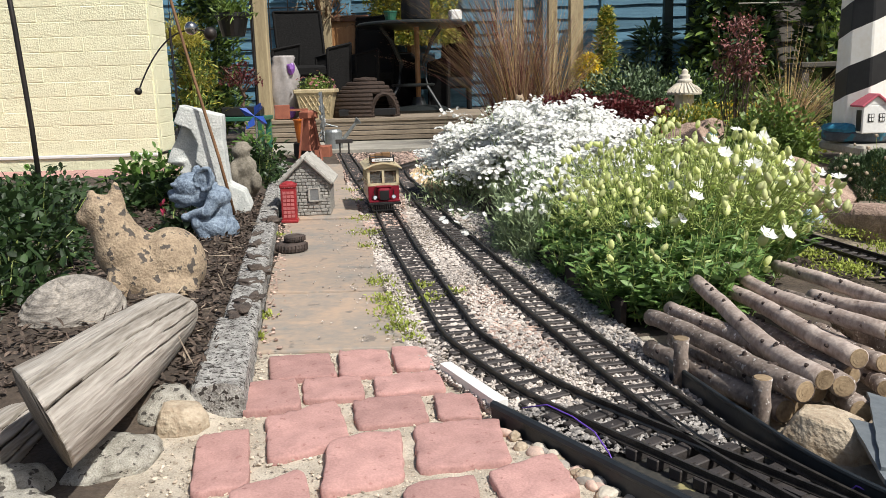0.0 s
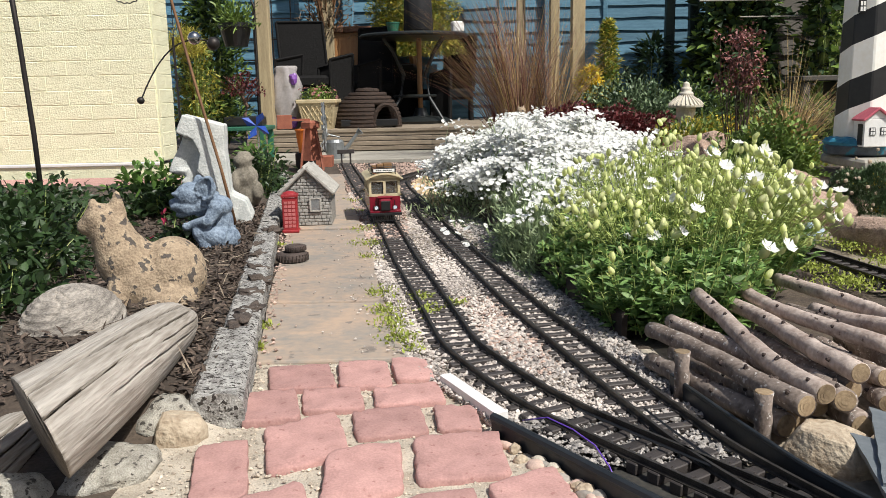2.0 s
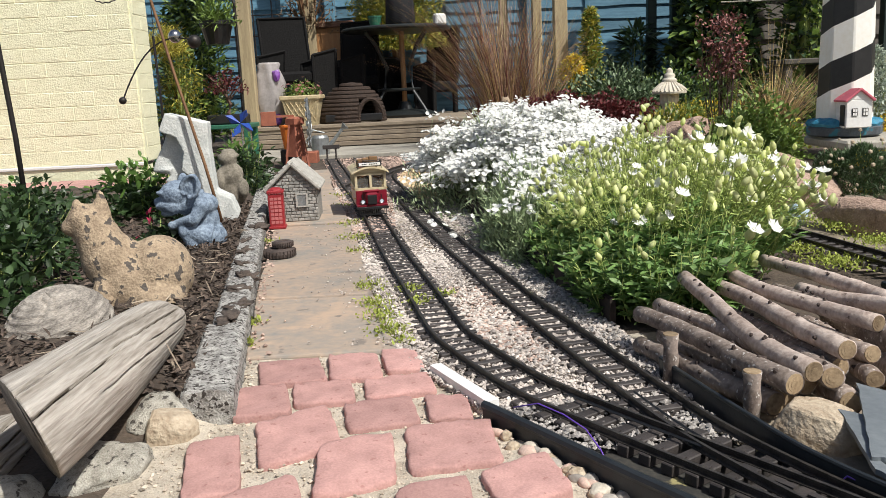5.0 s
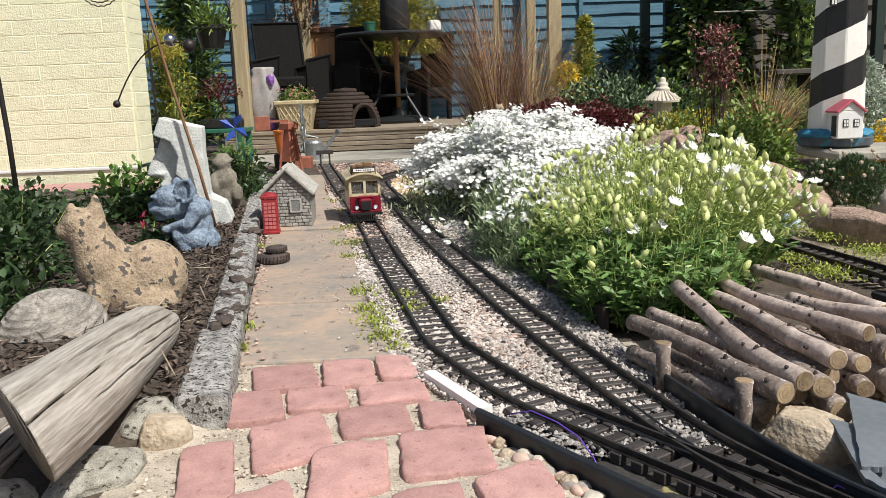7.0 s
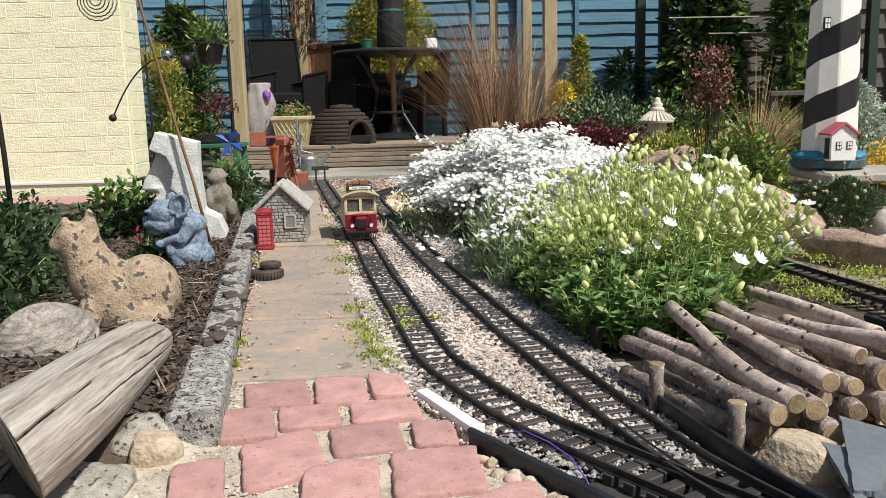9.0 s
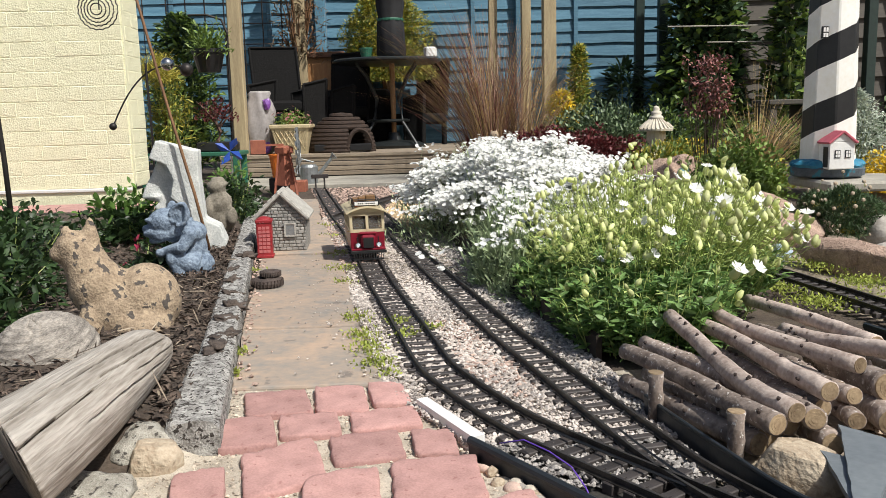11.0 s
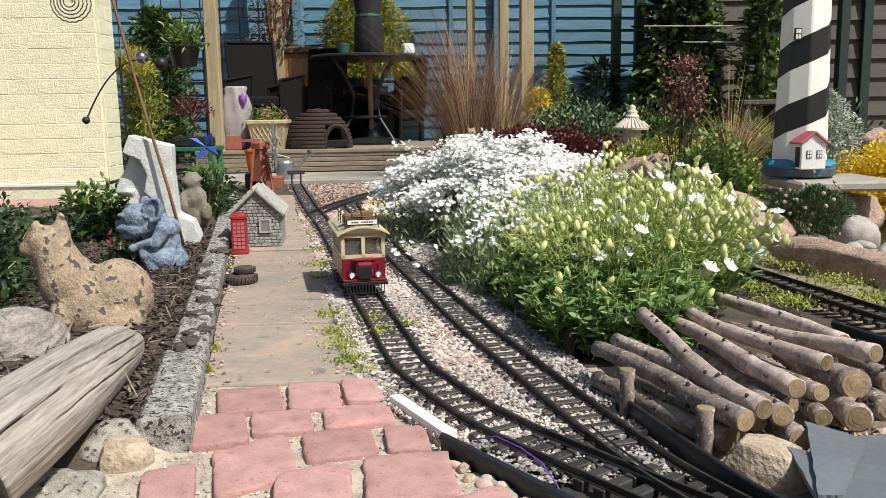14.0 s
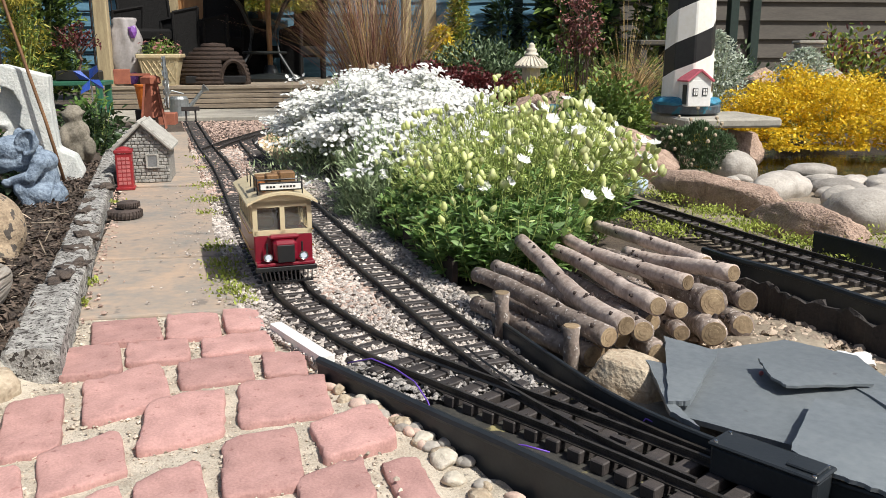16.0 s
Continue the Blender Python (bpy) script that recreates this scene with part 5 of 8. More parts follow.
def cut_rock(x, y, z, w, d, h, rz, material, label, seed):
    """A broken block with a flat top and sharp corners."""
    bm = BM()
    rnd = random.Random(seed)
    foot = [(-1, -0.7), (-0.35, -1.0), (0.55, -0.95), (1.0, -0.2), (0.8, 0.75), (-0.3, 1.0), (-1.0, 0.45)]
    for u, v in foot:
        for lev, zz in ((1.0, -0.5), (0.98, 0.05), (0.72, 0.5)):
            bm.verts.new((u * lev * w + rnd.uniform(-0.1, 0.1) * w, v * lev * d, h * zz * (1 + rnd.uniform(-0.12, 0.12)) - (0.12 * h * u if zz > 0.2 else 0)))
    hull = bmesh.ops.convex_hull(bm, input=bm.verts)
    loose = [g for g in hull["geom_interior"] if isinstance(g, bmesh.types.BMVert)]
    bmesh.ops.delete(bm, geom=loose, context="VERTS")
    bmesh.ops.bevel(bm, geom=list(bm.edges), offset=0.0022, segments=1, affect="EDGES")
    bmesh.ops.triangulate(bm, faces=list(bm.faces))
    for _ in range(2):
        bmesh.ops.subdivide_edges(bm, edges=[e for e in bm.edges if e.calc_length() > 0.006], cuts=1)
        bmesh.ops.triangulate(bm, faces=list(bm.faces))
    for v in bm.verts:
        v.co *= 1 + 0.05 * noise.noise(v.co * 40 + Vector((seed, 0, 0))) + 0.025 * noise.noise(v.co * 120)
    ob = obj("rock", bm, material, False)
    ob.matrix_basis = pose(x, y, z, 0, 0, rz)
    return tagged(ob, label, "rock")


cut_rock(-0.318, 0.958, 0.008, 0.030, 0.026, 0.034, 15, M_ROCKTAN, "small tan rock beside the paving", 8)
cut_rock(0.416, 0.856, 0.004, 0.048, 0.034, 0.050, -38, M_ROCKTAN, "pale tan rock beside the log pile", 3)
rock(0.66, 0.98, -0.022, (0.11, 0.13, 0.030), 0, M_EARTH, "mound of pale earth behind the logs", 6.3, 0.4, "earth", "earth_mound", 4)

# ---------------- slates, box and scraps ----------------
def slate(x, y, z, pts, ang, tilt, label, th=0.006):
    bm = BM()
    rnd = random.Random(int(x * 1000))
    out = []
    for a, b in zip(pts, pts[1:] + pts[:1]):
        for i in range(9):
            t = i / 9
            out.append((a[0] + (b[0] - a[0]) * t + rnd.uniform(-1, 1) * 0.0012, a[1] + (b[1] - a[1]) * t + rnd.uniform(-1, 1) * 0.0012))
    prism(bm, out, -th, 0)
    ob = obj("slate", bm, M_SLATE)
    ob.matrix_basis = pose(x, y, z, tilt[0], tilt[1], ang)
    return tagged(ob, label, "slate", "slates by the track")


slate(0.545, 0.775, 0.021, [(-0.125, -0.055), (-0.02, -0.17), (0.12, -0.10), (0.14, 0.05), (0.09, 0.12), (-0.03, 0.11), (-0.10, 0.07)], 0, (1, -2), "large blue-grey slate lying on the ground")
slate(0.456, 0.8, 0.034, [(-0.05, -0.065), (-0.027, -0.069), (0.058, 0.038), (0.018, 0.097)], 0, (3, -3), "blue-grey slate leaning on a larger one", 0.006)
slate(0.423, 0.767, 0.026, [(-0.02, -0.046), (-0.008, -0.083), (-0.008, -0.022), (0.026, 0.066), (0.008, 0.083)], 0, (2, -3), "narrow blue-grey slate at the edging")
slate(0.583, 0.77, 0.034, [(-0.046, -0.007), (-0.04, -0.03), (0.06, -0.033), (0.059, 0.03), (-0.033, 0.042)], 0, (4, 2), "thin slate raised on the large one", 0.003)
slate(0.529, 0.61, 0.031, [(-0.064, -0.003), (-0.056, -0.04), (-0.026, -0.08), (0.054, -0.021), (0.073, 0.052), (0.022, 0.094)], 0, (2, 1), "pale blue-grey slate beside the black box", 0.004)
slate(0.69, 0.70, 0.022, [(-0.09, -0.09), (0.06, -0.09), (0.05, 0.06), (-0.05, 0.07)], 12, (0, 3), "blue-grey slate under the others")

M_RUBBLE = mat("mixed_rubble", (0.52, 0.42, 0.32), (0.30, 0.225, 0.17), 0.95, 50, bump=0.8, island=0.5)
rng = np.random.default_rng(77)
n = 2600
P = np.stack([rng.uniform(0.56, 0.82, n), rng.uniform(0.82, 1.12, n), np.zeros(n)], 1)
P[:, 2] = np.array([0.006 - 0.9 * ((a - 0.66) ** 2 + (b - 0.98) ** 2) for a, b in P[:, :2]]) + rng.uniform(-0.006, 0.003, n)
stones("rubble", P, 0.0015 + 0.0085 * rng.uniform(0, 1, n) ** 3.5, M_RUBBLE, "pale gritty rubble on the earth behind the slates", "rubble", seed=78)

sbox = thing("switch_motor_box", pose(0.440, 0.598, 0.006, 0, 0, -57), "black plastic switch motor box beside the track", "motor box")
bm = BM()
box(bm, (0, 0, 0.010), (0.098, 0.034, 0.030), bevel=0.003)
part("case", bm, M_BLACKPL, sbox)
bm = BM()
box(bm, (0, 0, 0.0265), (0.102, 0.037, 0.004), bevel=0.0015)
box(bm, (0.033, 0, 0.0295), (0.028, 0.022, 0.003), bevel=0.001)
part("lid", bm, M_BLACKPL, sbox)
for sx in (-1, 1):
    for sy in (-1, 1):
        bm = BM()
        cone(bm, (sx * 0.045, sy * 0.013, 0.0285), (sx * 0.045, sy * 0.013, 0.0297), 0.002, 0.0017, 10)
        part("screw", bm, M_STEEL, sbox)

for x, y, z, sx, sy, h, a, m, l in ((0.695, 0.845, 0.012, 0.05, 0.04, 0.018, 20, M_WHITE, "crumpled white plastic tray on the earth"), (0.70, 0.765, 0.02, 0.035, 0.04, 0.014, -30, mat("clear_film", (0.6, 0.62, 0.63), (0.45, 0.47, 0.48), 0.2, 30), "scrap of clear plastic film")):
    bm = BM()
    ball(bm, (0, 0, 0), (sx * 0.5, sy * 0.5, h * 0.6), sub=3, rough=0.7, freq=5, seed=a)
    ob = obj("plastic_scrap", bm, m)
    ob.matrix_basis = pose(x, y, z, 0, 0, a)
    tagged(ob, l, "plastic scrap")
bm = BM()
ball(bm, (0.548, 0.80, 0.024), (0.003, 0.002, 0.003), sub=2)
tagged(obj("pink_petal", bm, M_PANE), "tiny pink petal on the slate", "petal")
liner = strip("pond_liner", [(0.70, 1.16), (0.725, 1.10), (0.735, 1.03), (0.765, 0.96), (0.785, 0.88), (0.83, 0.78)], -0.04, 0.040, 0.007, mat("torn_black_liner", (0.045, 0.036, 0.031), (0.018, 0.015, 0.013), 0.8, 30, bump=0.8, dist=0.004), "crumpled dark torn liner behind the slates")
for v in liner.data.vertices:
    k = Vector((v.co.x * 45, v.co.y * 45, 3))
    v.co.x += 0.010 * noise.noise(k + Vector((0, 0, v.co.z * 40)))
    if v.co.z > 0.02:
        v.co.z += 0.014 * noise.noise(k * 1.3)

# ---------------- stone cottage, phone box, tyres ----------------
cot = thing("model_cottage", pose(-0.415, 2.56, 0.007, 0, 0, 3), "grey stone model cottage with a pale roof", "model house")
bm = BM()
pts = [(-0.073, 0), (0.073, 0), (0.073, 0.095), (0, 0.165), (-0.073, 0.095)]
fr = [bm.verts.new((x, 0, z)) for x, z in pts]
bk = [bm.verts.new((x, 0.17, z)) for x, z in pts]
bm.faces.new(fr)
bm.faces.new(bk[::-1])
for i in range(5):
    bm.faces.new((fr[i], bk[i], bk[(i + 1) % 5], fr[(i + 1) % 5]))
bmesh.ops.recalc_face_normals(bm, faces=bm.faces)
part("wall", bm, M_HSTONE, cot)
rnd = random.Random(2)
z = 0.005
while z < 0.155:
    half = 0.0735 if z < 0.092 else 0.0735 * (0.165 - z) / 0.07
    x = -half
    while x < half - 0.004:
        w = min(rnd.uniform(0.010, 0.022), half - x)
        bm = BM()
        box(bm, (x + w / 2, -0.0015, z), (w - 0.0018, 0.005, 0.0085), bevel=0.0012)
        part("stone", bm, M_HSTONE, cot)
        x += w
    z += 0.0102
for s in (-1, 1):
    bm = BM()
    a = math.atan2(0.07, 0.073)
    box(bm, (s * 0.043, 0.083, 0.137), (0.118, 0.20, 0.014), pose(0, 0, 0, 0, s * math.degrees(a), 0), bevel=0.004)
    part("roof_slope", bm, M_HROOF, cot)
    for k in range(6):
        bm = BM()
        t = -0.05 + k * 0.02
        box(bm, (s * (0.043 + t * math.cos(a)), 0.083, 0.146 - t * math.sin(a)), (0.002, 0.201, 0.004), pose(0, 0, 0, 0, s * math.degrees(a), 0))
        part("roof_ridge", bm, M_HROOF, cot)
bm = BM()
box(bm, (0.026, -0.005, 0.064), (0.036, 0.006, 0.042), bevel=0.002)
shut = part("window", bm, M_GALV, cot, "grey shuttered window")
for dx in (-0.0155, 0.0155):
    bm = BM()
    box(bm, (0.026 + dx, -0.009, 0.064), (0.005, 0.003, 0.040))
    part("frame", bm, M_HROOF, shut)
for dz in (-0.019, 0.019):
    bm = BM()
    box(bm, (0.026, -0.0085, 0.064 + dz), (0.036, 0.003, 0.004))
    part("frame", bm, M_HROOF, shut)

ph = thing("phone_box", pose(-0.452, 2.475, 0.002, 0, 0, 5), "red model telephone box beside the cottage", "model phone box")
bm = BM()
box(bm, (0, 0, 0.053), (0.044, 0.044, 0.106), bevel=0.002)
box(bm, (0, 0, 0.004), (0.050, 0.050, 0.008), bevel=0.0015)
part("body", bm, M_RED, ph)
bm = BM()
box(bm, (0, 0, 0.108), (0.049, 0.049, 0.010), bevel=0.002)
ball(bm, (0, 0, 0.111), (0.023, 0.023, 0.011), sub=2)
part("domed_roof", bm, M_RED, ph)
for face in range(2):
    m = pose(0, 0, 0, 0, 0, -90 * face)
    for r in range(7):
        for c in range(3):
            bm = BM()
            box(bm, m @ Vector((-0.0115 + 0.0115 * c, -0.0222, 0.020 + r * 0.0115)), (0.0092, 0.0015, 0.0082) if not face else (0.0015, 0.0092, 0.0082))
            part("pane", bm, M_PANE, ph)
    bm = BM()
    box(bm, m @ Vector((0, -0.0235, 0.1075)), (0.034, 0.0015, 0.006) if not face else (0.0015, 0.034, 0.006))
    part("sign_bar", bm, M_WHITE, ph)

for x, y, z, R, r, l in ((-0.370, 2.02, 0.0125, 0.026, 0.0125, "brown model tyre lying on the slab"), (-0.362, 2.025, 0.033, 0.0165, 0.0085, "smaller brown model tyre on top of another")):
    bm = BM()
    ring = [(R * math.cos(a), R * math.sin(a), 0) for a in [2 * math.pi * k / 28 for k in range(29)]]
    tube(bm, ring, r, 10, False)
    for k in range(28):
        a = 2 * math.pi * k / 28
        box(bm, ((R + r * 0.97) * math.cos(a), (R + r * 0.97) * math.sin(a), 0), (0.003, 0.002, r * 1.3), pose(0, 0, 0, 0, 0, math.degrees(a)))
    ob = obj("tyre", bm, M_TYRE, False)
    ob.matrix_basis = pose(x, y, z)
    tagged(ob, l, "tyre", "model tyres")

# ---------------- tram ----------------
M_LENS = mat("lamp_glass", (0.75, 0.80, 0.86), (0.55, 0.62, 0.72), 0.08, 60, bump=0.0)


def build_tram():
    """Front towards +y, wheels on the rails at z = 0.0123."""
    t = thing("model_tram", pose(0, 0, 0), "maroon and cream model tram with luggage on its roof", "model tram")
    W, Lh = 0.088, 0.115
    bm = BM()
    box(bm, (0, 0.0, 0.062), (W, Lh * 2, 0.048), bevel=0.002)
    part("lower_body", bm, M_MAROON, t, "glossy maroon lower panels")
    bm = BM()
    box(bm, (0, 0, 0.032), (W - 0.01, Lh * 2 - 0.004, 0.012))
    part("chassis", bm, M_INK, t)
    cab = BM()
    zc, h = 0.1135, 0.055
    for x in (-W / 2 + 0.003, 0.0, W / 2 - 0.003):
        for yy in (Lh - 0.003, -Lh + 0.003):
            box(cab, (x, yy, zc), (0.007, 0.006, h))
    for yy in (Lh - 0.003, -Lh + 0.003):
        box(cab, (0, yy, 0.0895), (W, 0.006, 0.008))
        box(cab, (0, yy, 0.137), (W, 0.006, 0.010))
    for s in (-1, 1):
        box(cab, (s * (W / 2 - 0.003), 0, 0.0895), (0.006, Lh * 2 - 0.012, 0.008))
        box(cab, (s * (W / 2 - 0.003), 0, 0.137), (0.006, Lh * 2 - 0.012, 0.010))
        for k in range(-2, 3):
            box(cab, (s * (W / 2 - 0.003), k * 0.038, zc), (0.006, 0.006, h - 0.004))
    part("window_frame", cab, M_CREAMP, t, "cream window frames")
    for s in (-1, 1):
        bm = BM()
        box(bm, (s * 0.0205, Lh - 0.006, 0.113), (0.034, 0.0015, 0.042))
        part("windscreen", bm, M_GLASS, t).visible_shadow = False
        bm = BM()
        box(bm, (s * (W / 2 - 0.006), 0, 0.113), (0.0015, Lh * 2 - 0.02, 0.042))
        part("side_glass", bm, M_GLASS, t).visible_shadow = False
    for yy in (Lh - 0.003, -Lh + 0.003):
        bm = BM()
        top = [(-W / 2 + W * i / 12, 0.1395 + 0.0155 * (1 - (2 * i / 12 - 1) ** 2)) for i in range(13)]
        fa = [bm.verts.new((x, yy - 0.003, z)) for x, z in [(-W / 2, 0.136)] + top + [(W / 2, 0.136)]]
        fb = [bm.verts.new((x, yy + 0.003, z)) for x, z in [(-W / 2, 0.136)] + top + [(W / 2, 0.136)]]
        bm.faces.new(fa)
        bm.faces.new(fb[::-1])
        for i in range(len(fa)):
            bm.faces.new((fa[i], fb[i], fb[(i + 1) % len(fa)], fa[(i + 1) % len(fa)]))
        bmesh.ops.recalc_face_normals(bm, faces=bm.faces)
        part("end_panel", bm, M_CREAMP, t, "cream arched panel")
    for k, yy in enumerate((0.045, -0.01, -0.065)):
        for x in (-0.021, 0.021):
            bm = BM()
            box(bm, (x, yy, 0.096), (0.030, 0.022, 0.016), bevel=0.003)
            box(bm, (x, yy - 0.012, 0.108), (0.030, 0.006, 0.034), bevel=0.002)
            part("bench_seat", bm, M_LUGG, t)
    bm = BM()
    box(bm, (0, -0.085, 0.113), (W - 0.016, 0.004, 0.05))
    part("bulkhead", bm, M_LUGG, t, "brown cabin bulkhead")
    bm = BM()
    n = 12
    prof = [(-0.053 + 0.106 * i / n, 0.1415 + 0.0165 * (1 - (2 * i / n - 1) ** 2)) for i in range(n + 1)]
    a = [bm.verts.new((x, Lh + 0.012, z)) for x, z in prof]
    b = [bm.verts.new((x, -Lh - 0.012, z)) for x, z in prof]
    c = [bm.verts.new((x, Lh + 0.012, z - 0.004)) for x, z in prof]
    d = [bm.verts.new((x, -Lh - 0.012, z - 0.004)) for x, z in prof]
    for i in range(n):
        bm.faces.new((a[i], a[i + 1], b[i + 1], b[i]))
        bm.faces.new((c[i + 1], c[i], d[i], d[i + 1]))
        bm.faces.new((a[i + 1], a[i], c[i], c[i + 1]))
        bm.faces.new((b[i], b[i + 1], d[i + 1], d[i]))
    bm.faces.new((a[0], b[0], d[0], c[0]))
    bm.faces.new((a[n], c[n], d[n], b[n]))
    part("roof", bm, M_CREAMP, t, "cream curved roof")
    bm = BM()
    box(bm, (0, Lh - 0.004, 0.166), (0.066, 0.004, 0.014), bevel=0.001)
    brd = part("destination_board", bm, M_INK, t, "black destination board")
    bm = BM()
    box(bm, (0, Lh - 0.0015, 0.166), (0.060, 0.0012, 0.009))
    part("white_panel", bm, M_WHITE, brd)
    for k in range(9):
        if k != 5:
            bm = BM()
            box(bm, (-0.020 + k * 0.005, Lh - 0.0006, 0.166), (0.0033, 0.0008, 0.003))
            part("lettering_bar", bm, M_INK, brd)
    lg = BM()
    for s in (-1, 1):
        for yy in (-0.055, 0.0, 0.055, 0.1):
            cone(lg, (s * 0.034, yy, 0.150), (s * 0.034, yy, 0.178), 0.001, None, 6)
        tube(lg, [(s * 0.034, -0.06, 0.176), (s * 0.034, 0.1, 0.176)], 0.001, 5)
    tube(lg, [(-0.034, 0.1, 0.176), (0.034, 0.1, 0.176)], 0.001, 5)
    part("roof_rack", lg, M_INK, t)
    for x, yy, sx, sy, sz, m in ((-0.012, 0.088, 0.024, 0.024, 0.032, M_LUGG), (0.010, 0.086, 0.019, 0.026, 0.028, M_BRASS), (0.02, 0.05, 0.024, 0.03, 0.022, M_LUGG), (-0.01, 0.045, 0.03, 0.03, 0.026, M_LUGG), (0.026, 0.094, 0.012, 0.012, 0.016, M_ORANGE)):
        bm = BM()
        box(bm, (x, yy, 0.156 + sz / 2), (sx, sy, sz), bevel=0.002)
        part("suitcase", bm, m if m is not M_BRASS else M_LUGG, t)
    bm = BM()
    box(bm, (0, Lh + 0.012, 0.062), (0.036, 0.028, 0.036), bevel=0.005)
    box(bm, (0, Lh + 0.006, 0.0835), (0.046, 0.014, 0.008), bevel=0.003)
    bon = part("bonnet", bm, M_MAROON, t, "maroon bonnet")
    bm = BM()
    box(bm, (0, Lh + 0.027, 0.059), (0.026, 0.003, 0.029), bevel=0.001)
    part("radiator", bm, M_INK, bon)
    bm = BM()
    box(bm, (0, Lh + 0.010, 0.040), (W, 0.026, 0.006), bevel=0.0015)
    part("running_board", bm, M_MAROON, t)
    for s in (-1, 1):
        bm = BM()
        cone(bm, (s * 0.0265, Lh + 0.012, 0.0535), (s * 0.0265, Lh + 0.024, 0.0535), 0.0045, 0.0062, 14)
        hl = part("headlamp", bm, M_INK, t)
        bm = BM()
        cone(bm, (s * 0.0265, Lh + 0.0235, 0.0535), (s * 0.0265, Lh + 0.0255, 0.0535), 0.0054, 0.0045, 14)
        part("lens", bm, M_LENS, hl, "bright bluish lamp glass")
        bm = BM()
        tube(bm, [(s * 0.0265 + 0.0062 * math.cos(a), Lh + 0.0245, 0.0535 + 0.0062 * math.sin(a)) for a in [2 * math.pi * k / 16 for k in range(17)]], 0.0011, 5, False)
        part("rim", bm, M_STEEL, hl, "chrome rim")
        bm = BM()
        cone(bm, (s * 0.0265, Lh + 0.010, 0.052), (s * 0.0265, Lh + 0.010, 0.074), 0.0016, None, 6)
        part("lamp_post", bm, M_INK, t)
        bm = BM()
        for k in (0.06, 0.088):
            tube(bm, [(s * (W / 2), Lh - 0.02, k), (s * (W / 2 + 0.005), Lh - 0.02, k), (s * (W / 2 + 0.005), -Lh + 0.02, k)], 0.001, 5)
        part("handrail", bm, M_BRASS, t)
    bm = BM()
    box(bm, (0, Lh + 0.022, 0.033), (W + 0.004, 0.006, 0.008), bevel=0.001)
    part("buffer_beam", bm, M_INK, t)
    for k in range(13):
        bm = BM()
        x = -0.039 + k * 0.0065
        cone(bm, (x, Lh + 0.023, 0.031), (x * 0.92, Lh + 0.034, 0.0145), 0.0011, None, 5)
        part("cowcatcher_bar", bm, M_BLACKMETAL, t)
    bm = BM()
    box(bm, (0, Lh + 0.034, 0.0142), (0.076, 0.004, 0.003))
    part("cowcatcher_foot", bm, M_INK, t)
    wheels = []
    for s in (-1, 1):
        for yy in (0.06, -0.06):
            bm = BM()
            cone(bm, (-0.004, 0, 0), (0.004, 0, 0), 0.0125, None, 20)
            cone(bm, (-s * 0.004 - 0.001, 0, 0), (-s * 0.004 + 0.001, 0, 0), 0.0145, None, 20)
            w = part("wheel", bm, M_BLACKMETAL, t)
            for j in range(4):
                b2 = BM()
                a = math.pi / 2 * j
                box(b2, (s * 0.0045, 0.006 * math.cos(a), 0.006 * math.sin(a)), (0.001, 0.010, 0.002), pose(0, 0, 0, math.degrees(a), 0, 0))
                part("spoke", b2, M_STEEL, w)
            w.matrix_basis = pose(s * GAUGE / 2, yy, 0.0248)
            wheels.append((w, s * GAUGE / 2, yy))
    return t, wheels


tram, tram_wheels = build_tram()
for ob in tram.children_recursive:          # body a little wider than the drawing
    for v in ob.data.vertices:
        v.co.x *= 1.09

# ---------------- flower bed ----------------
def flowers5(rng, centres, normals, radius, cup=0.15):
    """Five notched petals round each centre."""
    n = len(centres)
    nrm = normals / (np.linalg.norm(normals, axis=1)[:, None] + 1e-9)
    u = np.cross(nrm, rng.normal(0, 1, (n, 3)))
    u /= np.linalg.norm(u, axis=1)[:, None] + 1e-9
    w = np.cross(nrm, u)
    R = (radius * rng.uniform(0.75, 1.2, n))[:, None]
    V, F, o = [], [], 0
    for k in range(5):
        a = 2 * math.pi * k / 5
        pts = [centres]
        for da, rr, hh in ((-0.60, 0.52, 0.5), (-0.52, 0.95, 1.0), (0.0, 0.84, 0.7), (0.52, 1.0, 1.3), (0.60, 0.52, 0.5)):
            pts.append(centres + R * rr * (u * math.cos(a + da) + w * math.sin(a + da)) + nrm * R * cup * hh)
        V.append(np.stack(pts, 1))
    V = np.concatenate(V, 1)                       # n, 30, 3
    base = np.array([[0, 1, 2, 3], [0, 3, 4, 5]])
    f = np.concatenate([base + 6 * k for k in range(5)])
    return V.reshape(-1, 3), (f[None] + (np.arange(n) * 30)[:, None, None]).reshape(-1, 4)


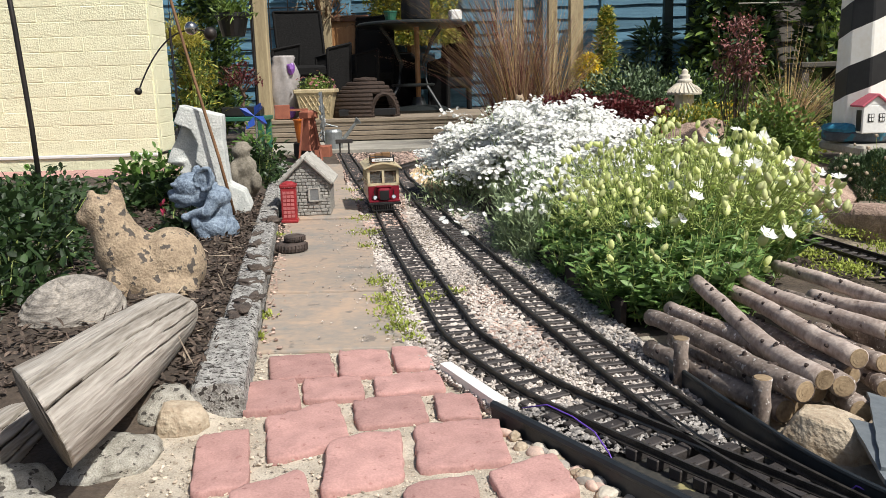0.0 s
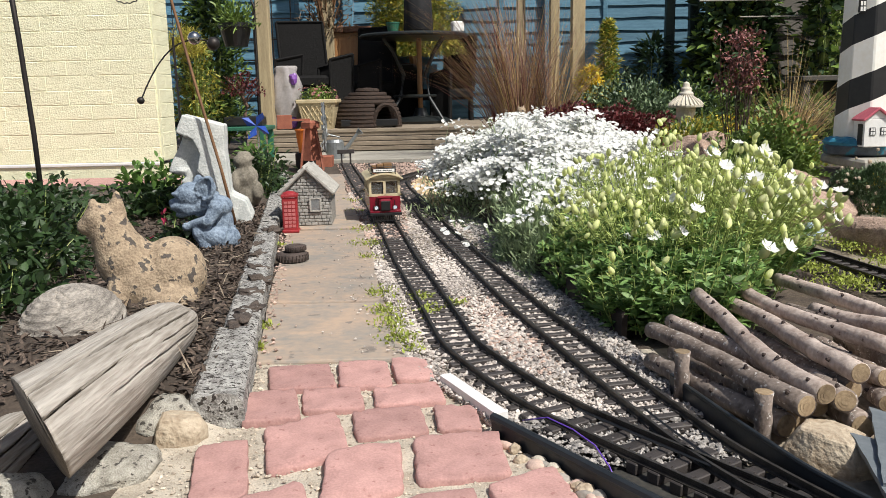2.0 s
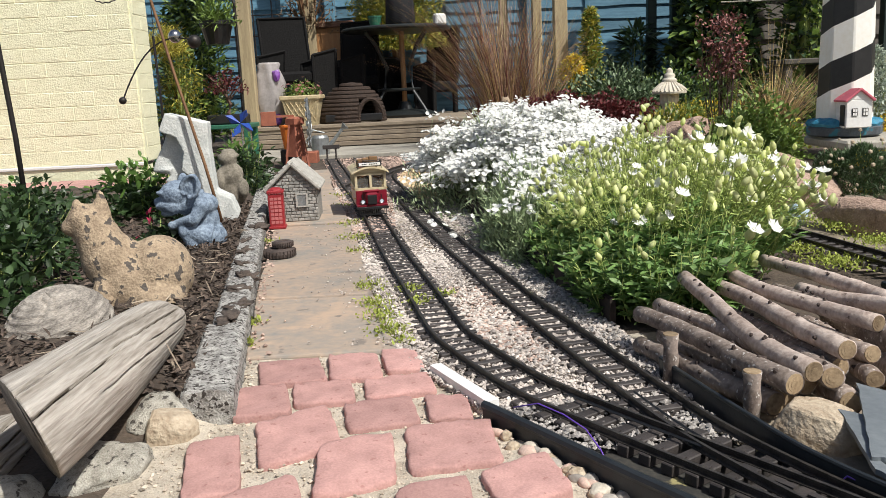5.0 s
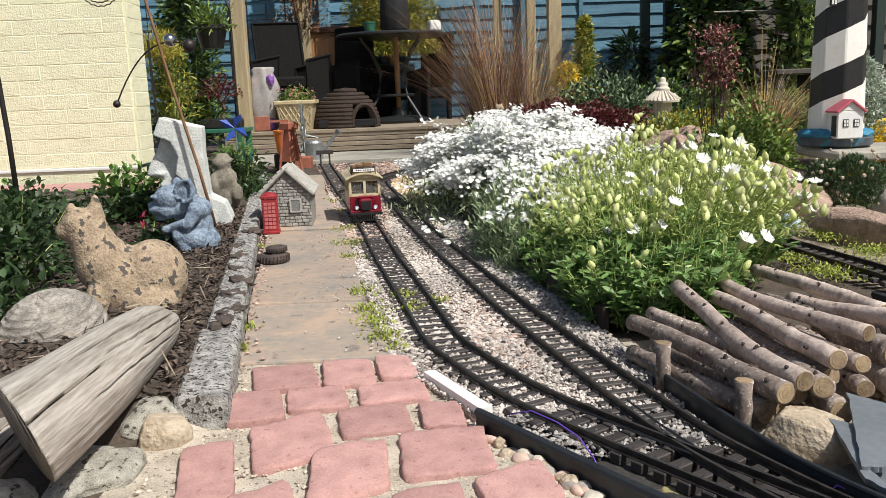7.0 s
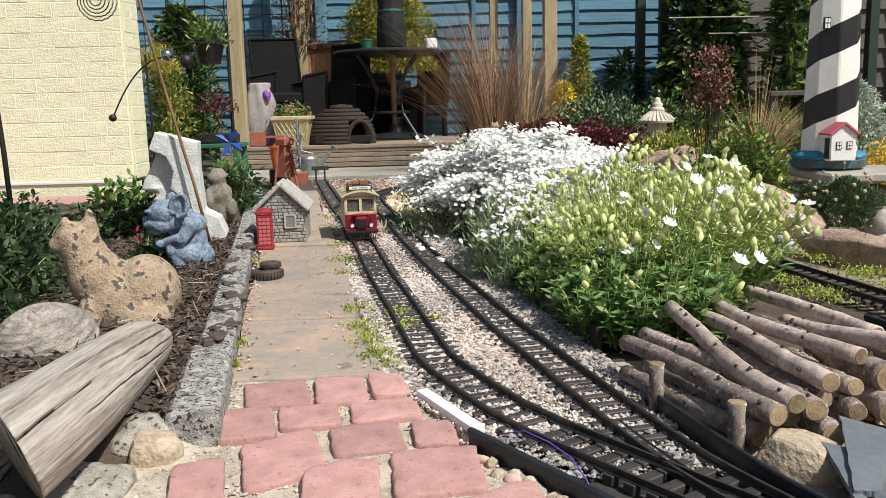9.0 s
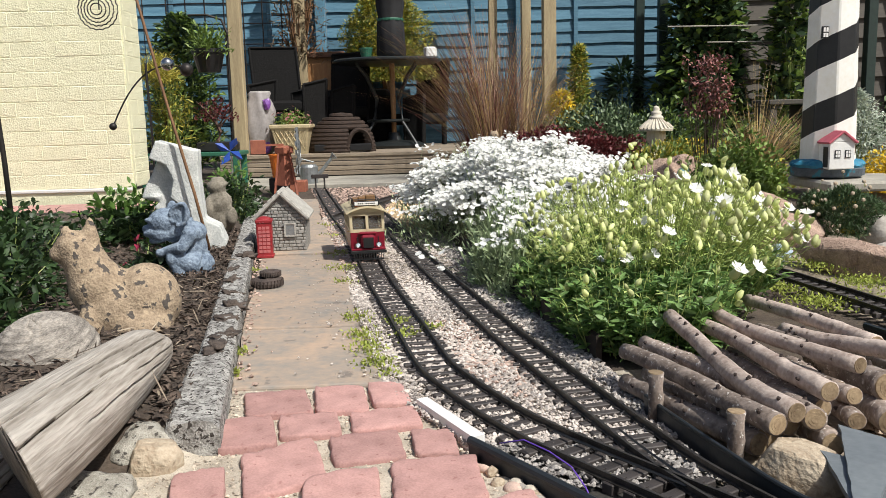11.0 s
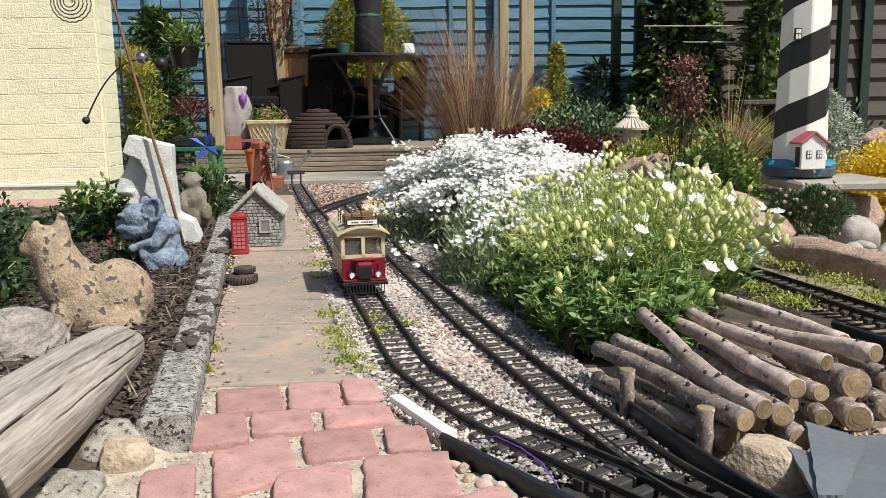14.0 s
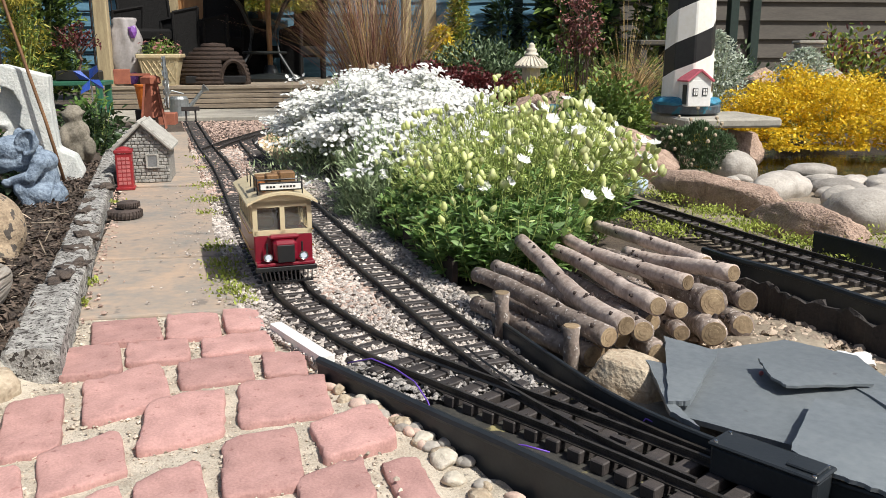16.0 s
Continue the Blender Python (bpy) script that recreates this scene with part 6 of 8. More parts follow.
def bladders(rng, tops, dirs, r, length):
    """Egg-shaped hollow calyces."""
    n = len(tops)
    d = dirs / (np.linalg.norm(dirs, axis=1)[:, None] + 1e-9)
    u = np.cross(d, rng.normal(0, 1, (n, 3)))
    u /= np.linalg.norm(u, axis=1)[:, None] + 1e-9
    w = np.cross(d, u)
    s = rng.uniform(0.7, 1.2, n)[:, None]
    V = []
    prof = ((0.25, 0.0), (0.85, 0.2), (1.0, 0.45), (0.85, 0.72), (0.45, 1.0))
    for pr, ph in prof:
        for k in range(7):
            a = 2 * math.pi * k / 7
            V.append(tops + s * (d * length * ph + (u * math.cos(a) + w * math.sin(a)) * r * pr))
    V = np.stack(V, 1)
    f = []
    for j in range(4):
        for k in range(7):
            f.append([j * 7 + k, j * 7 + (k + 1) % 7, (j + 1) * 7 + (k + 1) % 7, (j + 1) * 7 + k])
    f = np.array(f)
    return V.reshape(-1, 3), (f[None] + (np.arange(n) * 35)[:, None, None]).reshape(-1, 4)


def stalks(rng, bases, tops, r):
    """Thin three-sided stems, slightly bowed."""
    n = len(tops)
    mid = (bases + tops) / 2 + rng.normal(0, 0.012, (n, 3))
    V = []
    for p, rr in ((bases, r), (mid, r * 0.8), (tops, r * 0.55)):
        for k in range(3):
            a = 2 * math.pi * k / 3
            V.append(p + np.array([math.cos(a), math.sin(a), 0]) * rr)
    V = np.stack(V, 1)
    f = np.array([[j * 3 + k, j * 3 + (k + 1) % 3, (j + 1) * 3 + (k + 1) % 3, (j + 1) * 3 + k] for j in range(2) for k in range(3)])
    return V.reshape(-1, 3), (f[None] + (np.arange(n) * 9)[:, None, None]).reshape(-1, 4)


def snow_in_summer(c, r, seed, nf, nl, label, skirt=0.16):
    """Silvery leaves under flat heads of small white flowers."""
    rng = np.random.default_rng(seed)
    t = thing("white_flower_cushion", pose(*c), label, "flowering plant")
    p, d = dome_points(rng, nl, c, r, 0.5, 3.0, 0.0)
    p[:, 2] *= 0.9
    v, f = leaf_cloud(rng, p, d * 0.6 + np.array([0, 0, 0.6]), 0.032, 0.0048, droop=0.12, spread=0.7)
    leaf_part("leaves", t, [(v, f, 0)], [M_SILVER])
    h, d = dome_points(rng, nf, c, r, 0.9, 3.5, 0.05)
    k = h[:, 2] > r[2] * (skirt + 0.46 * rng.random(len(h)) ** 1.3 - 0.10 * h[:, 0] / r[0])
    h, d = h[k], d[k]
    h[:, 2] += rng.normal(0.002, 0.010, len(h)) + np.where(rng.random(len(h)) < 0.10, rng.uniform(0.01, 0.035, len(h)), 0)
    b = h * np.array([0.9, 0.9, 0.5])
    v, f = stalks(rng, b, h, 0.0011)
    leaf_part("flower_stalks", t, [(v, f, 0)], [M_SILVER])
    per = 10
    p = np.repeat(h, per, 0) + rng.normal(0, 1, (len(h) * per, 3)) * np.array([0.015, 0.015, 0.006])
    nr = np.repeat(d, per, 0) * 0.5 + np.array([0.1, -0.4, 0.85]) + rng.normal(0, 0.5, p.shape)
    v, f = flowers5(rng, p, nr, 0.0074, 0.2)
    leaf_part("flowers", t, [(v, f, 0)], [M_PETAL], "white five-petalled flowers")
    return t


snow_in_summer((0.345, 2.90, 0.0), (0.465, 0.64, 0.33), 31, 5600, 11000, "dense white snow-in-summer cushion in full flower")
snow_in_summer((0.29, 2.25, 0.0), (0.17, 0.46, 0.225), 32, 1000, 7600, "white snow-in-summer spilling over the bed edge", 0.42)
snow_in_summer((0.225, 2.02, 0.0), (0.115, 0.30, 0.165), 35, 150, 4200, "grey-green leafy snow-in-summer at the bed board", 0.55)

rng = np.random.default_rng(33)
t = thing("trailing_flower", pose(0, 0, 0), "white flowers trailing over the track", "flowering plant")
p = np.stack([rng.uniform(-0.03, 0.12, 10), rng.uniform(2.05, 2.45, 10), rng.uniform(0.02, 0.07, 10)], 1)
v, f = flowers5(rng, p, rng.normal(0, 0.4, p.shape) + np.array([0, -0.4, 0.8]), 0.010)
leaf_part("flowers", t, [(v, f, 0)], [M_PETAL])
v, f = stalks(rng, p + np.array([0.16, 0.05, -0.01]), p, 0.0012)
leaf_part("flower_stalks", t, [(v, f, 0)], [M_SILVER])


def bowed(rng, bases, mids, tops, r):
    """Thin three-sided stems through a middle place."""
    V = []
    for p, rr in ((bases, r), (mids, r * 0.85), (tops, r * 0.6)):
        for k in range(3):
            a = 2 * math.pi * k / 3
            V.append(p + np.array([math.cos(a), math.sin(a), 0]) * rr)
    V = np.stack(V, 1)
    f = np.array([[j * 3 + k, j * 3 + (k + 1) % 3, (j + 1) * 3 + (k + 1) % 3, (j + 1) * 3 + k] for j in range(2) for k in range(3)])
    return V.reshape(-1, 3), (f[None] + (np.arange(len(tops)) * 9)[:, None, None]).reshape(-1, 4)


def campion(c, r, flare, seed, n_stem, bud_share, n_open, label, pairs=9):
    """Stems fanning out of a narrow foot, leaves in pairs, bladder buds and white flowers at their tips."""
    rng = np.random.default_rng(seed)
    t = thing("white_campion", pose(*c), label, "flowering plant")
    a, rho = rng.uniform(0, 2 * math.pi, n_stem), np.sqrt(rng.uniform(0, 1, n_stem))
    lump = np.array([noise.noise(Vector((math.cos(u) * q * 2.2 + c[0] * 5, math.sin(u) * q * 2.2, c[1]))) for u, q in zip(a, rho)])
    reach = rho * (1 + 0.14 * lump)
    top = np.stack([np.cos(a) * reach * r[0], np.sin(a) * reach * r[1], r[2] * (0.60 + 0.40 * np.sqrt(1 - rho ** 2 * 0.98)) * (1 + 0.16 * lump) * rng.uniform(0.66, 1.06, n_stem)], 1)
    top[:, 2] *= 1 - 0.24 * np.clip(-top[:, 0] / r[0], 0, 1)          # lower towards the white cushion
    tall = rng.random(n_stem) < 0.06
    top[tall, 2] *= 1.13
    base = top * np.array([flare, flare, 0.0])
    mid = base + (top - base) * np.array([0.36, 0.36, 0.56]) + rng.normal(0, 0.007, (n_stem, 3))
    v, f = bowed(rng, base, mid, top, 0.0014)
    leaf_part("stems", t, [(v, f, 0)], [M_STEM])
    s = np.repeat(rng.uniform(0.0, 1.0, (n_stem, pairs)) ** 1.15 * 0.86 + 0.06, 2, 1).ravel()[:, None]
    A, B, C = (np.repeat(q, pairs * 2, 0) for q in (base, mid, top))
    at = A * (1 - s) ** 2 + B * 2 * s * (1 - s) + C * s ** 2
    out = rng.normal(0, 1, (n_stem * pairs, 3)) * np.array([1, 1, 0.2])
    out = np.stack([out, -out], 1).reshape(-1, 3)
    out /= np.linalg.norm(out, axis=1)[:, None] + 1e-9
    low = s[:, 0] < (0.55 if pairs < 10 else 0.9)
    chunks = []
    # broad darker leaves low on the stems, narrow paler ones above
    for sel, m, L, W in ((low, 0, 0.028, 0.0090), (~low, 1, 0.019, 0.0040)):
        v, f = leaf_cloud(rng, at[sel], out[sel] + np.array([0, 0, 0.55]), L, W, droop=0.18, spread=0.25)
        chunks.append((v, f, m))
    leaf_part("leaves", t, chunks, [M_SILENE, M_SILENETOP])
    has = np.nonzero((rng.random(n_stem) < bud_share) & (top[:, 2] > r[2] * 0.52))[0]
    if len(has):
        q = np.concatenate([top[has], top[has[::2]] + rng.normal(0, 0.009, (len(has[::2]), 3)) - np.array([0, 0, 0.014])])
        dd = rng.normal(0, 0.38, q.shape) + np.array([0.0, -0.1, 0.75])
        v, f = bladders(rng, q, dd, 0.0056, 0.0185)
        leaf_part("buds", t, [(v, f, 0)], [M_CALYX], "pale lime bladder-like buds")
    cand = np.nonzero((top[:, 2] > r[2] * 0.5) & (top[:, 0] > -0.45 * r[0]))[0]
    w = 0.25 + (top[cand, 0] / r[0] + 0.45)
    pick = rng.choice(cand, min(n_open, len(cand)), False, w / w.sum())
    q = top[pick] + rng.normal(0, 0.008, (len(pick), 3)) + np.array([0, 0, 0.006])
    nr = q / np.array(r) * 0.5 + rng.normal(0, 0.38, q.shape) + np.array([0.15, -0.55, 0.65])
    v, f = flowers5(rng, q, nr, 0.0142, 0.34)
    v2, f2 = bladders(rng, q - nr / np.linalg.norm(nr, axis=1)[:, None] * 0.022, nr, 0.0075, 0.021)
    leaf_part("open_flowers", t, [(v, f, 0), (v2, f2, 1)], [M_PETAL, M_CALYX], "open white flowers")
    return t


M_SILENETOP = mat("upper_campion_leaf", (0.50, 0.57, 0.19), (0.34, 0.43, 0.13), 0.5, 40, bump=0.15, island=0.3, transl=0.3)
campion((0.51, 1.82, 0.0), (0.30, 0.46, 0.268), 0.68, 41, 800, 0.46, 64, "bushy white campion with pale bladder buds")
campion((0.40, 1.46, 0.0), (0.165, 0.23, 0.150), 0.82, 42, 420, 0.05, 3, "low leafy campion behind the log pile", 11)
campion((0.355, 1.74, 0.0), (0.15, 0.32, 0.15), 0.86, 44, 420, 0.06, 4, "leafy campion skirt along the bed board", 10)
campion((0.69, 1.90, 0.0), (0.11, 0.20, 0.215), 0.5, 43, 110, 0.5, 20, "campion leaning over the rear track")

# weeds and moss
def tuft(x, y, s, n, seed, material=None, name="moss_tuft", label="bright green moss tuft beside the track", z=0.0):
    rng = np.random.default_rng(seed)
    p = np.stack([rng.normal(0, s, n), rng.normal(0, s * 1.3, n), rng.uniform(-0.004, 0.006, n)], 1)
    v, f = leaf_cloud(rng, p, rng.normal(0, 0.5, (n, 3)) + np.array([0, 0, 0.8]), 0.009, 0.004, droop=0.1, spread=0.4)
    ob = as_mesh(name, [(v, f, 0)], [material or M_MOSS])
    ob.matrix_basis = pose(x, y, z)
    tagged(ob, label, "moss", "moss tufts", "stuff")


for i, (x, y, s, n) in enumerate(((-0.13, 1.66, 0.018, 150), (-0.108, 1.52, 0.016, 150), (-0.092, 1.43, 0.018, 170), (-0.075, 1.34, 0.016, 160), (-0.055, 1.28, 0.01, 70), (-0.21, 2.25, 0.02, 140), (-0.245, 2.5, 0.022, 120),
                                  (-0.045, 1.62, 0.014, 110), (-0.028, 1.52, 0.013, 90), (0.02, 1.56, 0.012, 70), (-0.30, 1.30, 0.006, 50), (-0.315, 1.43, 0.008, 60), (-0.44, 2.25, 0.01, 50), (-0.31, 2.9, 0.02, 90), (-0.36, 3.2, 0.02, 80), (-0.19, 2.05, 0.012, 80))):
    tuft(x, y, s, n, 50 + i)
for i, (x, y, s, n) in enumerate(((1.00, 2.02, 0.035, 500), (0.985, 1.80, 0.03, 500), (0.99, 1.62, 0.03, 500), (1.01, 1.45, 0.03, 400), (0.93, 2.15, 0.03, 300), (0.80, 1.62, 0.028, 500), (0.79, 1.76, 0.02, 250), (1.16, 1.75, 0.04, 400), (1.04, 1.33, 0.03, 300), (1.2, 1.45, 0.05, 350))):
    tuft(x, y, s, n, 80 + i, z=0.012, label="bright green moss beside the rear track")

# ---------------- rock garden, pond, lighthouse ----------------
water_mat = mat("pond_water", (0.03, 0.035, 0.02), (0.05, 0.045, 0.025), 0.06, 3, bump=0.12, dist=0.01, spec=0.6)
bm = BM()
prism(bm, [(1.36, 2.15), (2.9, 2.10), (3.0, 4.2), (1.7, 4.4), (1.42, 3.2)], -0.09, -0.045)
tagged(obj("pond_water", bm, water_mat), "dark still pond water", "water", kind="structure")

ROCKS = "pink sandstone rock beside the rear track"
rock(1.075, 1.96, 0.025, (0.062, 0.21, 0.062), 18, M_ROCK, ROCKS, 1.2, 0.35, sub=4)
rock(1.105, 1.56, 0.016, (0.055, 0.16, 0.048), 20, M_ROCK, "flat tan sandstone rock beside the rear track", 2.7, 0.35, sub=4)
rock(1.10, 2.45, 0.03, (0.17, 0.13, 0.065), 30, M_ROCK, "pink sandstone rock at the pond", 3.9, 0.35, sub=4)
rock(1.00, 2.62, 0.03, (0.12, 0.10, 0.07), -20, M_ROCK, "pink sandstone rock behind the flowers", 4.4, 0.4, sub=4)
rock(1.05, 3.55, 0.10, (0.13, 0.10, 0.10), 15, M_ROCK, "brown rock in the rock garden", 5.4, 0.4, sub=4)
rock(1.22, 3.9, 0.12, (0.11, 0.1, 0.09), 60, M_ROCK, "pinkish rock behind the shrub", 6.1, 0.4, sub=4)
rock(2.80, 4.1, 0.16, (0.22, 0.18, 0.16), 15, M_ROCK, "large pinkish rock behind the golden shrub", 7.4, 0.35, sub=4)
rock(2.35, 4.0, 0.16, (0.16, 0.14, 0.14), 75, M_ROCK, "pinkish rock between silver plants", 8.4, 0.35, sub=4)
rock(1.20, 2.86, 0.06, (0.09, 0.09, 0.06), 0, M_ROCK, "rock under the stone slab", 9.1, 0.35, sub=3)
rock(1.66, 2.95, 0.02, (0.11, 0.12, 0.09), 0, M_ROCK, "dark rock under the stone slab", 9.8, 0.35, sub=3)
rock(1.12, 2.70, 0.06, (0.10, 0.05, 0.025), 12, M_ROCKTAN, "flat grey stone at the pond edge", 10.3, 0.25, sub=3)
rock(1.05, 2.82, 0.09, (0.09, 0.06, 0.02), -8, M_ROCKTAN, "flat pale stone at the pond edge", 10.9, 0.25, sub=3)
rock(0.93, 2.10, 0.03, (0.03, 0.035, 0.028), 12, mat("blue_white_glass", (0.62, 0.72, 0.80), (0.35, 0.48, 0.62), 0.35, 24, bump=0.3), "pale blue glassy stone among the rocks", 11.5, 0.3, "stone", "glassy_stone", 3)
rock(1.06, 3.30, 0.16, (0.025, 0.025, 0.02), 12, mat("teal_stone", (0.25, 0.45, 0.45), (0.15, 0.3, 0.32), 0.5, 24, bump=0.3), "small teal stone in the rock garden", 12.5, 0.3, "stone", "teal_stone", 3)
PEB = ((1.375, 2.40, 0.02, 0.085, 0.075, 0.07), (1.345, 2.09, 0.008, 0.13, 0.075, 0.055), (1.30, 1.66, 0.02, 0.115, 0.11, 0.07), (1.45, 2.22, 0.0, 0.07, 0.05, 0.03), (1.40, 1.90, 0.008, 0.05, 0.06, 0.045),
       (1.53, 2.10, 0.0, 0.10, 0.06, 0.035), (1.62, 2.28, -0.01, 0.10, 0.05, 0.03), (1.78, 2.62, -0.025, 0.115, 0.06, 0.035), (1.70, 2.13, 0.0, 0.08, 0.06, 0.04), (1.52, 1.90, 0.005, 0.08, 0.07, 0.04), (1.62, 1.85, 0.005, 0.09, 0.08, 0.045), (1.50, 1.72, 0.005, 0.07, 0.07, 0.04))
for i, (x, y, z, a, b, c) in enumerate(PEB):
    rock(x, y, z, (a * 0.84, b * 0.84, c * 0.9), 25 * i, M_PEBBLE, "smooth grey rounded cobble at the pond edge", 30 + i * 0.7, 0.12, "cobble", "cobble", 4, "pond cobbles")
for i in range(26):
    rnd = random.Random(i)
    rock(rnd.uniform(1.2, 1.9), rnd.uniform(1.75, 2.35), 0.0, (rnd.uniform(0.02, 0.05), rnd.uniform(0.02, 0.045), rnd.uniform(0.015, 0.03)), rnd.uniform(0, 180), M_PEBBLE, "smooth grey rounded cobble at the pond edge", 60 + i, 0.12, "cobble", "cobble", 3, "pond cobbles")

bm = BM()
box(bm, (1.562, 2.925, 0.134), (0.355, 0.36, 0.034), pose(0, 0, 0, 0, 0, -3), bevel=0.008)
tagged(obj("stone_slab", bm, M_CONC), "grey stone slab bridging the pond edge", "slab")

lh = thing("model_lighthouse", pose(1.478, 2.98, 0.155), "white model lighthouse with black spiral bands on a blue base", "model lighthouse")
bm = BM()
lathe(bm, [(0.112, 0.0), (0.124, 0.006), (0.126, 0.030), (0.118, 0.038)], 40)
for v in bm.verts:
    k = 1 + 0.05 * noise.noise(v.co * 18)
    v.co.x *= k
    v.co.y *= k
part("base", bm, mat("painted_grey_base", (0.10, 0.12, 0.14), (0.05, 0.06, 0.07), 0.7, 30, spots=(0.03, 0.16, 0.22), spot_scale=30, spot_amt=0.42), lh, "rough grey painted base")
bm = BM()
lathe(bm, [(0.121, 0.034), (0.125, 0.044), (0.116, 0.056), (0.100, 0.060)], 60)
for v in bm.verts:
    v.co.z += 0.007 * noise.noise(v.co * 60)
    v.co.x *= 1 + 0.06 * noise.noise(v.co * 45)
    v.co.y *= 1 + 0.06 * noise.noise(v.co * 45)
part("painted_sea", bm, mat("blue_sea_paint", (0.04, 0.24, 0.36), (0.02, 0.15, 0.25), 0.6, 70, bump=0.6), lh, "blue painted sea")
bm = BM()
seg, z0, z1, pitch, turn = 72, 0.05, 0.86, 0.215, 24      # rows of faces run along the spiral
step = pitch / turn
def tower_ring(a, zz):
    zz = min(max(zz, z0), z1)
    r = (0.096 - 0.024 * (zz - z0)) * math.cos(math.pi / 8) / math.cos((a + 0.22) % (math.pi / 4) - math.pi / 8)
    return bm.verts.new((r * math.cos(a), r * math.sin(a), zz))
rows = int((z1 - z0) / step) + turn + 2
cols = [[tower_ring(2 * math.pi * k / seg, z0 - pitch + (j + turn * k / seg) * step) for j in range(rows)] for k in range(seg + 1)]
for k in range(seg):
    for j in range(rows - 1):
        zs = [cols[k][j].co.z, cols[k][j + 1].co.z, cols[k + 1][j].co.z, cols[k + 1][j + 1].co.z]
        if max(zs) - min(zs) < 1e-6:
            continue
        f = bm.faces.new((cols[k][j], cols[k + 1][j], cols[k + 1][j + 1], cols[k][j + 1]))
        f.material_index = 1 if (j + 2) % turn < 11 and min(zs) > 0.072 else 0
bmesh.ops.remove_doubles(bm, verts=bm.verts, dist=1e-5)
lathe(bm, [(0.0705, z1 - 0.002), (0.070, z1)], 40)
part("tower", bm, [mat("lighthouse_white", (0.86, 0.85, 0.81), (0.79, 0.76, 0.68), 0.6, 9, bump=0.2), M_INK], lh, "white tower with black spiral")
bm = BM()
box(bm, (0.008, -0.105, 0.080), (0.090, 0.075, 0.095), bevel=0.003)
cot2 = part("keepers_house", bm, M_WHITE, lh, "small white house")
bm = BM()
for s in (-1, 1):
    box(bm, (0.008 + s * 0.025, -0.108, 0.142), (0.066, 0.088, 0.008), pose(0, 0, 0, 0, s * 38, 0), bevel=0.002)
prism_v = [bm.verts.new(p) for p in ((-0.036, -0.1415, 0.1275), (0.052, -0.1415, 0.1275), (0.008, -0.1415, 0.160))]
bm.faces.new(prism_v)
part("roof", bm, mat("pink_roof_paint", (0.56, 0.13, 0.17), (0.45, 0.09, 0.12), 0.6, 50), cot2, "pink roof")
bm = BM()
a = [bm.verts.new(p) for p in ((-0.035, -0.1425, 0.1275), (0.051, -0.1425, 0.1275), (0.008, -0.1425, 0.158))]
b = [bm.verts.new(p) for p in ((-0.035, -0.10, 0.1275), (0.051, -0.10, 0.1275), (0.008, -0.10, 0.158))]
bm.faces.new(a)
bm.faces.new(b[::-1])
for i in range(3):
    bm.faces.new((a[i], b[i], b[(i + 1) % 3], a[(i + 1) % 3]))
part("gable", bm, M_WHITE, cot2)
for x in (-0.008, 0.028):
    bm = BM()
    box(bm, (x, -0.1435, 0.085), (0.019, 0.003, 0.026))
    w = part("window", bm, M_INK, cot2, "black-framed window")
    for dx in (-0.0042, 0.0042):
        for dz in (-0.006, 0.006):
            b2 = BM()
            box(b2, (x + dx, -0.1455, 0.085 + dz), (0.0062, 0.001, 0.0095))
            part("pane", b2, M_WHITE, w)
bm = BM()
box(bm, (-0.038, -0.12, 0.075), (0.003, 0.03, 0.07))
part("door", bm, M_INK, cot2)
cot2.location.x = -0.028
bm = BM()
box(bm, (-0.060, -0.066, 0.498), (0.022, 0.010, 0.04))
w = part("tower_window", bm, M_INK, lh)
for dx in (-0.005, 0.005):
    for dz in (-0.009, 0.009):
        b2 = BM()
        box(b2, (-0.060 + dx, -0.0715, 0.498 + dz), (0.007, 0.002, 0.014))
        part("pane", b2, M_WHITE, w)

# thrift cushion
rng = np.random.default_rng(61)
th = thing("thrift_cushion", pose(1.265, 2.48, 0.03), "dark green thrift cushion with dried flower heads", "plant")
p, d = dome_points(rng, 11000, (1, 1, 1), (0.128, 0.122, 0.168), 0.86, 1.5, -0.3)
v, f = leaf_cloud(rng, p, d * 1.2, 0.017, 0.0026, droop=0.1, spread=0.75)
leaf_part("leaves", th, [(v, f, 0)], [M_THRIFT])
p, d = dome_points(rng, 46, (1, 1, 1), (0.145, 0.138, 0.188), 0.9, 2.0, -0.3)
bm = BM()
for q in p:
    ball(bm, tuple(q), rng.uniform(0.0045, 0.007), sub=1)
part("dried_heads", bm, M_DRYHEAD, th, kind="stuff")
v, f = stalks(rng, p * 0.6, p, 0.0008)
leaf_part("flower_stalks", th, [(v, f, 0)], [M_STEM])

# shrubs of the rock garden
bush("golden_shrub", (2.24, 3.20, 0.02), (0.66, 0.42, 0.30), 34000, 0.0150, [M_YELLOW], "bright golden-leaved shrub hanging over the pond", "shrub", 3, 0.75, 0.72, 0.2, lumps=5.0)
bush("golden_shrub", (2.85, 3.0, 0.02), (0.5, 0.4, 0.30), 20000, 0.0150, [M_YELLOW], "bright golden-leaved shrub beside the pond", "shrub", 4, 0.75, 0.72, 0.2, lumps=5.0)
M_ARTEMISIA = mat("silver_white_leaf", (0.56, 0.61, 0.52), (0.36, 0.41, 0.33), 0.7, 40, bump=0.1, island=0.35, transl=0.1)
bush("silver_plant", (2.00, 3.80, 0.05), (0.20, 0.2, 0.42), 5200, 0.026, [M_ARTEMISIA], "silvery grey leafy plant behind the lighthouse", "shrub", 5, 0.3, 0.3)
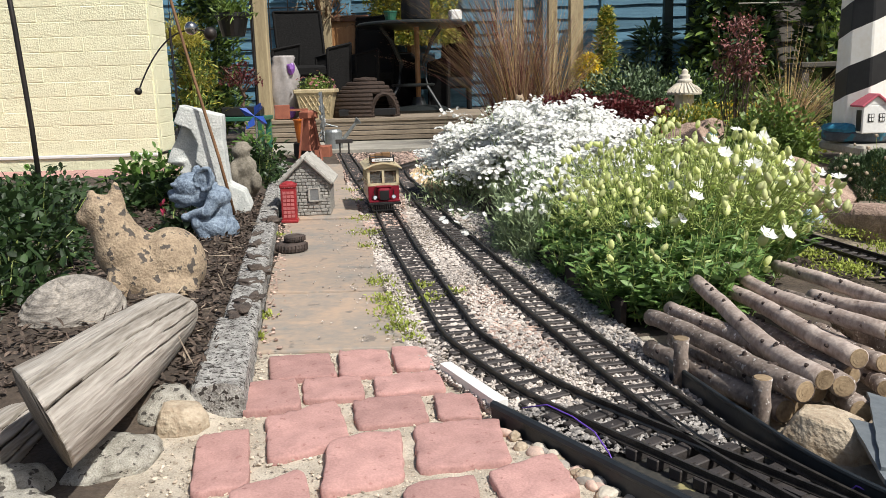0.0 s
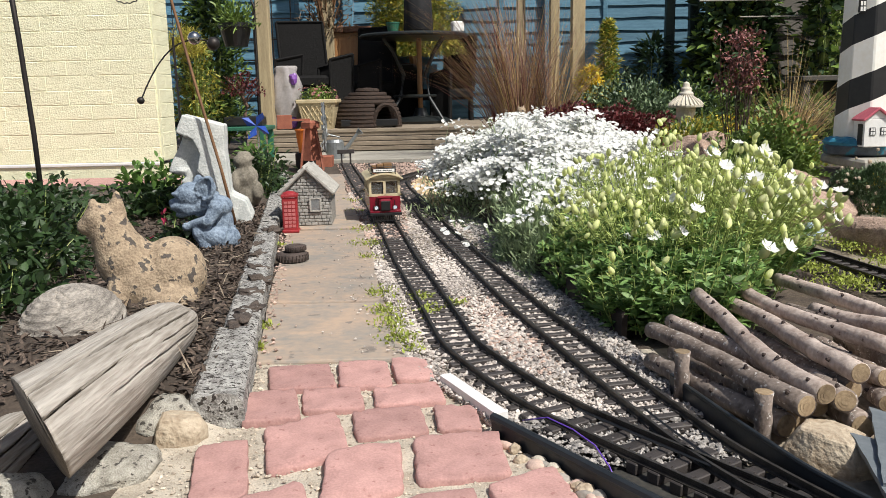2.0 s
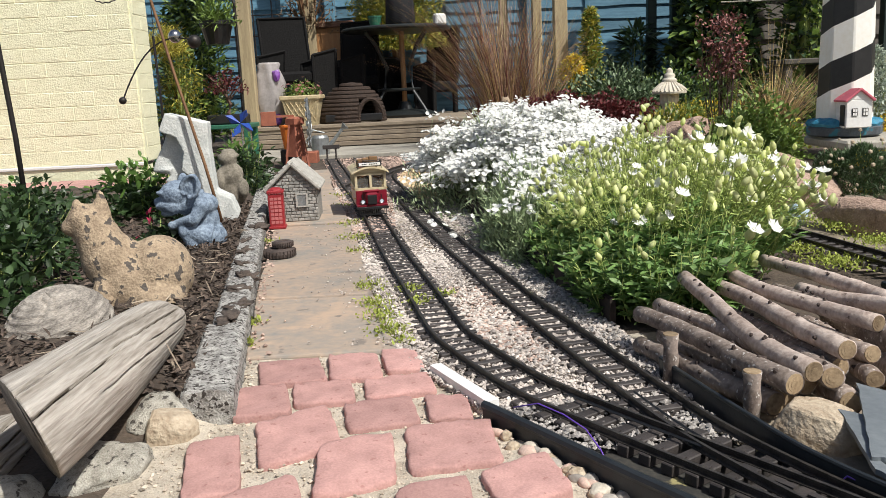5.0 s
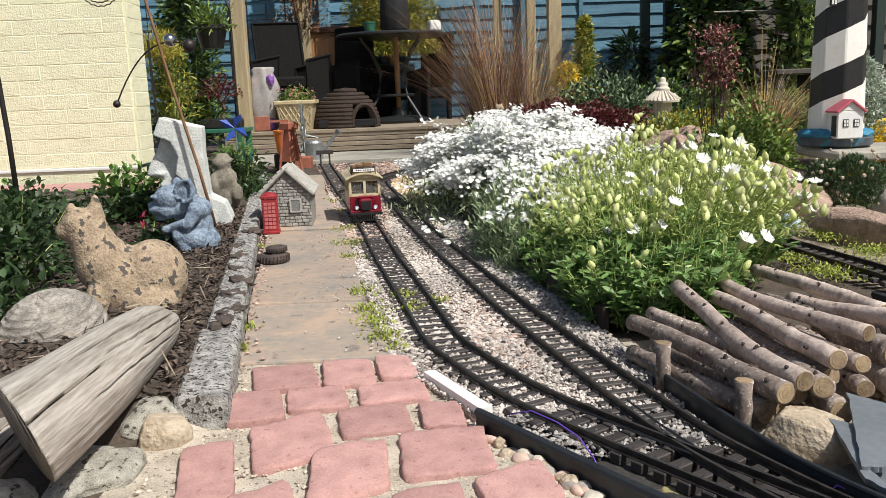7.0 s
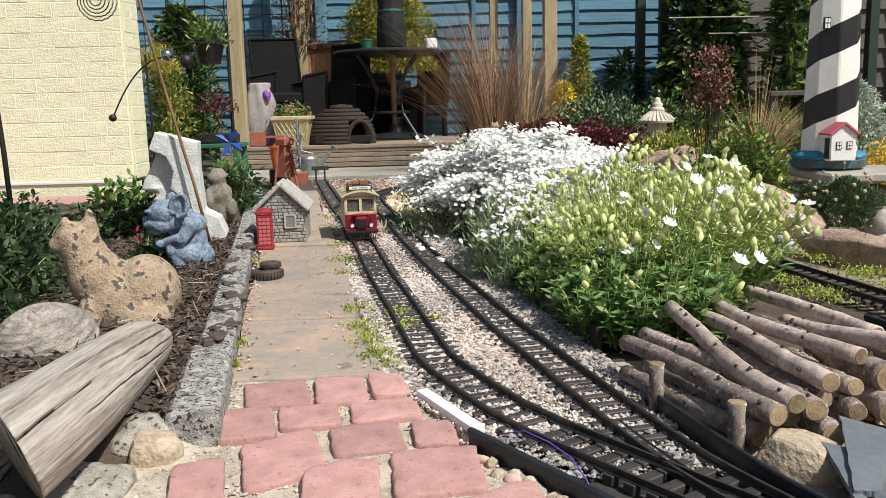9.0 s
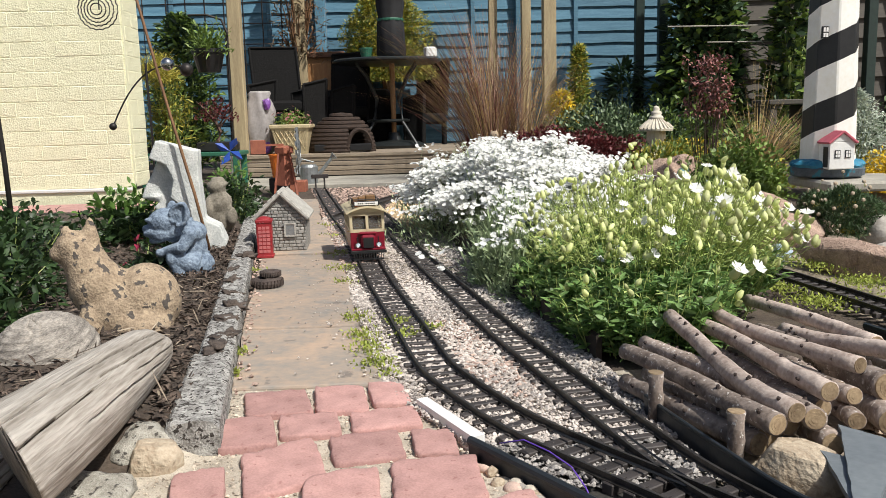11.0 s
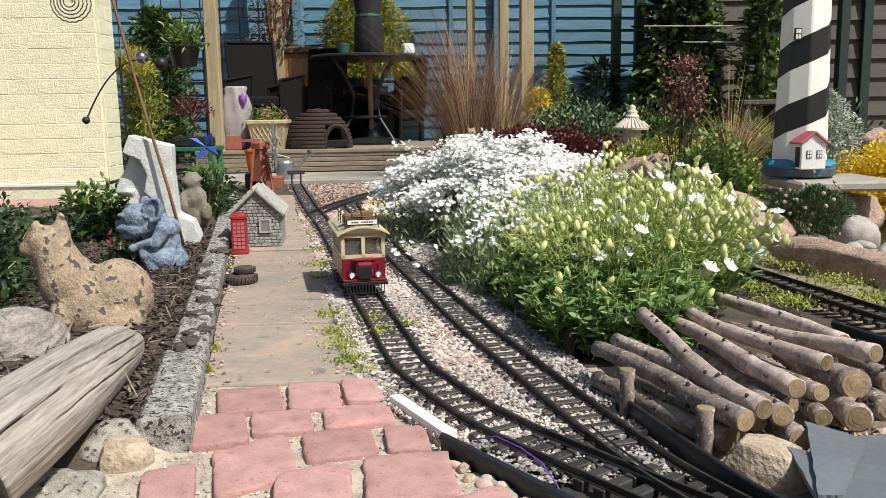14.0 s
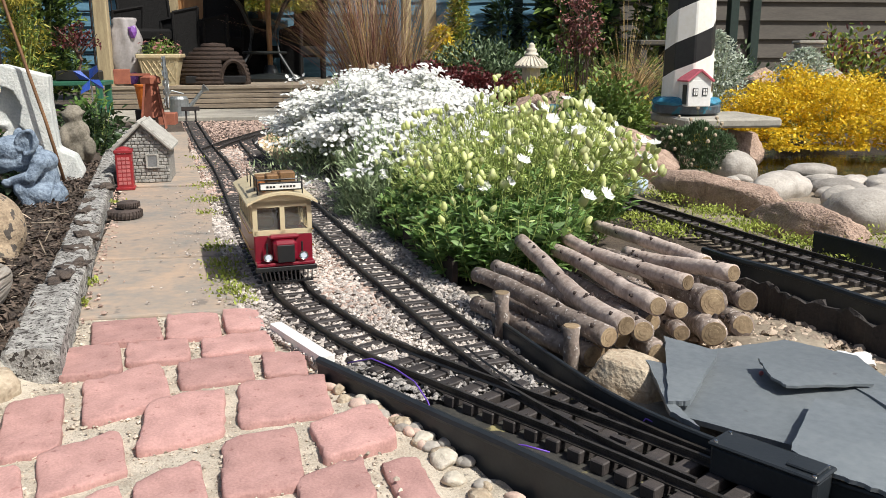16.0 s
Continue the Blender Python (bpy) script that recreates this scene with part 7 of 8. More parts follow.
bush("silver_plant", (2.42, 3.72, 0.05), (0.22, 0.2, 0.34), 4600, 0.026, [M_ARTEMISIA], "silvery grey leafy plant by the rocks", "shrub", 6, 0.3, 0.3)
bush("mixed_shrub", (1.30, 3.35, 0.05), (0.24, 0.2, 0.27), 3200, 0.028, [M_SHRUB, M_SHRUB, M_SHRUB], "mid-green leafy shrub in the rock garden", "shrub", 7, 0.5, 0.35)
bush("mixed_shrub", (1.12, 3.2, 0.05), (0.16, 0.14, 0.12), 700, 0.03, [M_SHRUB], "low green plant among rocks", "shrub", 8, 0.5, 0.35)
bush("mixed_shrub", (1.46, 3.45, 0.08), (0.16, 0.16, 0.12), 700, 0.03, [M_SHRUB, M_GOLDGREEN], "low green plant beside the lighthouse", "shrub", 9, 0.4, 0.35)
bush("golden_plant", (1.55, 4.6, 0.08), (0.32, 0.2, 0.20), 1400, 0.035, [M_YELLOW, M_GOLDGREEN], "golden leafy plant behind the rocks", "shrub", 10, 0.3, 0.35)
bush("golden_plant", (1.45, 4.2, 0.05), (0.18, 0.15, 0.13), 700, 0.035, [M_GOLDGREEN, M_SHRUB], "yellow-green leafy plant near the lantern", "shrub", 11, 0.3, 0.35)
grass("straw_grass", (1.62, 3.95, 0.07), 360, 0.36, 0.30, 0.0022, [M_TANGRASS, M_TANGRASS, M_DRYGRASS], "straw-coloured tufted grass", 12)
grass("straw_grass", (1.62, 3.97, 0.07), 60, 0.60, 0.34, 0.0016, [M_TANGRASS], "tall thin straw-coloured grass stems", 13)
grass("russet_grass", (0.46, 5.15, 0.10), 820, 1.0, 0.55, 0.0022, [M_DRYGRASS, M_DRYGRASS, M_REDLEAF, M_TANGRASS], "tall russet ornamental grass clump leaning over the deck", 14, (-0.30, 0))
grass("russet_grass", (0.68, 5.30, 0.10), 240, 0.86, 0.42, 0.0022, [M_DRYGRASS, M_DRYGRASS, M_TANGRASS], "russet ornamental grass before the post", 15)

rng = np.random.default_rng(71)
cr = thing("crimson_columbine", pose(1.26, 3.62, 0.05), "tall columbine with dusky crimson flower heads", "flowering plant")
tops = np.stack([rng.normal(0, 0.06, 38), rng.normal(0, 0.05, 38), rng.uniform(0.34, 0.58, 38)], 1)
v, f = stalks(rng, tops * np.array([0.25, 0.25, 0.0]), tops, 0.0022)
leaf_part("flower_stalks", cr, [(v, f, 0)], [mat("dark_stem", (0.10, 0.06, 0.05), (0.06, 0.04, 0.03), 0.7, 30)])
p = np.repeat(tops, 26, 0) + rng.normal(0, 0.017, (38 * 26, 3))
v, f = leaf_cloud(rng, p, rng.normal(0, 1, p.shape), 0.020, 0.010, droop=0.2)
leaf_part("flowers", cr, [(v, f, 0)], [M_CRIMSON])
p = np.stack([rng.normal(0, 0.07, 260), rng.normal(0, 0.06, 260), rng.uniform(0.05, 0.42, 260)], 1)
v, f = leaf_cloud(rng, p, rng.normal(0, 1, p.shape), 0.03, 0.014, droop=0.2)
leaf_part("leaves", cr, [(v, f, 0)], [M_SHRUB])

bush("mixed_shrub", (1.33, 4.45, 0.06), (0.26, 0.12, 0.21), 2000, 0.04, [M_SHRUB, M_GOLDGREEN], "green plant before the stone lantern", "shrub", 27, 0.3, 0.35)
bush("mixed_shrub", (1.0, 4.2, 0.05), (0.2, 0.15, 0.13), 900, 0.035, [M_SHRUB, M_REDLEAF], "low green plant among the rocks", "shrub", 28, 0.4, 0.35)
bush("dark_red_shrub", (0.86, 4.95, 0.09), (0.60, 0.25, 0.26), 11000, 0.027, [M_REDLEAF], "low dark red leafy shrub", "shrub", 16, 0.6, 0.4)
bush("dark_red_shrub", (0.70, 4.95, 0.09), (0.2, 0.2, 0.2), 900, 0.030, [M_REDLEAF], "low dark red leafy shrub beside the grass", "shrub", 17, 0.6, 0.4)
bush("blue_green_shrub", (1.25, 5.65, 0.10), (0.50, 0.30, 0.42), 6500, 0.042, [M_GREYLEAF, M_GREYLEAF, M_DARKLEAF], "spreading blue-green shrub before the fence", "shrub", 18, 0.35, 0.45)
bush("dark_shrub", (1.75, 5.9, 0.08), (0.42, 0.35, 0.45), 2600, 0.05, [M_DARKLEAF, M_SHRUB], "dark glossy shrub by the fence", "shrub", 19, 0.35, 0.4)
bush("dark_shrub", (2.1, 5.0, 0.08), (0.45, 0.3, 0.30), 2200, 0.05, [M_DARKLEAF, M_SHRUB], "dark green shrub behind the lighthouse", "shrub", 20, 0.35, 0.4)
bush("dark_shrub", (2.7, 5.2, 0.08), (0.5, 0.3, 0.36), 2400, 0.05, [M_DARKLEAF, M_GREYLEAF], "dark green shrub before the boarded wall", "shrub", 21, 0.35, 0.4)
bush("red_tipped_shrub", (3.45, 4.9, 0.05), (0.55, 0.35, 0.55), 3200, 0.05, [M_SHRUB, M_SHRUB, M_GOLDGREEN, M_REDLEAF], "tall green shrub with reddish tips", "shrub", 22, 0.4, 0.4)

# stone lantern
ln = thing("stone_lantern", pose(1.35, 4.70, 0.137) @ Matrix.Scale(0.87, 4), "pale stone garden lantern", "stone lantern")
M_LANT = mat("pale_lantern_stone", (0.68, 0.62, 0.52), (0.50, 0.45, 0.36), 0.9, 24, bump=0.5)
bm = BM()
lathe(bm, [(0.075, -0.10), (0.07, 0.03), (0.045, 0.045), (0.045, 0.10), (0.06, 0.12), (0.06, 0.18)], 16)
part("pedestal", bm, M_LANT, ln)
bm = BM()
lathe(bm, [(0.105, 0.180), (0.108, 0.192), (0.085, 0.215), (0.06, 0.238), (0.042, 0.25)], 24)
lroof = part("roof", bm, M_LANT, ln)
for k in range(24):
    a = 2 * math.pi * k / 24
    b2 = BM()
    tube(b2, [(0.107 * math.cos(a), 0.107 * math.sin(a), 0.197), (0.088 * math.cos(a), 0.088 * math.sin(a), 0.217), (0.045 * math.cos(a), 0.045 * math.sin(a), 0.252)], 0.005, 5)
    part("rib", b2, M_LANT, lroof)
bm = BM()
lathe(bm, [(0.042, 0.25), (0.046, 0.262), (0.04, 0.275), (0.03, 0.278), (0.036, 0.290), (0.03, 0.303), (0.02, 0.308), (0.022, 0.320), (0.016, 0.332), (0.004, 0.34)], 16)
part("finial", bm, M_LANT, ln, smooth=True)

# small stone temple and animal
tp = thing("stone_temple", pose(2.80, 4.30, 0.20, 0, 0, -12) @ Matrix.Scale(0.58, 4), "small grey stone garden temple", "garden ornament")
for x in (-0.07, 0.07):
    for y in (-0.05, 0.05):
        bm = BM()
        lathe(bm, [(0.03, 0.0), (0.03, 0.03), (0.022, 0.04), (0.02, 0.32), (0.028, 0.34)], 12, (x, y, 0))
        part("column", bm, M_CONC, tp)
bm = BM()
box(bm, (0, 0, 0.36), (0.22, 0.17, 0.04), bevel=0.006)
box(bm, (0, 0, 0.395), (0.25, 0.20, 0.03), bevel=0.008)
part("top", bm, M_CONC, tp)
bm = BM()
ball(bm, (0, 0, 0.04), (0.035, 0.03, 0.045))
ball(bm, (-0.012, -0.01, 0.095), (0.026, 0.024, 0.024))
cone(bm, (-0.024, 0, 0.108), (-0.028, 0, 0.130), 0.008, 0.001)
cone(bm, (0.0, 0, 0.110), (0.003, 0, 0.132), 0.008, 0.001)
carved("stone_animal_statue", bm, M_CAT, "small stone animal statue behind the flowers", "statue", pose(0.445, 4.60, 0.20), 0.005, 2)
rock(0.445, 4.60, 0.14, (0.09, 0.08, 0.075), 10, M_ROCK, "rock under the small stone animal", 14.2, 0.35)
rock(2.80, 4.30, 0.12, (0.16, 0.12, 0.085), 30, M_ROCK, "flat rock under the small temple", 16.2, 0.35)

# ---------------- deck, furniture and fence side ----------------
M_RATTAN = mat("black_rattan", (0.016, 0.0155, 0.015), (0.010, 0.0095, 0.0095), 0.85, 60, bump=1.0, stretch=(1, 1, 2), dist=0.004, spec=0.15)
M_TABLE = mat("dark_green_black_metal", (0.018, 0.022, 0.022), (0.012, 0.014, 0.014), 0.4, 30, bump=0.1)
M_WICKER = mat("brown_wicker", (0.058, 0.033, 0.021), (0.018, 0.011, 0.008), 0.8, 40, bump=0.9, stretch=(1, 1, 3), dist=0.005)
M_POTCREAM = mat("cream_glazed_pot", (0.60, 0.50, 0.31), (0.42, 0.33, 0.19), 0.55, 30, bump=0.3)
M_BAG = mat("milky_plastic_bag", (0.55, 0.51, 0.50), (0.42, 0.385, 0.37), 0.3, 7, bump=0.35, dist=0.012, transl=0.3)
M_BAGP = mat("violet_print", (0.26, 0.10, 0.42), (0.18, 0.06, 0.30), 0.4, 12, bump=0.3)
M_GREENPOST = mat("dark_green_paint", (0.015, 0.035, 0.026), (0.01, 0.022, 0.018), 0.6, 30)
M_GREENSTAND = mat("green_painted_metal", (0.03, 0.15, 0.09), (0.02, 0.10, 0.06), 0.5, 30)
M_SIDING = mat("grey_brown_boarding", (0.098, 0.086, 0.070), (0.066, 0.057, 0.048), 0.8, 8, bump=0.3, stretch=(0.4, 1, 3), rand=0.1)
M_TERRA = mat("terracotta", (0.36, 0.15, 0.08), (0.26, 0.10, 0.055), 0.8, 30)
M_PINE = mat("orange_pine", (0.38, 0.20, 0.08), (0.27, 0.13, 0.05), 0.5, 14, stretch=(4, 4, 0.4))

for x, y, w, z1, l in ((-1.205, 5.96, 0.088, 2.0, "tall square timber pergola post"), (1.055, 6.60, 0.10, 2.0, "tall square timber pergola post behind the grass"), (0.93, 7.0, 0.075, 2.0, "pale timber post beside another"), (0.68, 7.2, 0.07, 2.0, "thin timber post before the fence"), (-0.93, 7.3, 0.09, 2.0, "timber post at the back of the deck")):
    bm = BM()
    box(bm, (0, 0, z1 / 2), (w, w, z1), bevel=0.006)
    ob = obj("pergola_post", bm, M_POST)
    ob.matrix_basis = pose(x, y, 0.14 if y < 6.5 or x < 0 else 0.05)
    tagged(ob, l, "post", "pergola posts")

# table with closed parasol
tb = thing("round_table", pose(-0.20, 6.75, 0.17), "round dark metal garden table", "table")
bm = BM()
lathe(bm, [(0.40, 0.655), (0.425, 0.665), (0.425, 0.675), (0.41, 0.685)], 48)
part("tabletop", bm, M_TABLE, tb)
for k in range(4):
    bm = BM()
    a = math.pi / 4 + math.pi / 2 * k
    tube(bm, [(math.cos(a) * r, math.sin(a) * r, z) for r, z in ((0.32, 0.65), (0.22, 0.55), (0.12, 0.38), (0.16, 0.2), (0.28, 0.06), (0.33, 0.0))], 0.012, 8)
    part("leg", bm, M_TABLE, tb)
bm = BM()
lathe(bm, [(0.16, 0.2), (0.17, 0.21), (0.17, 0.22), (0.15, 0.225)], 24)
part("lower_ring", bm, M_TABLE, tb)
ps = thing("parasol", pose(-0.16, 6.75, 0.17), "closed black parasol in a round base", "parasol")
bm = BM()
lathe(bm, [(0.24, 0.0), (0.25, 0.02), (0.20, 0.045), (0.06, 0.06), (0.04, 0.12)], 32)
part("base", bm, M_TABLE, ps)
bm = BM()
cone(bm, (0, 0, 0.1), (0, 0, 1.9), 0.02, None, 12)
part("pole", bm, M_PINE, ps)
bm = BM()
lathe(bm, [(0.10, 0.70), (0.115, 0.72), (0.105, 0.95), (0.095, 1.0), (0.11, 1.1), (0.10, 1.6), (0.05, 1.85)], 20)
for v in bm.verts:
    v.co.x *= 1 + 0.08 * math.sin(math.atan2(v.co.y, v.co.x) * 8)
    v.co.y *= 1 + 0.08 * math.sin(math.atan2(v.co.y, v.co.x) * 8)
cov = part("canopy", bm, mat("black_canvas", (0.016, 0.016, 0.018), (0.01, 0.01, 0.011), 0.8, 20, bump=0.3), ps, "black folded canvas", True)
bm = BM()
lathe(bm, [(0.101, 0.975), (0.103, 0.98), (0.103, 0.99), (0.101, 0.995)], 20)
part("tie", bm, M_GREENSTAND, cov)
gp = thing("green_pot", pose(-0.35, 6.6, 0.855), "small green plant pot on the table", "plant pot")
bm = BM()
lathe(bm, [(0.035, 0.0), (0.05, 0.07), (0.053, 0.072), (0.053, 0.082)], 16)
part("pot", bm, M_GREENSTAND, gp)
bm = BM()
box(bm, (0.14, 6.62, 0.895), (0.09, 0.07, 0.08), pose(0, 0, 0, 0, 0, 20), bevel=0.01)
tagged(obj("tea_light_box", bm, M_WHITE), "small white box on the table", "box")


def panel(bm, corners, th):
    """A flat panel of four corners, th thick towards +y, with a woven edge roll."""
    a = [bm.verts.new(q) for q in corners]
    b = [bm.verts.new(Vector(q) + Vector((0, th, 0))) for q in corners]
    fs = [bm.faces.new(a), bm.faces.new(b[::-1])]
    for i in range(4):
        fs.append(bm.faces.new((a[i], b[i], b[(i + 1) % 4], a[(i + 1) % 4])))
    bmesh.ops.recalc_face_normals(bm, faces=fs)
    for i in range(4):
        tube(bm, [corners[i], corners[(i + 1) % 4]], 0.012, 6)


def rattan_chair(m, label):
    c = thing("rattan_chair", m, label, "chair", "chairs on the deck")
    bm = BM()
    panel(bm, [(-0.17, 0.20, 0.36), (0.20, 0.20, 0.36), (0.17, 0.27, 0.82), (-0.20, 0.27, 0.82)], 0.035)
    part("backrest", bm, M_RATTAN, c, "tall woven backrest")
    bm = BM()
    box(bm, (0.02, -0.02, 0.34), (0.40, 0.46, 0.09), bevel=0.02)
    part("seat", bm, M_RATTAN, c)
    for x, skew in ((-0.17, 0.05), (0.24, 0.02)):
        bm = BM()
        panel(bm, [(x - 0.03, -0.25, 0.02), (x + 0.13, -0.20, 0.02), (x + 0.13 + skew, -0.20, 0.54), (x - 0.03, -0.25, 0.50)], 0.03)
        part("armrest", bm, M_RATTAN, c, "woven solid arm")
    for x in (-0.17, 0.19):
        bm = BM()
        box(bm, (x, 0.2, 0.18), (0.04, 0.04, 0.36), bevel=0.008)
        part("leg", bm, M_RATTAN, c)
    return c


ch = rattan_chair(pose(-1.08, 6.78, 0.17, 0, 0, 8), "black woven rattan garden chair on the deck")
copy_thing(ch, pose(-0.66, 6.95, 0.12, 0, 0, -35))
copy_thing(ch, pose(-0.02, 7.25, 0.05, 0, 0, -50))
# added block under a black sheet, filling the dark mass behind the furniture
cv = thing("covered_barbecue", pose(-0.55, 7.35, 0.17), "black-sheeted block added to fill the dark mass behind the table", "cover")
bm = BM()
box(bm, (0, 0, 0.24), (0.75, 0.35, 0.48), bevel=0.05)
for v in bm.verts:
    v.co += Vector((0, 0.02 * noise.noise(v.co * 5), 0.03 * noise.noise(v.co * 4)))
part("sheet", bm, M_RATTAN, cv)
cb = thing("pine_cabinet", pose(-0.86, 7.45, 0.17), "orange pine cabinet against the fence", "cabinet")
bm = BM()
box(bm, (0, 0, 0.38), (0.52, 0.25, 0.76), bevel=0.008)
part("body", bm, M_PINE, cb)
bm = BM()
box(bm, (0, -0.01, 0.775), (0.58, 0.30, 0.05), bevel=0.006)
part("top", bm, mat("dark_pine_top", (0.17, 0.075, 0.04), (0.11, 0.05, 0.025), 0.5, 14), cb)
for s in (-1, 1):
    bm = BM()
    box(bm, (s * 0.125, -0.13, 0.40), (0.235, 0.012, 0.62), bevel=0.004)
    part("door", bm, M_PINE, cb)

# woven hedgehog house
hh = thing("wicker_animal_house", pose(-0.525, 6.15, 0.17), "dark brown wicker dome for small animals", "animal house")
for k in range(10):
    bm = BM()
    zz = 0.012 + k * 0.0272
    r = 0.228 * math.sqrt(max(0.02, 1 - (zz / 0.268) ** 2.2))
    a0 = -math.pi / 2 + 0.65
    span = 0.34 if zz < 0.15 else 0.0
    tube(bm, [(r * math.cos(a), r * 0.85 * math.sin(a), zz) for a in [a0 + span + (2 * math.pi - 2 * span) * j / 40 for j in range(41)]], 0.0185, 8, span > 0)
    part("wicker_coil", bm, M_WICKER, hh)
bm = BM()
ball(bm, (0, 0, 0.262), (0.05, 0.042, 0.02))
part("crown", bm, M_WICKER, hh)
bm = BM()
tube(bm, [(0.14 + 0.085 * math.cos(a), -0.17 + 0.02 * math.cos(a), 0.02 + 0.14 * math.sin(a)) for a in [math.pi * j / 14 for j in range(15)]], 0.016, 6)
part("doorway", bm, M_WICKER, hh)
bm = BM()
box(bm, (0.02, -0.16, 0.035), (0.40, 0.05, 0.05), bevel=0.006)
part("trough", bm, M_INK, hh)

# planter with flowers, bag
pl = thing("lattice_planter", pose(-0.855, 6.0, 0.17) @ Matrix.Scale(0.96, 4), "cream lattice-patterned planter with small pink flowers", "planter")
bm = BM()
lo = [bm.verts.new((x * 0.10, y * 0.10, 0)) for x, y in ((-1, -1), (1, -1), (1, 1), (-1, 1))]
hi = [bm.verts.new((x * 0.135, y * 0.135, 0.19)) for x, y in ((-1, -1), (1, -1), (1, 1), (-1, 1))]
bm.faces.new(lo[::-1])
bm.faces.new(hi)
for i in range(4):
    bm.faces.new((lo[i], lo[(i + 1) % 4], hi[(i + 1) % 4], hi[i]))
part("pot", bm, M_POTCREAM, pl)
bm = BM()
box(bm, (0, 0, 0.200), (0.295, 0.295, 0.03), bevel=0.006)
part("rim", bm, M_POTCREAM, pl)
for k in range(-3, 4):
    for s in (-1, 1):
        bm = BM()
        x0, x1 = k * 0.034, k * 0.034 + s * 0.075
        tube(bm, [(max(-0.10, min(0.10, x0)), -0.104, 0.03), (max(-0.12, min(0.12, x1)), -0.134, 0.17)], 0.006, 4)
        part("lattice", bm, M_POTCREAM, pl)
rng = np.random.default_rng(81)
p, d = dome_points(rng, 500, (0, 0, 0), (0.15, 0.13, 0.13), 0.4)
v, f = leaf_cloud(rng, p + np.array([0, 0, 0.2]), d, 0.03, 0.01)
leaf_part("leaves", pl, [(v, f, 0)], [M_SHRUB])
p, d = dome_points(rng, 60, (0, 0, 0), (0.17, 0.14, 0.16), 0.9)
v, f = flowers5(rng, p + np.array([0, 0, 0.2]), d, 0.012)
leaf_part("flowers", pl, [(v, f, 0)], [M_CRIMSON])

bg = thing("compost_bag", pose(-1.105, 6.06, 0.17) @ Matrix.Scale(0.97, 4), "milky plastic sack with violet print", "plastic bag")
bm = BM()
lathe(bm, [(0.085, 0.0), (0.105, 0.015), (0.112, 0.06), (0.106, 0.12), (0.110, 0.18), (0.102, 0.25), (0.106, 0.31), (0.094, 0.37), (0.070, 0.41), (0.078, 0.44), (0.066, 0.455)], 48)
for v in bm.verts:
    a = math.atan2(v.co.y, v.co.x)
    k = 1 + 0.07 * math.sin(a * 7 + v.co.z * 14) * (0.3 + 1.8 * v.co.z) + 0.16 * noise.noise(v.co * 14) + 0.07 * noise.noise(v.co * 34)
    v.co.x, v.co.y = v.co.x * 1.08 * k + 0.05 * v.co.z, v.co.y * 0.8 * k
part("sack", bm, M_BAG, bg, smooth=True)
for x, z, sx, sz in ((0.060, 0.05, 0.042, 0.045), (0.085, 0.36, 0.028, 0.045)):
    bm = BM()
    ball(bm, (x, -0.075, z), (sx, 0.02, sz), sub=2, rough=0.3, seed=2)
    part("print", bm, M_BAGP, bg)

# ---------------- windmill, pinwheel, watering can ----------------
wm = thing("model_windmill", pose(-0.70, 4.55, 0.0), "rust-coloured model wind pump with a grey wheel", "model windmill")
for sx in (-1, 1):
    for sy in (-1, 1):
        bm = BM()
        cone(bm, (sx * 0.06, sy * 0.05, 0), (sx * 0.03, sy * 0.025, 0.23), 0.006, 0.005, 5)
        part("leg", bm, M_RUST, wm)
bm = BM()
lathe(bm, [(0.062, 0.06), (0.05, 0.12), (0.036, 0.225), (0.05, 0.23), (0.05, 0.26), (0.03, 0.27)], 4)
part("cladding", bm, M_RUST, wm)
bm = BM()
box(bm, (-0.135, 0, 0.265), (0.08, 0.012, 0.075), bevel=0.002)
box(bm, (-0.07, 0, 0.275), (0.14, 0.01, 0.012))
part("tail_vane", bm, M_RUST, wm)
wh = BM()
tube(wh, [(0.075, 0.13 * math.cos(a), 0.235 + 0.13 * math.sin(a)) for a in [2 * math.pi * k / 32 for k in range(33)]], 0.004, 5, False)
tube(wh, [(0.075, 0.06 * math.cos(a), 0.235 + 0.06 * math.sin(a)) for a in [2 * math.pi * k / 24 for k in range(25)]], 0.003, 5, False)
wheel = part("wind_wheel", wh, M_GALV, wm, "grey many-bladed wheel")
for k in range(16):
    a = 2 * math.pi * k / 16
    bm = BM()
    box(bm, (0.075, 0.09 * math.cos(a), 0.235 + 0.09 * math.sin(a)), (0.004, 0.085, 0.026), pose(0, 0, 0, math.degrees(a), 0, 0) @ pose(0, 0, 0, 0, 0, 14))
    part("blade", bm, M_GALV, wheel)
wm.matrix_basis = pose(-0.70, 4.55, 0.0, 0, 0, 6)
bk = thing("orange_bucket", pose(-0.76, 4.72, 0.09), "orange plastic bucket behind the wind pump", "bucket")
bm = BM()
lathe(bm, [(0.035, 0.0), (0.05, 0.12), (0.054, 0.12), (0.054, 0.13)], 20)
part("pail", bm, M_ORANGE, bk)
bm = BM()
box(bm, (0, 0, -0.045), (0.10, 0.10, 0.09), bevel=0.004)
part("stand", bm, M_BLACKMETAL, bk)
bm = BM()
box(bm, (-0.72, 4.95, 0.02), (0.16, 0.12, 0.07), bevel=0.004)
tagged(obj("brick_block", bm, M_RUST), "loose red brick beside the track end", "brick")

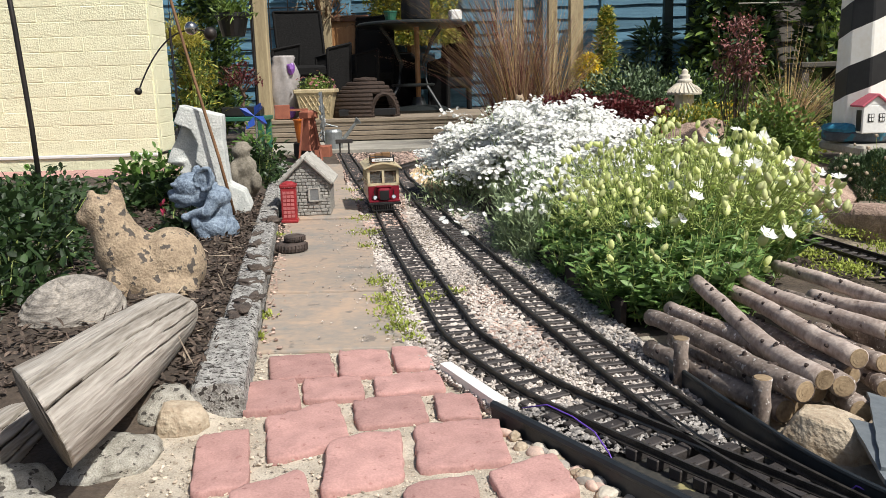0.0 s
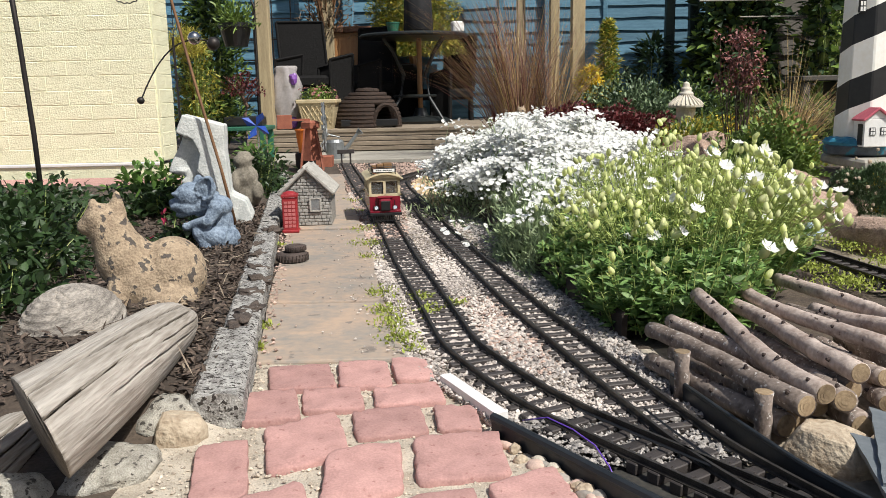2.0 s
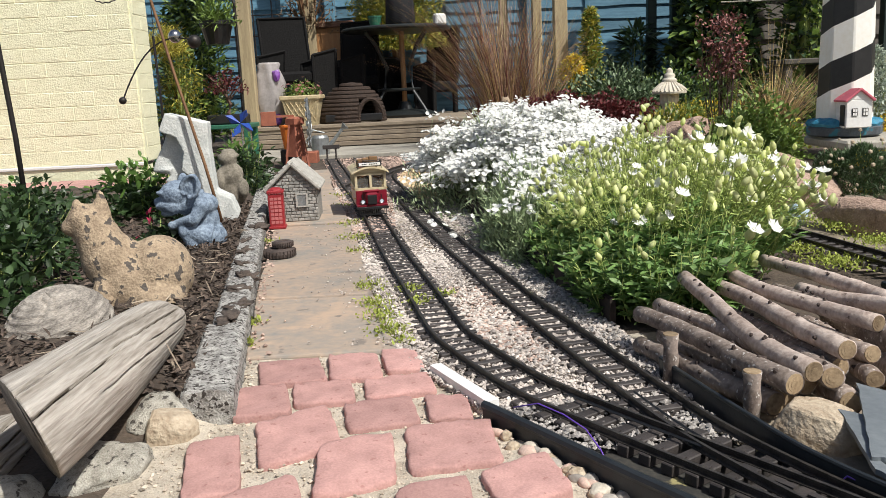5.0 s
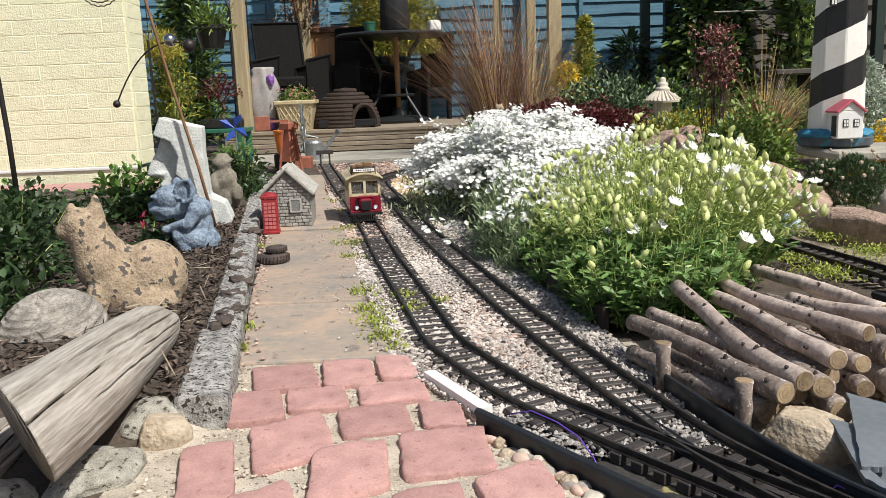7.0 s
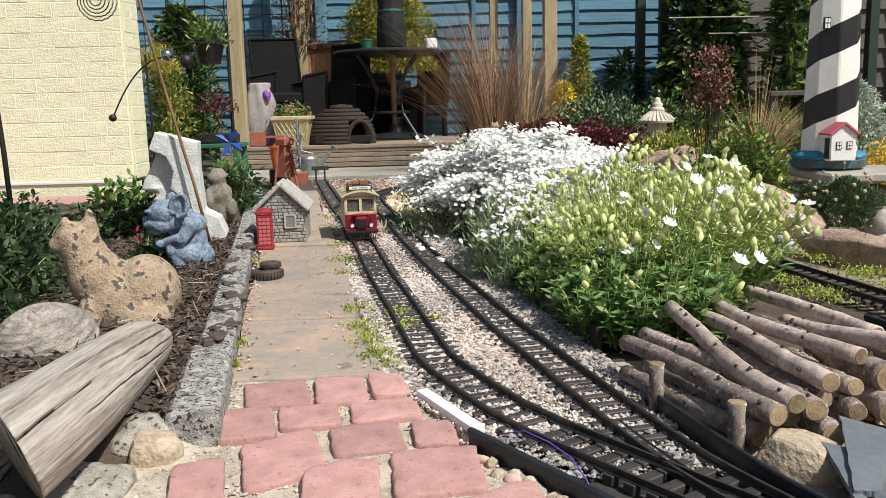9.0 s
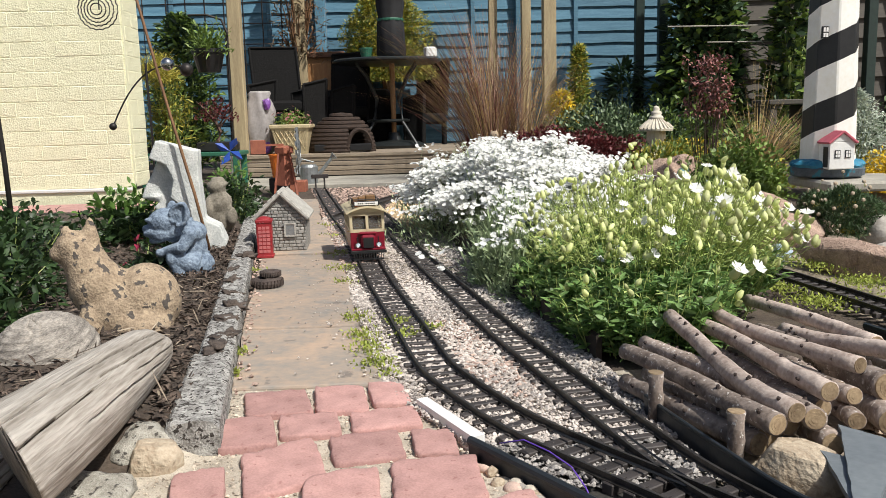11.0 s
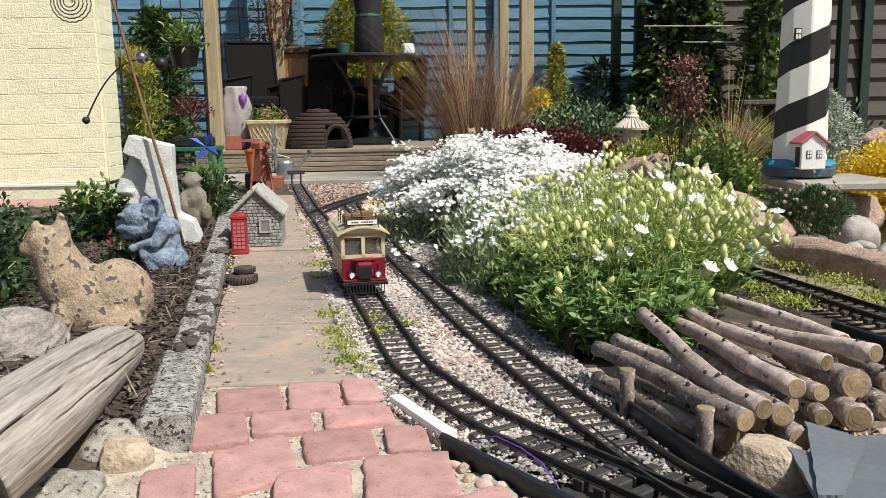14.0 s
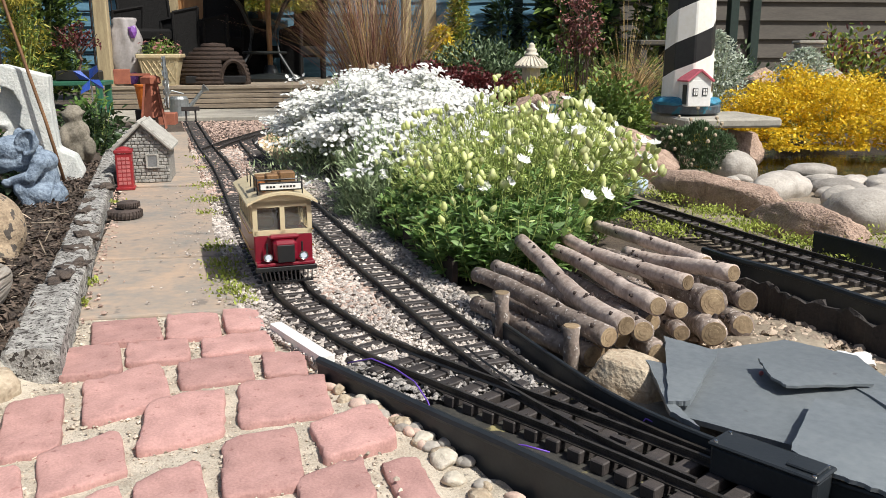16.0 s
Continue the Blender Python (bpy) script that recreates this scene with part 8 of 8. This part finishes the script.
pw = thing("toy_pinwheel", pose(-0.845, 3.9, 0.02), "blue toy pinwheel on a stick", "pinwheel")
bm = BM()
cone(bm, (0, 0, 0), (0.004, 0, 0.25), 0.004, 0.003, 8)
part("stick", bm, M_GALV, pw)
for k in range(4):
    a = math.pi / 2 * k + 0.5
    bm = BM()
    u, w = Vector((math.cos(a), 0, math.sin(a))), Vector((-math.sin(a), 0, math.cos(a)))
    c = Vector((0, -0.01, 0.25))
    ps_ = [c, c + u * 0.05 + w * 0.012, c + u * 0.062 + w * 0.035 - Vector((0, 0.02, 0)), c + u * 0.02 + w * 0.035]
    lo = [bm.verts.new(q) for q in ps_]
    hi = [bm.verts.new(q + Vector((0, 0.004, 0))) for q in ps_]
    bm.faces.new(lo)
    bm.faces.new(hi[::-1])
    for i in range(4):
        bm.faces.new((lo[i], hi[i], hi[(i + 1) % 4], lo[(i + 1) % 4]))
    bmesh.ops.recalc_face_normals(bm, faces=bm.faces)
    part("vane", bm, M_BLUE, pw)

wc = thing("watering_can", pose(-0.66, 5.25, 0.015, 0, 0, 0), "grey galvanised watering can before the deck", "watering can")
bm = BM()
lathe(bm, [(0.055, 0.0), (0.055, 0.10), (0.045, 0.115)], 20)
part("can", bm, M_GALV, wc)
bm = BM()
tube(bm, [(0.05, 0, 0.04), (0.10, 0, 0.10), (0.145, 0, 0.155)], [0.014, 0.011, 0.009], 8)
part("spout", bm, M_GALV, wc)
bm = BM()
cone(bm, (0.14, 0, 0.15), (0.162, 0, 0.168), 0.01, 0.026, 14)
part("rose", bm, M_GALV, wc)
bm = BM()
tube(bm, [(-0.05, 0, 0.03), (-0.09, 0, 0.08), (-0.04, 0, 0.15), (0.03, 0, 0.13)], 0.005, 6)
part("handle", bm, M_GALV, wc)

# ---------------- corner by the house: plant stand, pots, climbers ----------------
st = thing("plant_stand", pose(-1.38, 5.35, 0.0), "green metal plant stand with pots", "plant stand")
bm = BM()
box(bm, (0, 0, 0.21), (0.62, 0.28, 0.025), bevel=0.004)
part("shelf", bm, M_GREENSTAND, st)
for sx in (-1, 1):
    for sy in (-1, 1):
        bm = BM()
        box(bm, (sx * 0.28, sy * 0.12, 0.10), (0.035, 0.035, 0.20), bevel=0.003)
        part("leg", bm, M_GREENSTAND, st)
for x, sx in ((-0.16, 0.22), (0.15, 0.24)):
    t = thing("bonsai_tray", pose(-1.38 + x, 5.35, 0.2225), "small tree in a black tray on the stand", "bonsai", "bonsai trays")
    bm = BM()
    box(bm, (0, 0, 0.03), (sx, 0.15, 0.06), bevel=0.008)
    part("tray", bm, M_INK, t)
    bm = BM()
    tube(bm, [(0, 0, 0.06), (0.02, 0, 0.12), (-0.01, 0, 0.19), (0.0, 0, 0.25)], [0.014, 0.011, 0.009, 0.006], 7)
    for k in range(7):
        a = k * 0.9
        tube(bm, [(0, 0, 0.13 + 0.012 * k), (0.07 * math.cos(a), 0.06 * math.sin(a), 0.21 + 0.012 * k), (0.12 * math.cos(a), 0.1 * math.sin(a), 0.27 + 0.01 * k)], [0.007, 0.005, 0.002], 5)
    part("trunk", bm, mat("bonsai_bark", (0.16, 0.10, 0.07), (0.08, 0.05, 0.04), 0.9, 40), t)
    rng = np.random.default_rng(int(x * 100) + 90)
    p, d = dome_points(rng, 500, (x, 0, 0), (0.15, 0.13, 0.16), 0.3)
    v, f = leaf_cloud(rng, p + np.array([0, 0, 0.2]), d, 0.022, 0.011)
    leaf_part("leaves", t, [(v, f, 0)], [M_REDLEAF if x > 0 else M_GOLDGREEN])
bush("willowy_shrub", (-1.50, 5.25, 0.25), (0.20, 0.17, 0.50), 1300, 0.05, [M_GOLDGREEN, M_SHRUB], "thin-leaved yellow-green shrub by the house corner", "shrub", 91, 0.2, 0.15, tops=20)
bush("grassy_pot_plant", (-1.50, 5.05, 0.66), (0.15, 0.12, 0.17), 1100, 0.07, [M_GOLDGREEN], "fine-leaved grassy plant in the corner", "plant", 92, 0.06, 0.2, tops=16)
hp = thing("hanging_pot", pose(-1.30, 5.55, 0.72), "dark hanging plant pot with green plant", "plant pot")
bm = BM()
lathe(bm, [(0.07, 0.0), (0.10, 0.12), (0.106, 0.12), (0.106, 0.145)], 20)
part("pot", bm, M_INK, hp)
bm = BM()
tube(bm, [(0.12, 0.02, -0.72), (0.12, 0.02, 0.25), (0.09, 0.02, 0.33), (0.0, 0.02, 0.36), (-0.12, 0.02, 0.36)], 0.008, 6)
part("hook", bm, M_BLACKMETAL, hp)
rng = np.random.default_rng(95)
p, d = dome_points(rng, 600, (0, 0, 1), (0.16, 0.14, 0.24), 0.2)
v, f = leaf_cloud(rng, p + np.array([0, 0, 0.12]), d, 0.05, 0.013)
leaf_part("leaves", hp, [(v, f, 0)], [M_SHRUB])
tr = thing("iron_trellis", pose(-1.25, 7.35, 0.1), "dark iron trellis against the fence", "trellis")
for k in range(8):
    bm = BM()
    cone(bm, (-0.8 + k * 0.16, 0, 0), (-0.8 + k * 0.16, 0, 1.7), 0.006, None, 5)
    part("upright", bm, M_BLACKMETAL, tr)
for k in range(10):
    bm = BM()
    cone(bm, (-0.85, 0, 0.1 + k * 0.17), (0.4, 0, 0.1 + k * 0.17), 0.005, None, 5)
    part("crossbar", bm, M_BLACKMETAL, tr)
bush("climbing_twigs", (-0.95, 7.3, 0.9), (0.28, 0.15, 1.0), 1500, 0.07, [mat("dry_brown_leaf", (0.22, 0.15, 0.085), (0.12, 0.085, 0.05), 0.8, 40, island=0.4)], "brown twiggy climber on the trellis", "climber", 96, 0.15, 0.2, tops=60, stem_mat=M_CANE)
bush("corner_foliage", (-1.75, 6.6, 0.1), (0.35, 0.4, 1.1), 4500, 0.07, [M_DARKLEAF, M_SHRUB], "dark foliage in the corner by the house", "shrub", 97, 0.35, 0.3)
gc = bush("golden_conifer", (-0.22, 7.42, 0.72), (0.50, 0.22, 0.78), 20000, 0.034, [M_GOLDGREEN, M_GOLDGREEN, M_SHRUB], "bushy golden-green conifer before the fence", "conifer", 98, 0.34, 0.45, lumps=5.0)
bm = BM()
tube(bm, [(0, 0, -0.72), (0.02, 0, -0.3), (-0.02, 0, 0.1), (0.0, 0, 0.5)], [0.045, 0.04, 0.032, 0.015], 8)
part("trunk", bm, M_CANE, gc)
bush("dwarf_conifer", (1.10, 6.30, 0.10), (0.17, 0.15, 0.46), 1900, 0.05, [M_YELLOW, M_GOLDGREEN], "small golden dwarf conifer", "conifer", 99, 0.35, 0.3)
bush("dwarf_conifer", (1.26, 6.45, 0.10), (0.12, 0.12, 0.80), 2600, 0.05, [M_SHRUB, M_GOLDGREEN], "upright green dwarf conifer", "conifer", 100, 0.35, 0.3)
bush("laurel_shrub", (1.72, 6.9, 0.05), (0.30, 0.25, 0.72), 700, 0.13, [M_DARKLEAF], "long-leaved dark laurel before the fence", "shrub", 101, 0.22, 0.3)
bush("dark_climber", (2.28, 6.6, 0.0), (0.42, 0.3, 1.75), 5200, 0.10, [M_DARKLEAF, M_DARKLEAF, M_SHRUB], "tall dark climber on the fence", "climber", 102, 0.5, 0.3)
bush("dark_climber", (2.8, 6.3, 0.0), (0.28, 0.2, 1.3), 1500, 0.09, [M_DARKLEAF, M_SHRUB], "thin climber by the boarded wall", "climber", 103, 0.5, 0.3)
for x, y in ((1.86, 7.0), (2.05, 7.0), (3.35, 6.2)):
    bm = BM()
    box(bm, (x, y, 1.05), (0.07, 0.07, 2.1), bevel=0.004)
    tagged(obj("green_post", bm, M_GREENPOST), "dark green painted garden post", "post", "green posts")
for z, x0, x1 in ((0.90, 2.2, 3.3), (1.02, 1.9, 2.6)):
    bm = BM()
    cone(bm, (x0, 6.35, z), (x1, 6.3, z - 0.01), 0.0055, None, 8)
    tagged(obj("pale_pole", bm, M_CONC), "thin pale horizontal pole", "pole")
bn = thing("garden_bench", pose(2.44, 5.55, 0.0), "weathered grey timber garden bench", "bench")
bm = BM()
box(bm, (0, 0, 0.44), (0.32, 0.30, 0.035), bevel=0.006)
part("seat", bm, M_SIDING, bn)
for s in (-1, 1):
    bm = BM()
    box(bm, (s * 0.12, 0, 0.21), (0.05, 0.26, 0.42), bevel=0.006)
    part("leg", bm, M_SIDING, bn)

siding = tagged(new("wall_boarded"), "grey-brown boarded garden building wall", "wall", kind="structure")
for k in range(14):
    bm = BM()
    z = 0.02 + k * 0.155
    a = [bm.verts.new(p) for p in ((2.45, 6.86, z), (7.5, 6.86, z), (7.5, 6.89, z + 0.165), (2.45, 6.89, z + 0.165))]
    b = [bm.verts.new(p) for p in ((2.45, 6.93, z), (7.5, 6.93, z), (7.5, 6.93, z + 0.165), (2.45, 6.93, z + 0.165))]
    bm.faces.new(a)
    bm.faces.new(b[::-1])
    for i in range(4):
        bm.faces.new((a[i], b[i], b[(i + 1) % 4], a[(i + 1) % 4]))
    bmesh.ops.recalc_face_normals(bm, faces=bm.faces)
    part("cladding_board", bm, M_SIDING, siding)
for x in (2.42, 3.9, 5.4):
    bm = BM()
    box(bm, (x, 6.85, 1.1), (0.08, 0.05, 2.2), bevel=0.005)
    part("corner_board", bm, M_GREENPOST, siding)

# ---------------- what is built in many pieces ----------------
brick_face((WALL_X - 2.4, WALL_Y), (WALL_X, WALL_Y), 0.078, 1.46, 0.2)
brick_face((WALL_X, WALL_Y), (WALL_X, WALL_Y + 0.25), 0.078, 1.46, 0.2)


# ---------------- what moves ----------------
def motions():
    """The tram waits, then rolls down its track towards the camera; its wheels turn with it."""
    stops = [(0, 2.574), (8.3, 2.568), (8.7, 2.554), (9.0, 2.532), (9.5, 2.490), (10.0, 2.437), (10.5, 2.374), (11.0, 2.304), (11.5, 2.230), (12.0, 2.152), (12.5, 2.072),
             (13.0, 1.998), (13.5, 1.910), (14.0, 1.800), (14.5, 1.686), (15.0, 1.574), (15.5, 1.456), (16.0, 1.333)]
    ts, fy = [s[0] for s in stops], [s[1] for s in stops]
    ys = np.array([p.y for p in AB])[::-1]
    xs = np.array([p.x for p in AB])[::-1]
    rows, spins = [], []
    n = 80
    for k in range(n + 1):
        t = 16.0 * k / n
        yf = float(np.interp(t, ts, fy))
        y1, y2 = yf + 0.09, yf + 0.205
        a, b = Vector((np.interp(y1, ys, xs), y1, 0)), Vector((np.interp(y2, ys, xs), y2, 0))
        d = (a - b).normalized()
        c = Vector((np.interp(yf, ys, xs), yf, 0)) - d * 0.150
        c = c.lerp((a + b) / 2, 0.6)
        rows.append((t, pose(c.x, c.y, 0.0, 0, 0, math.degrees(math.atan2(d.y, d.x)) - 90)))
    walk(tram, rows)
    times = [0.0] + [8.0 + i / 15 for i in range(1, 120)] + [16.0]
    for w, x, y in tram_wheels:
        walk(w, [(t, pose(x, y, 0.0248, -math.degrees((fy[0] - float(np.interp(t, ts, fy))) / 0.0125), 0, 0)) for t in times])


motions()
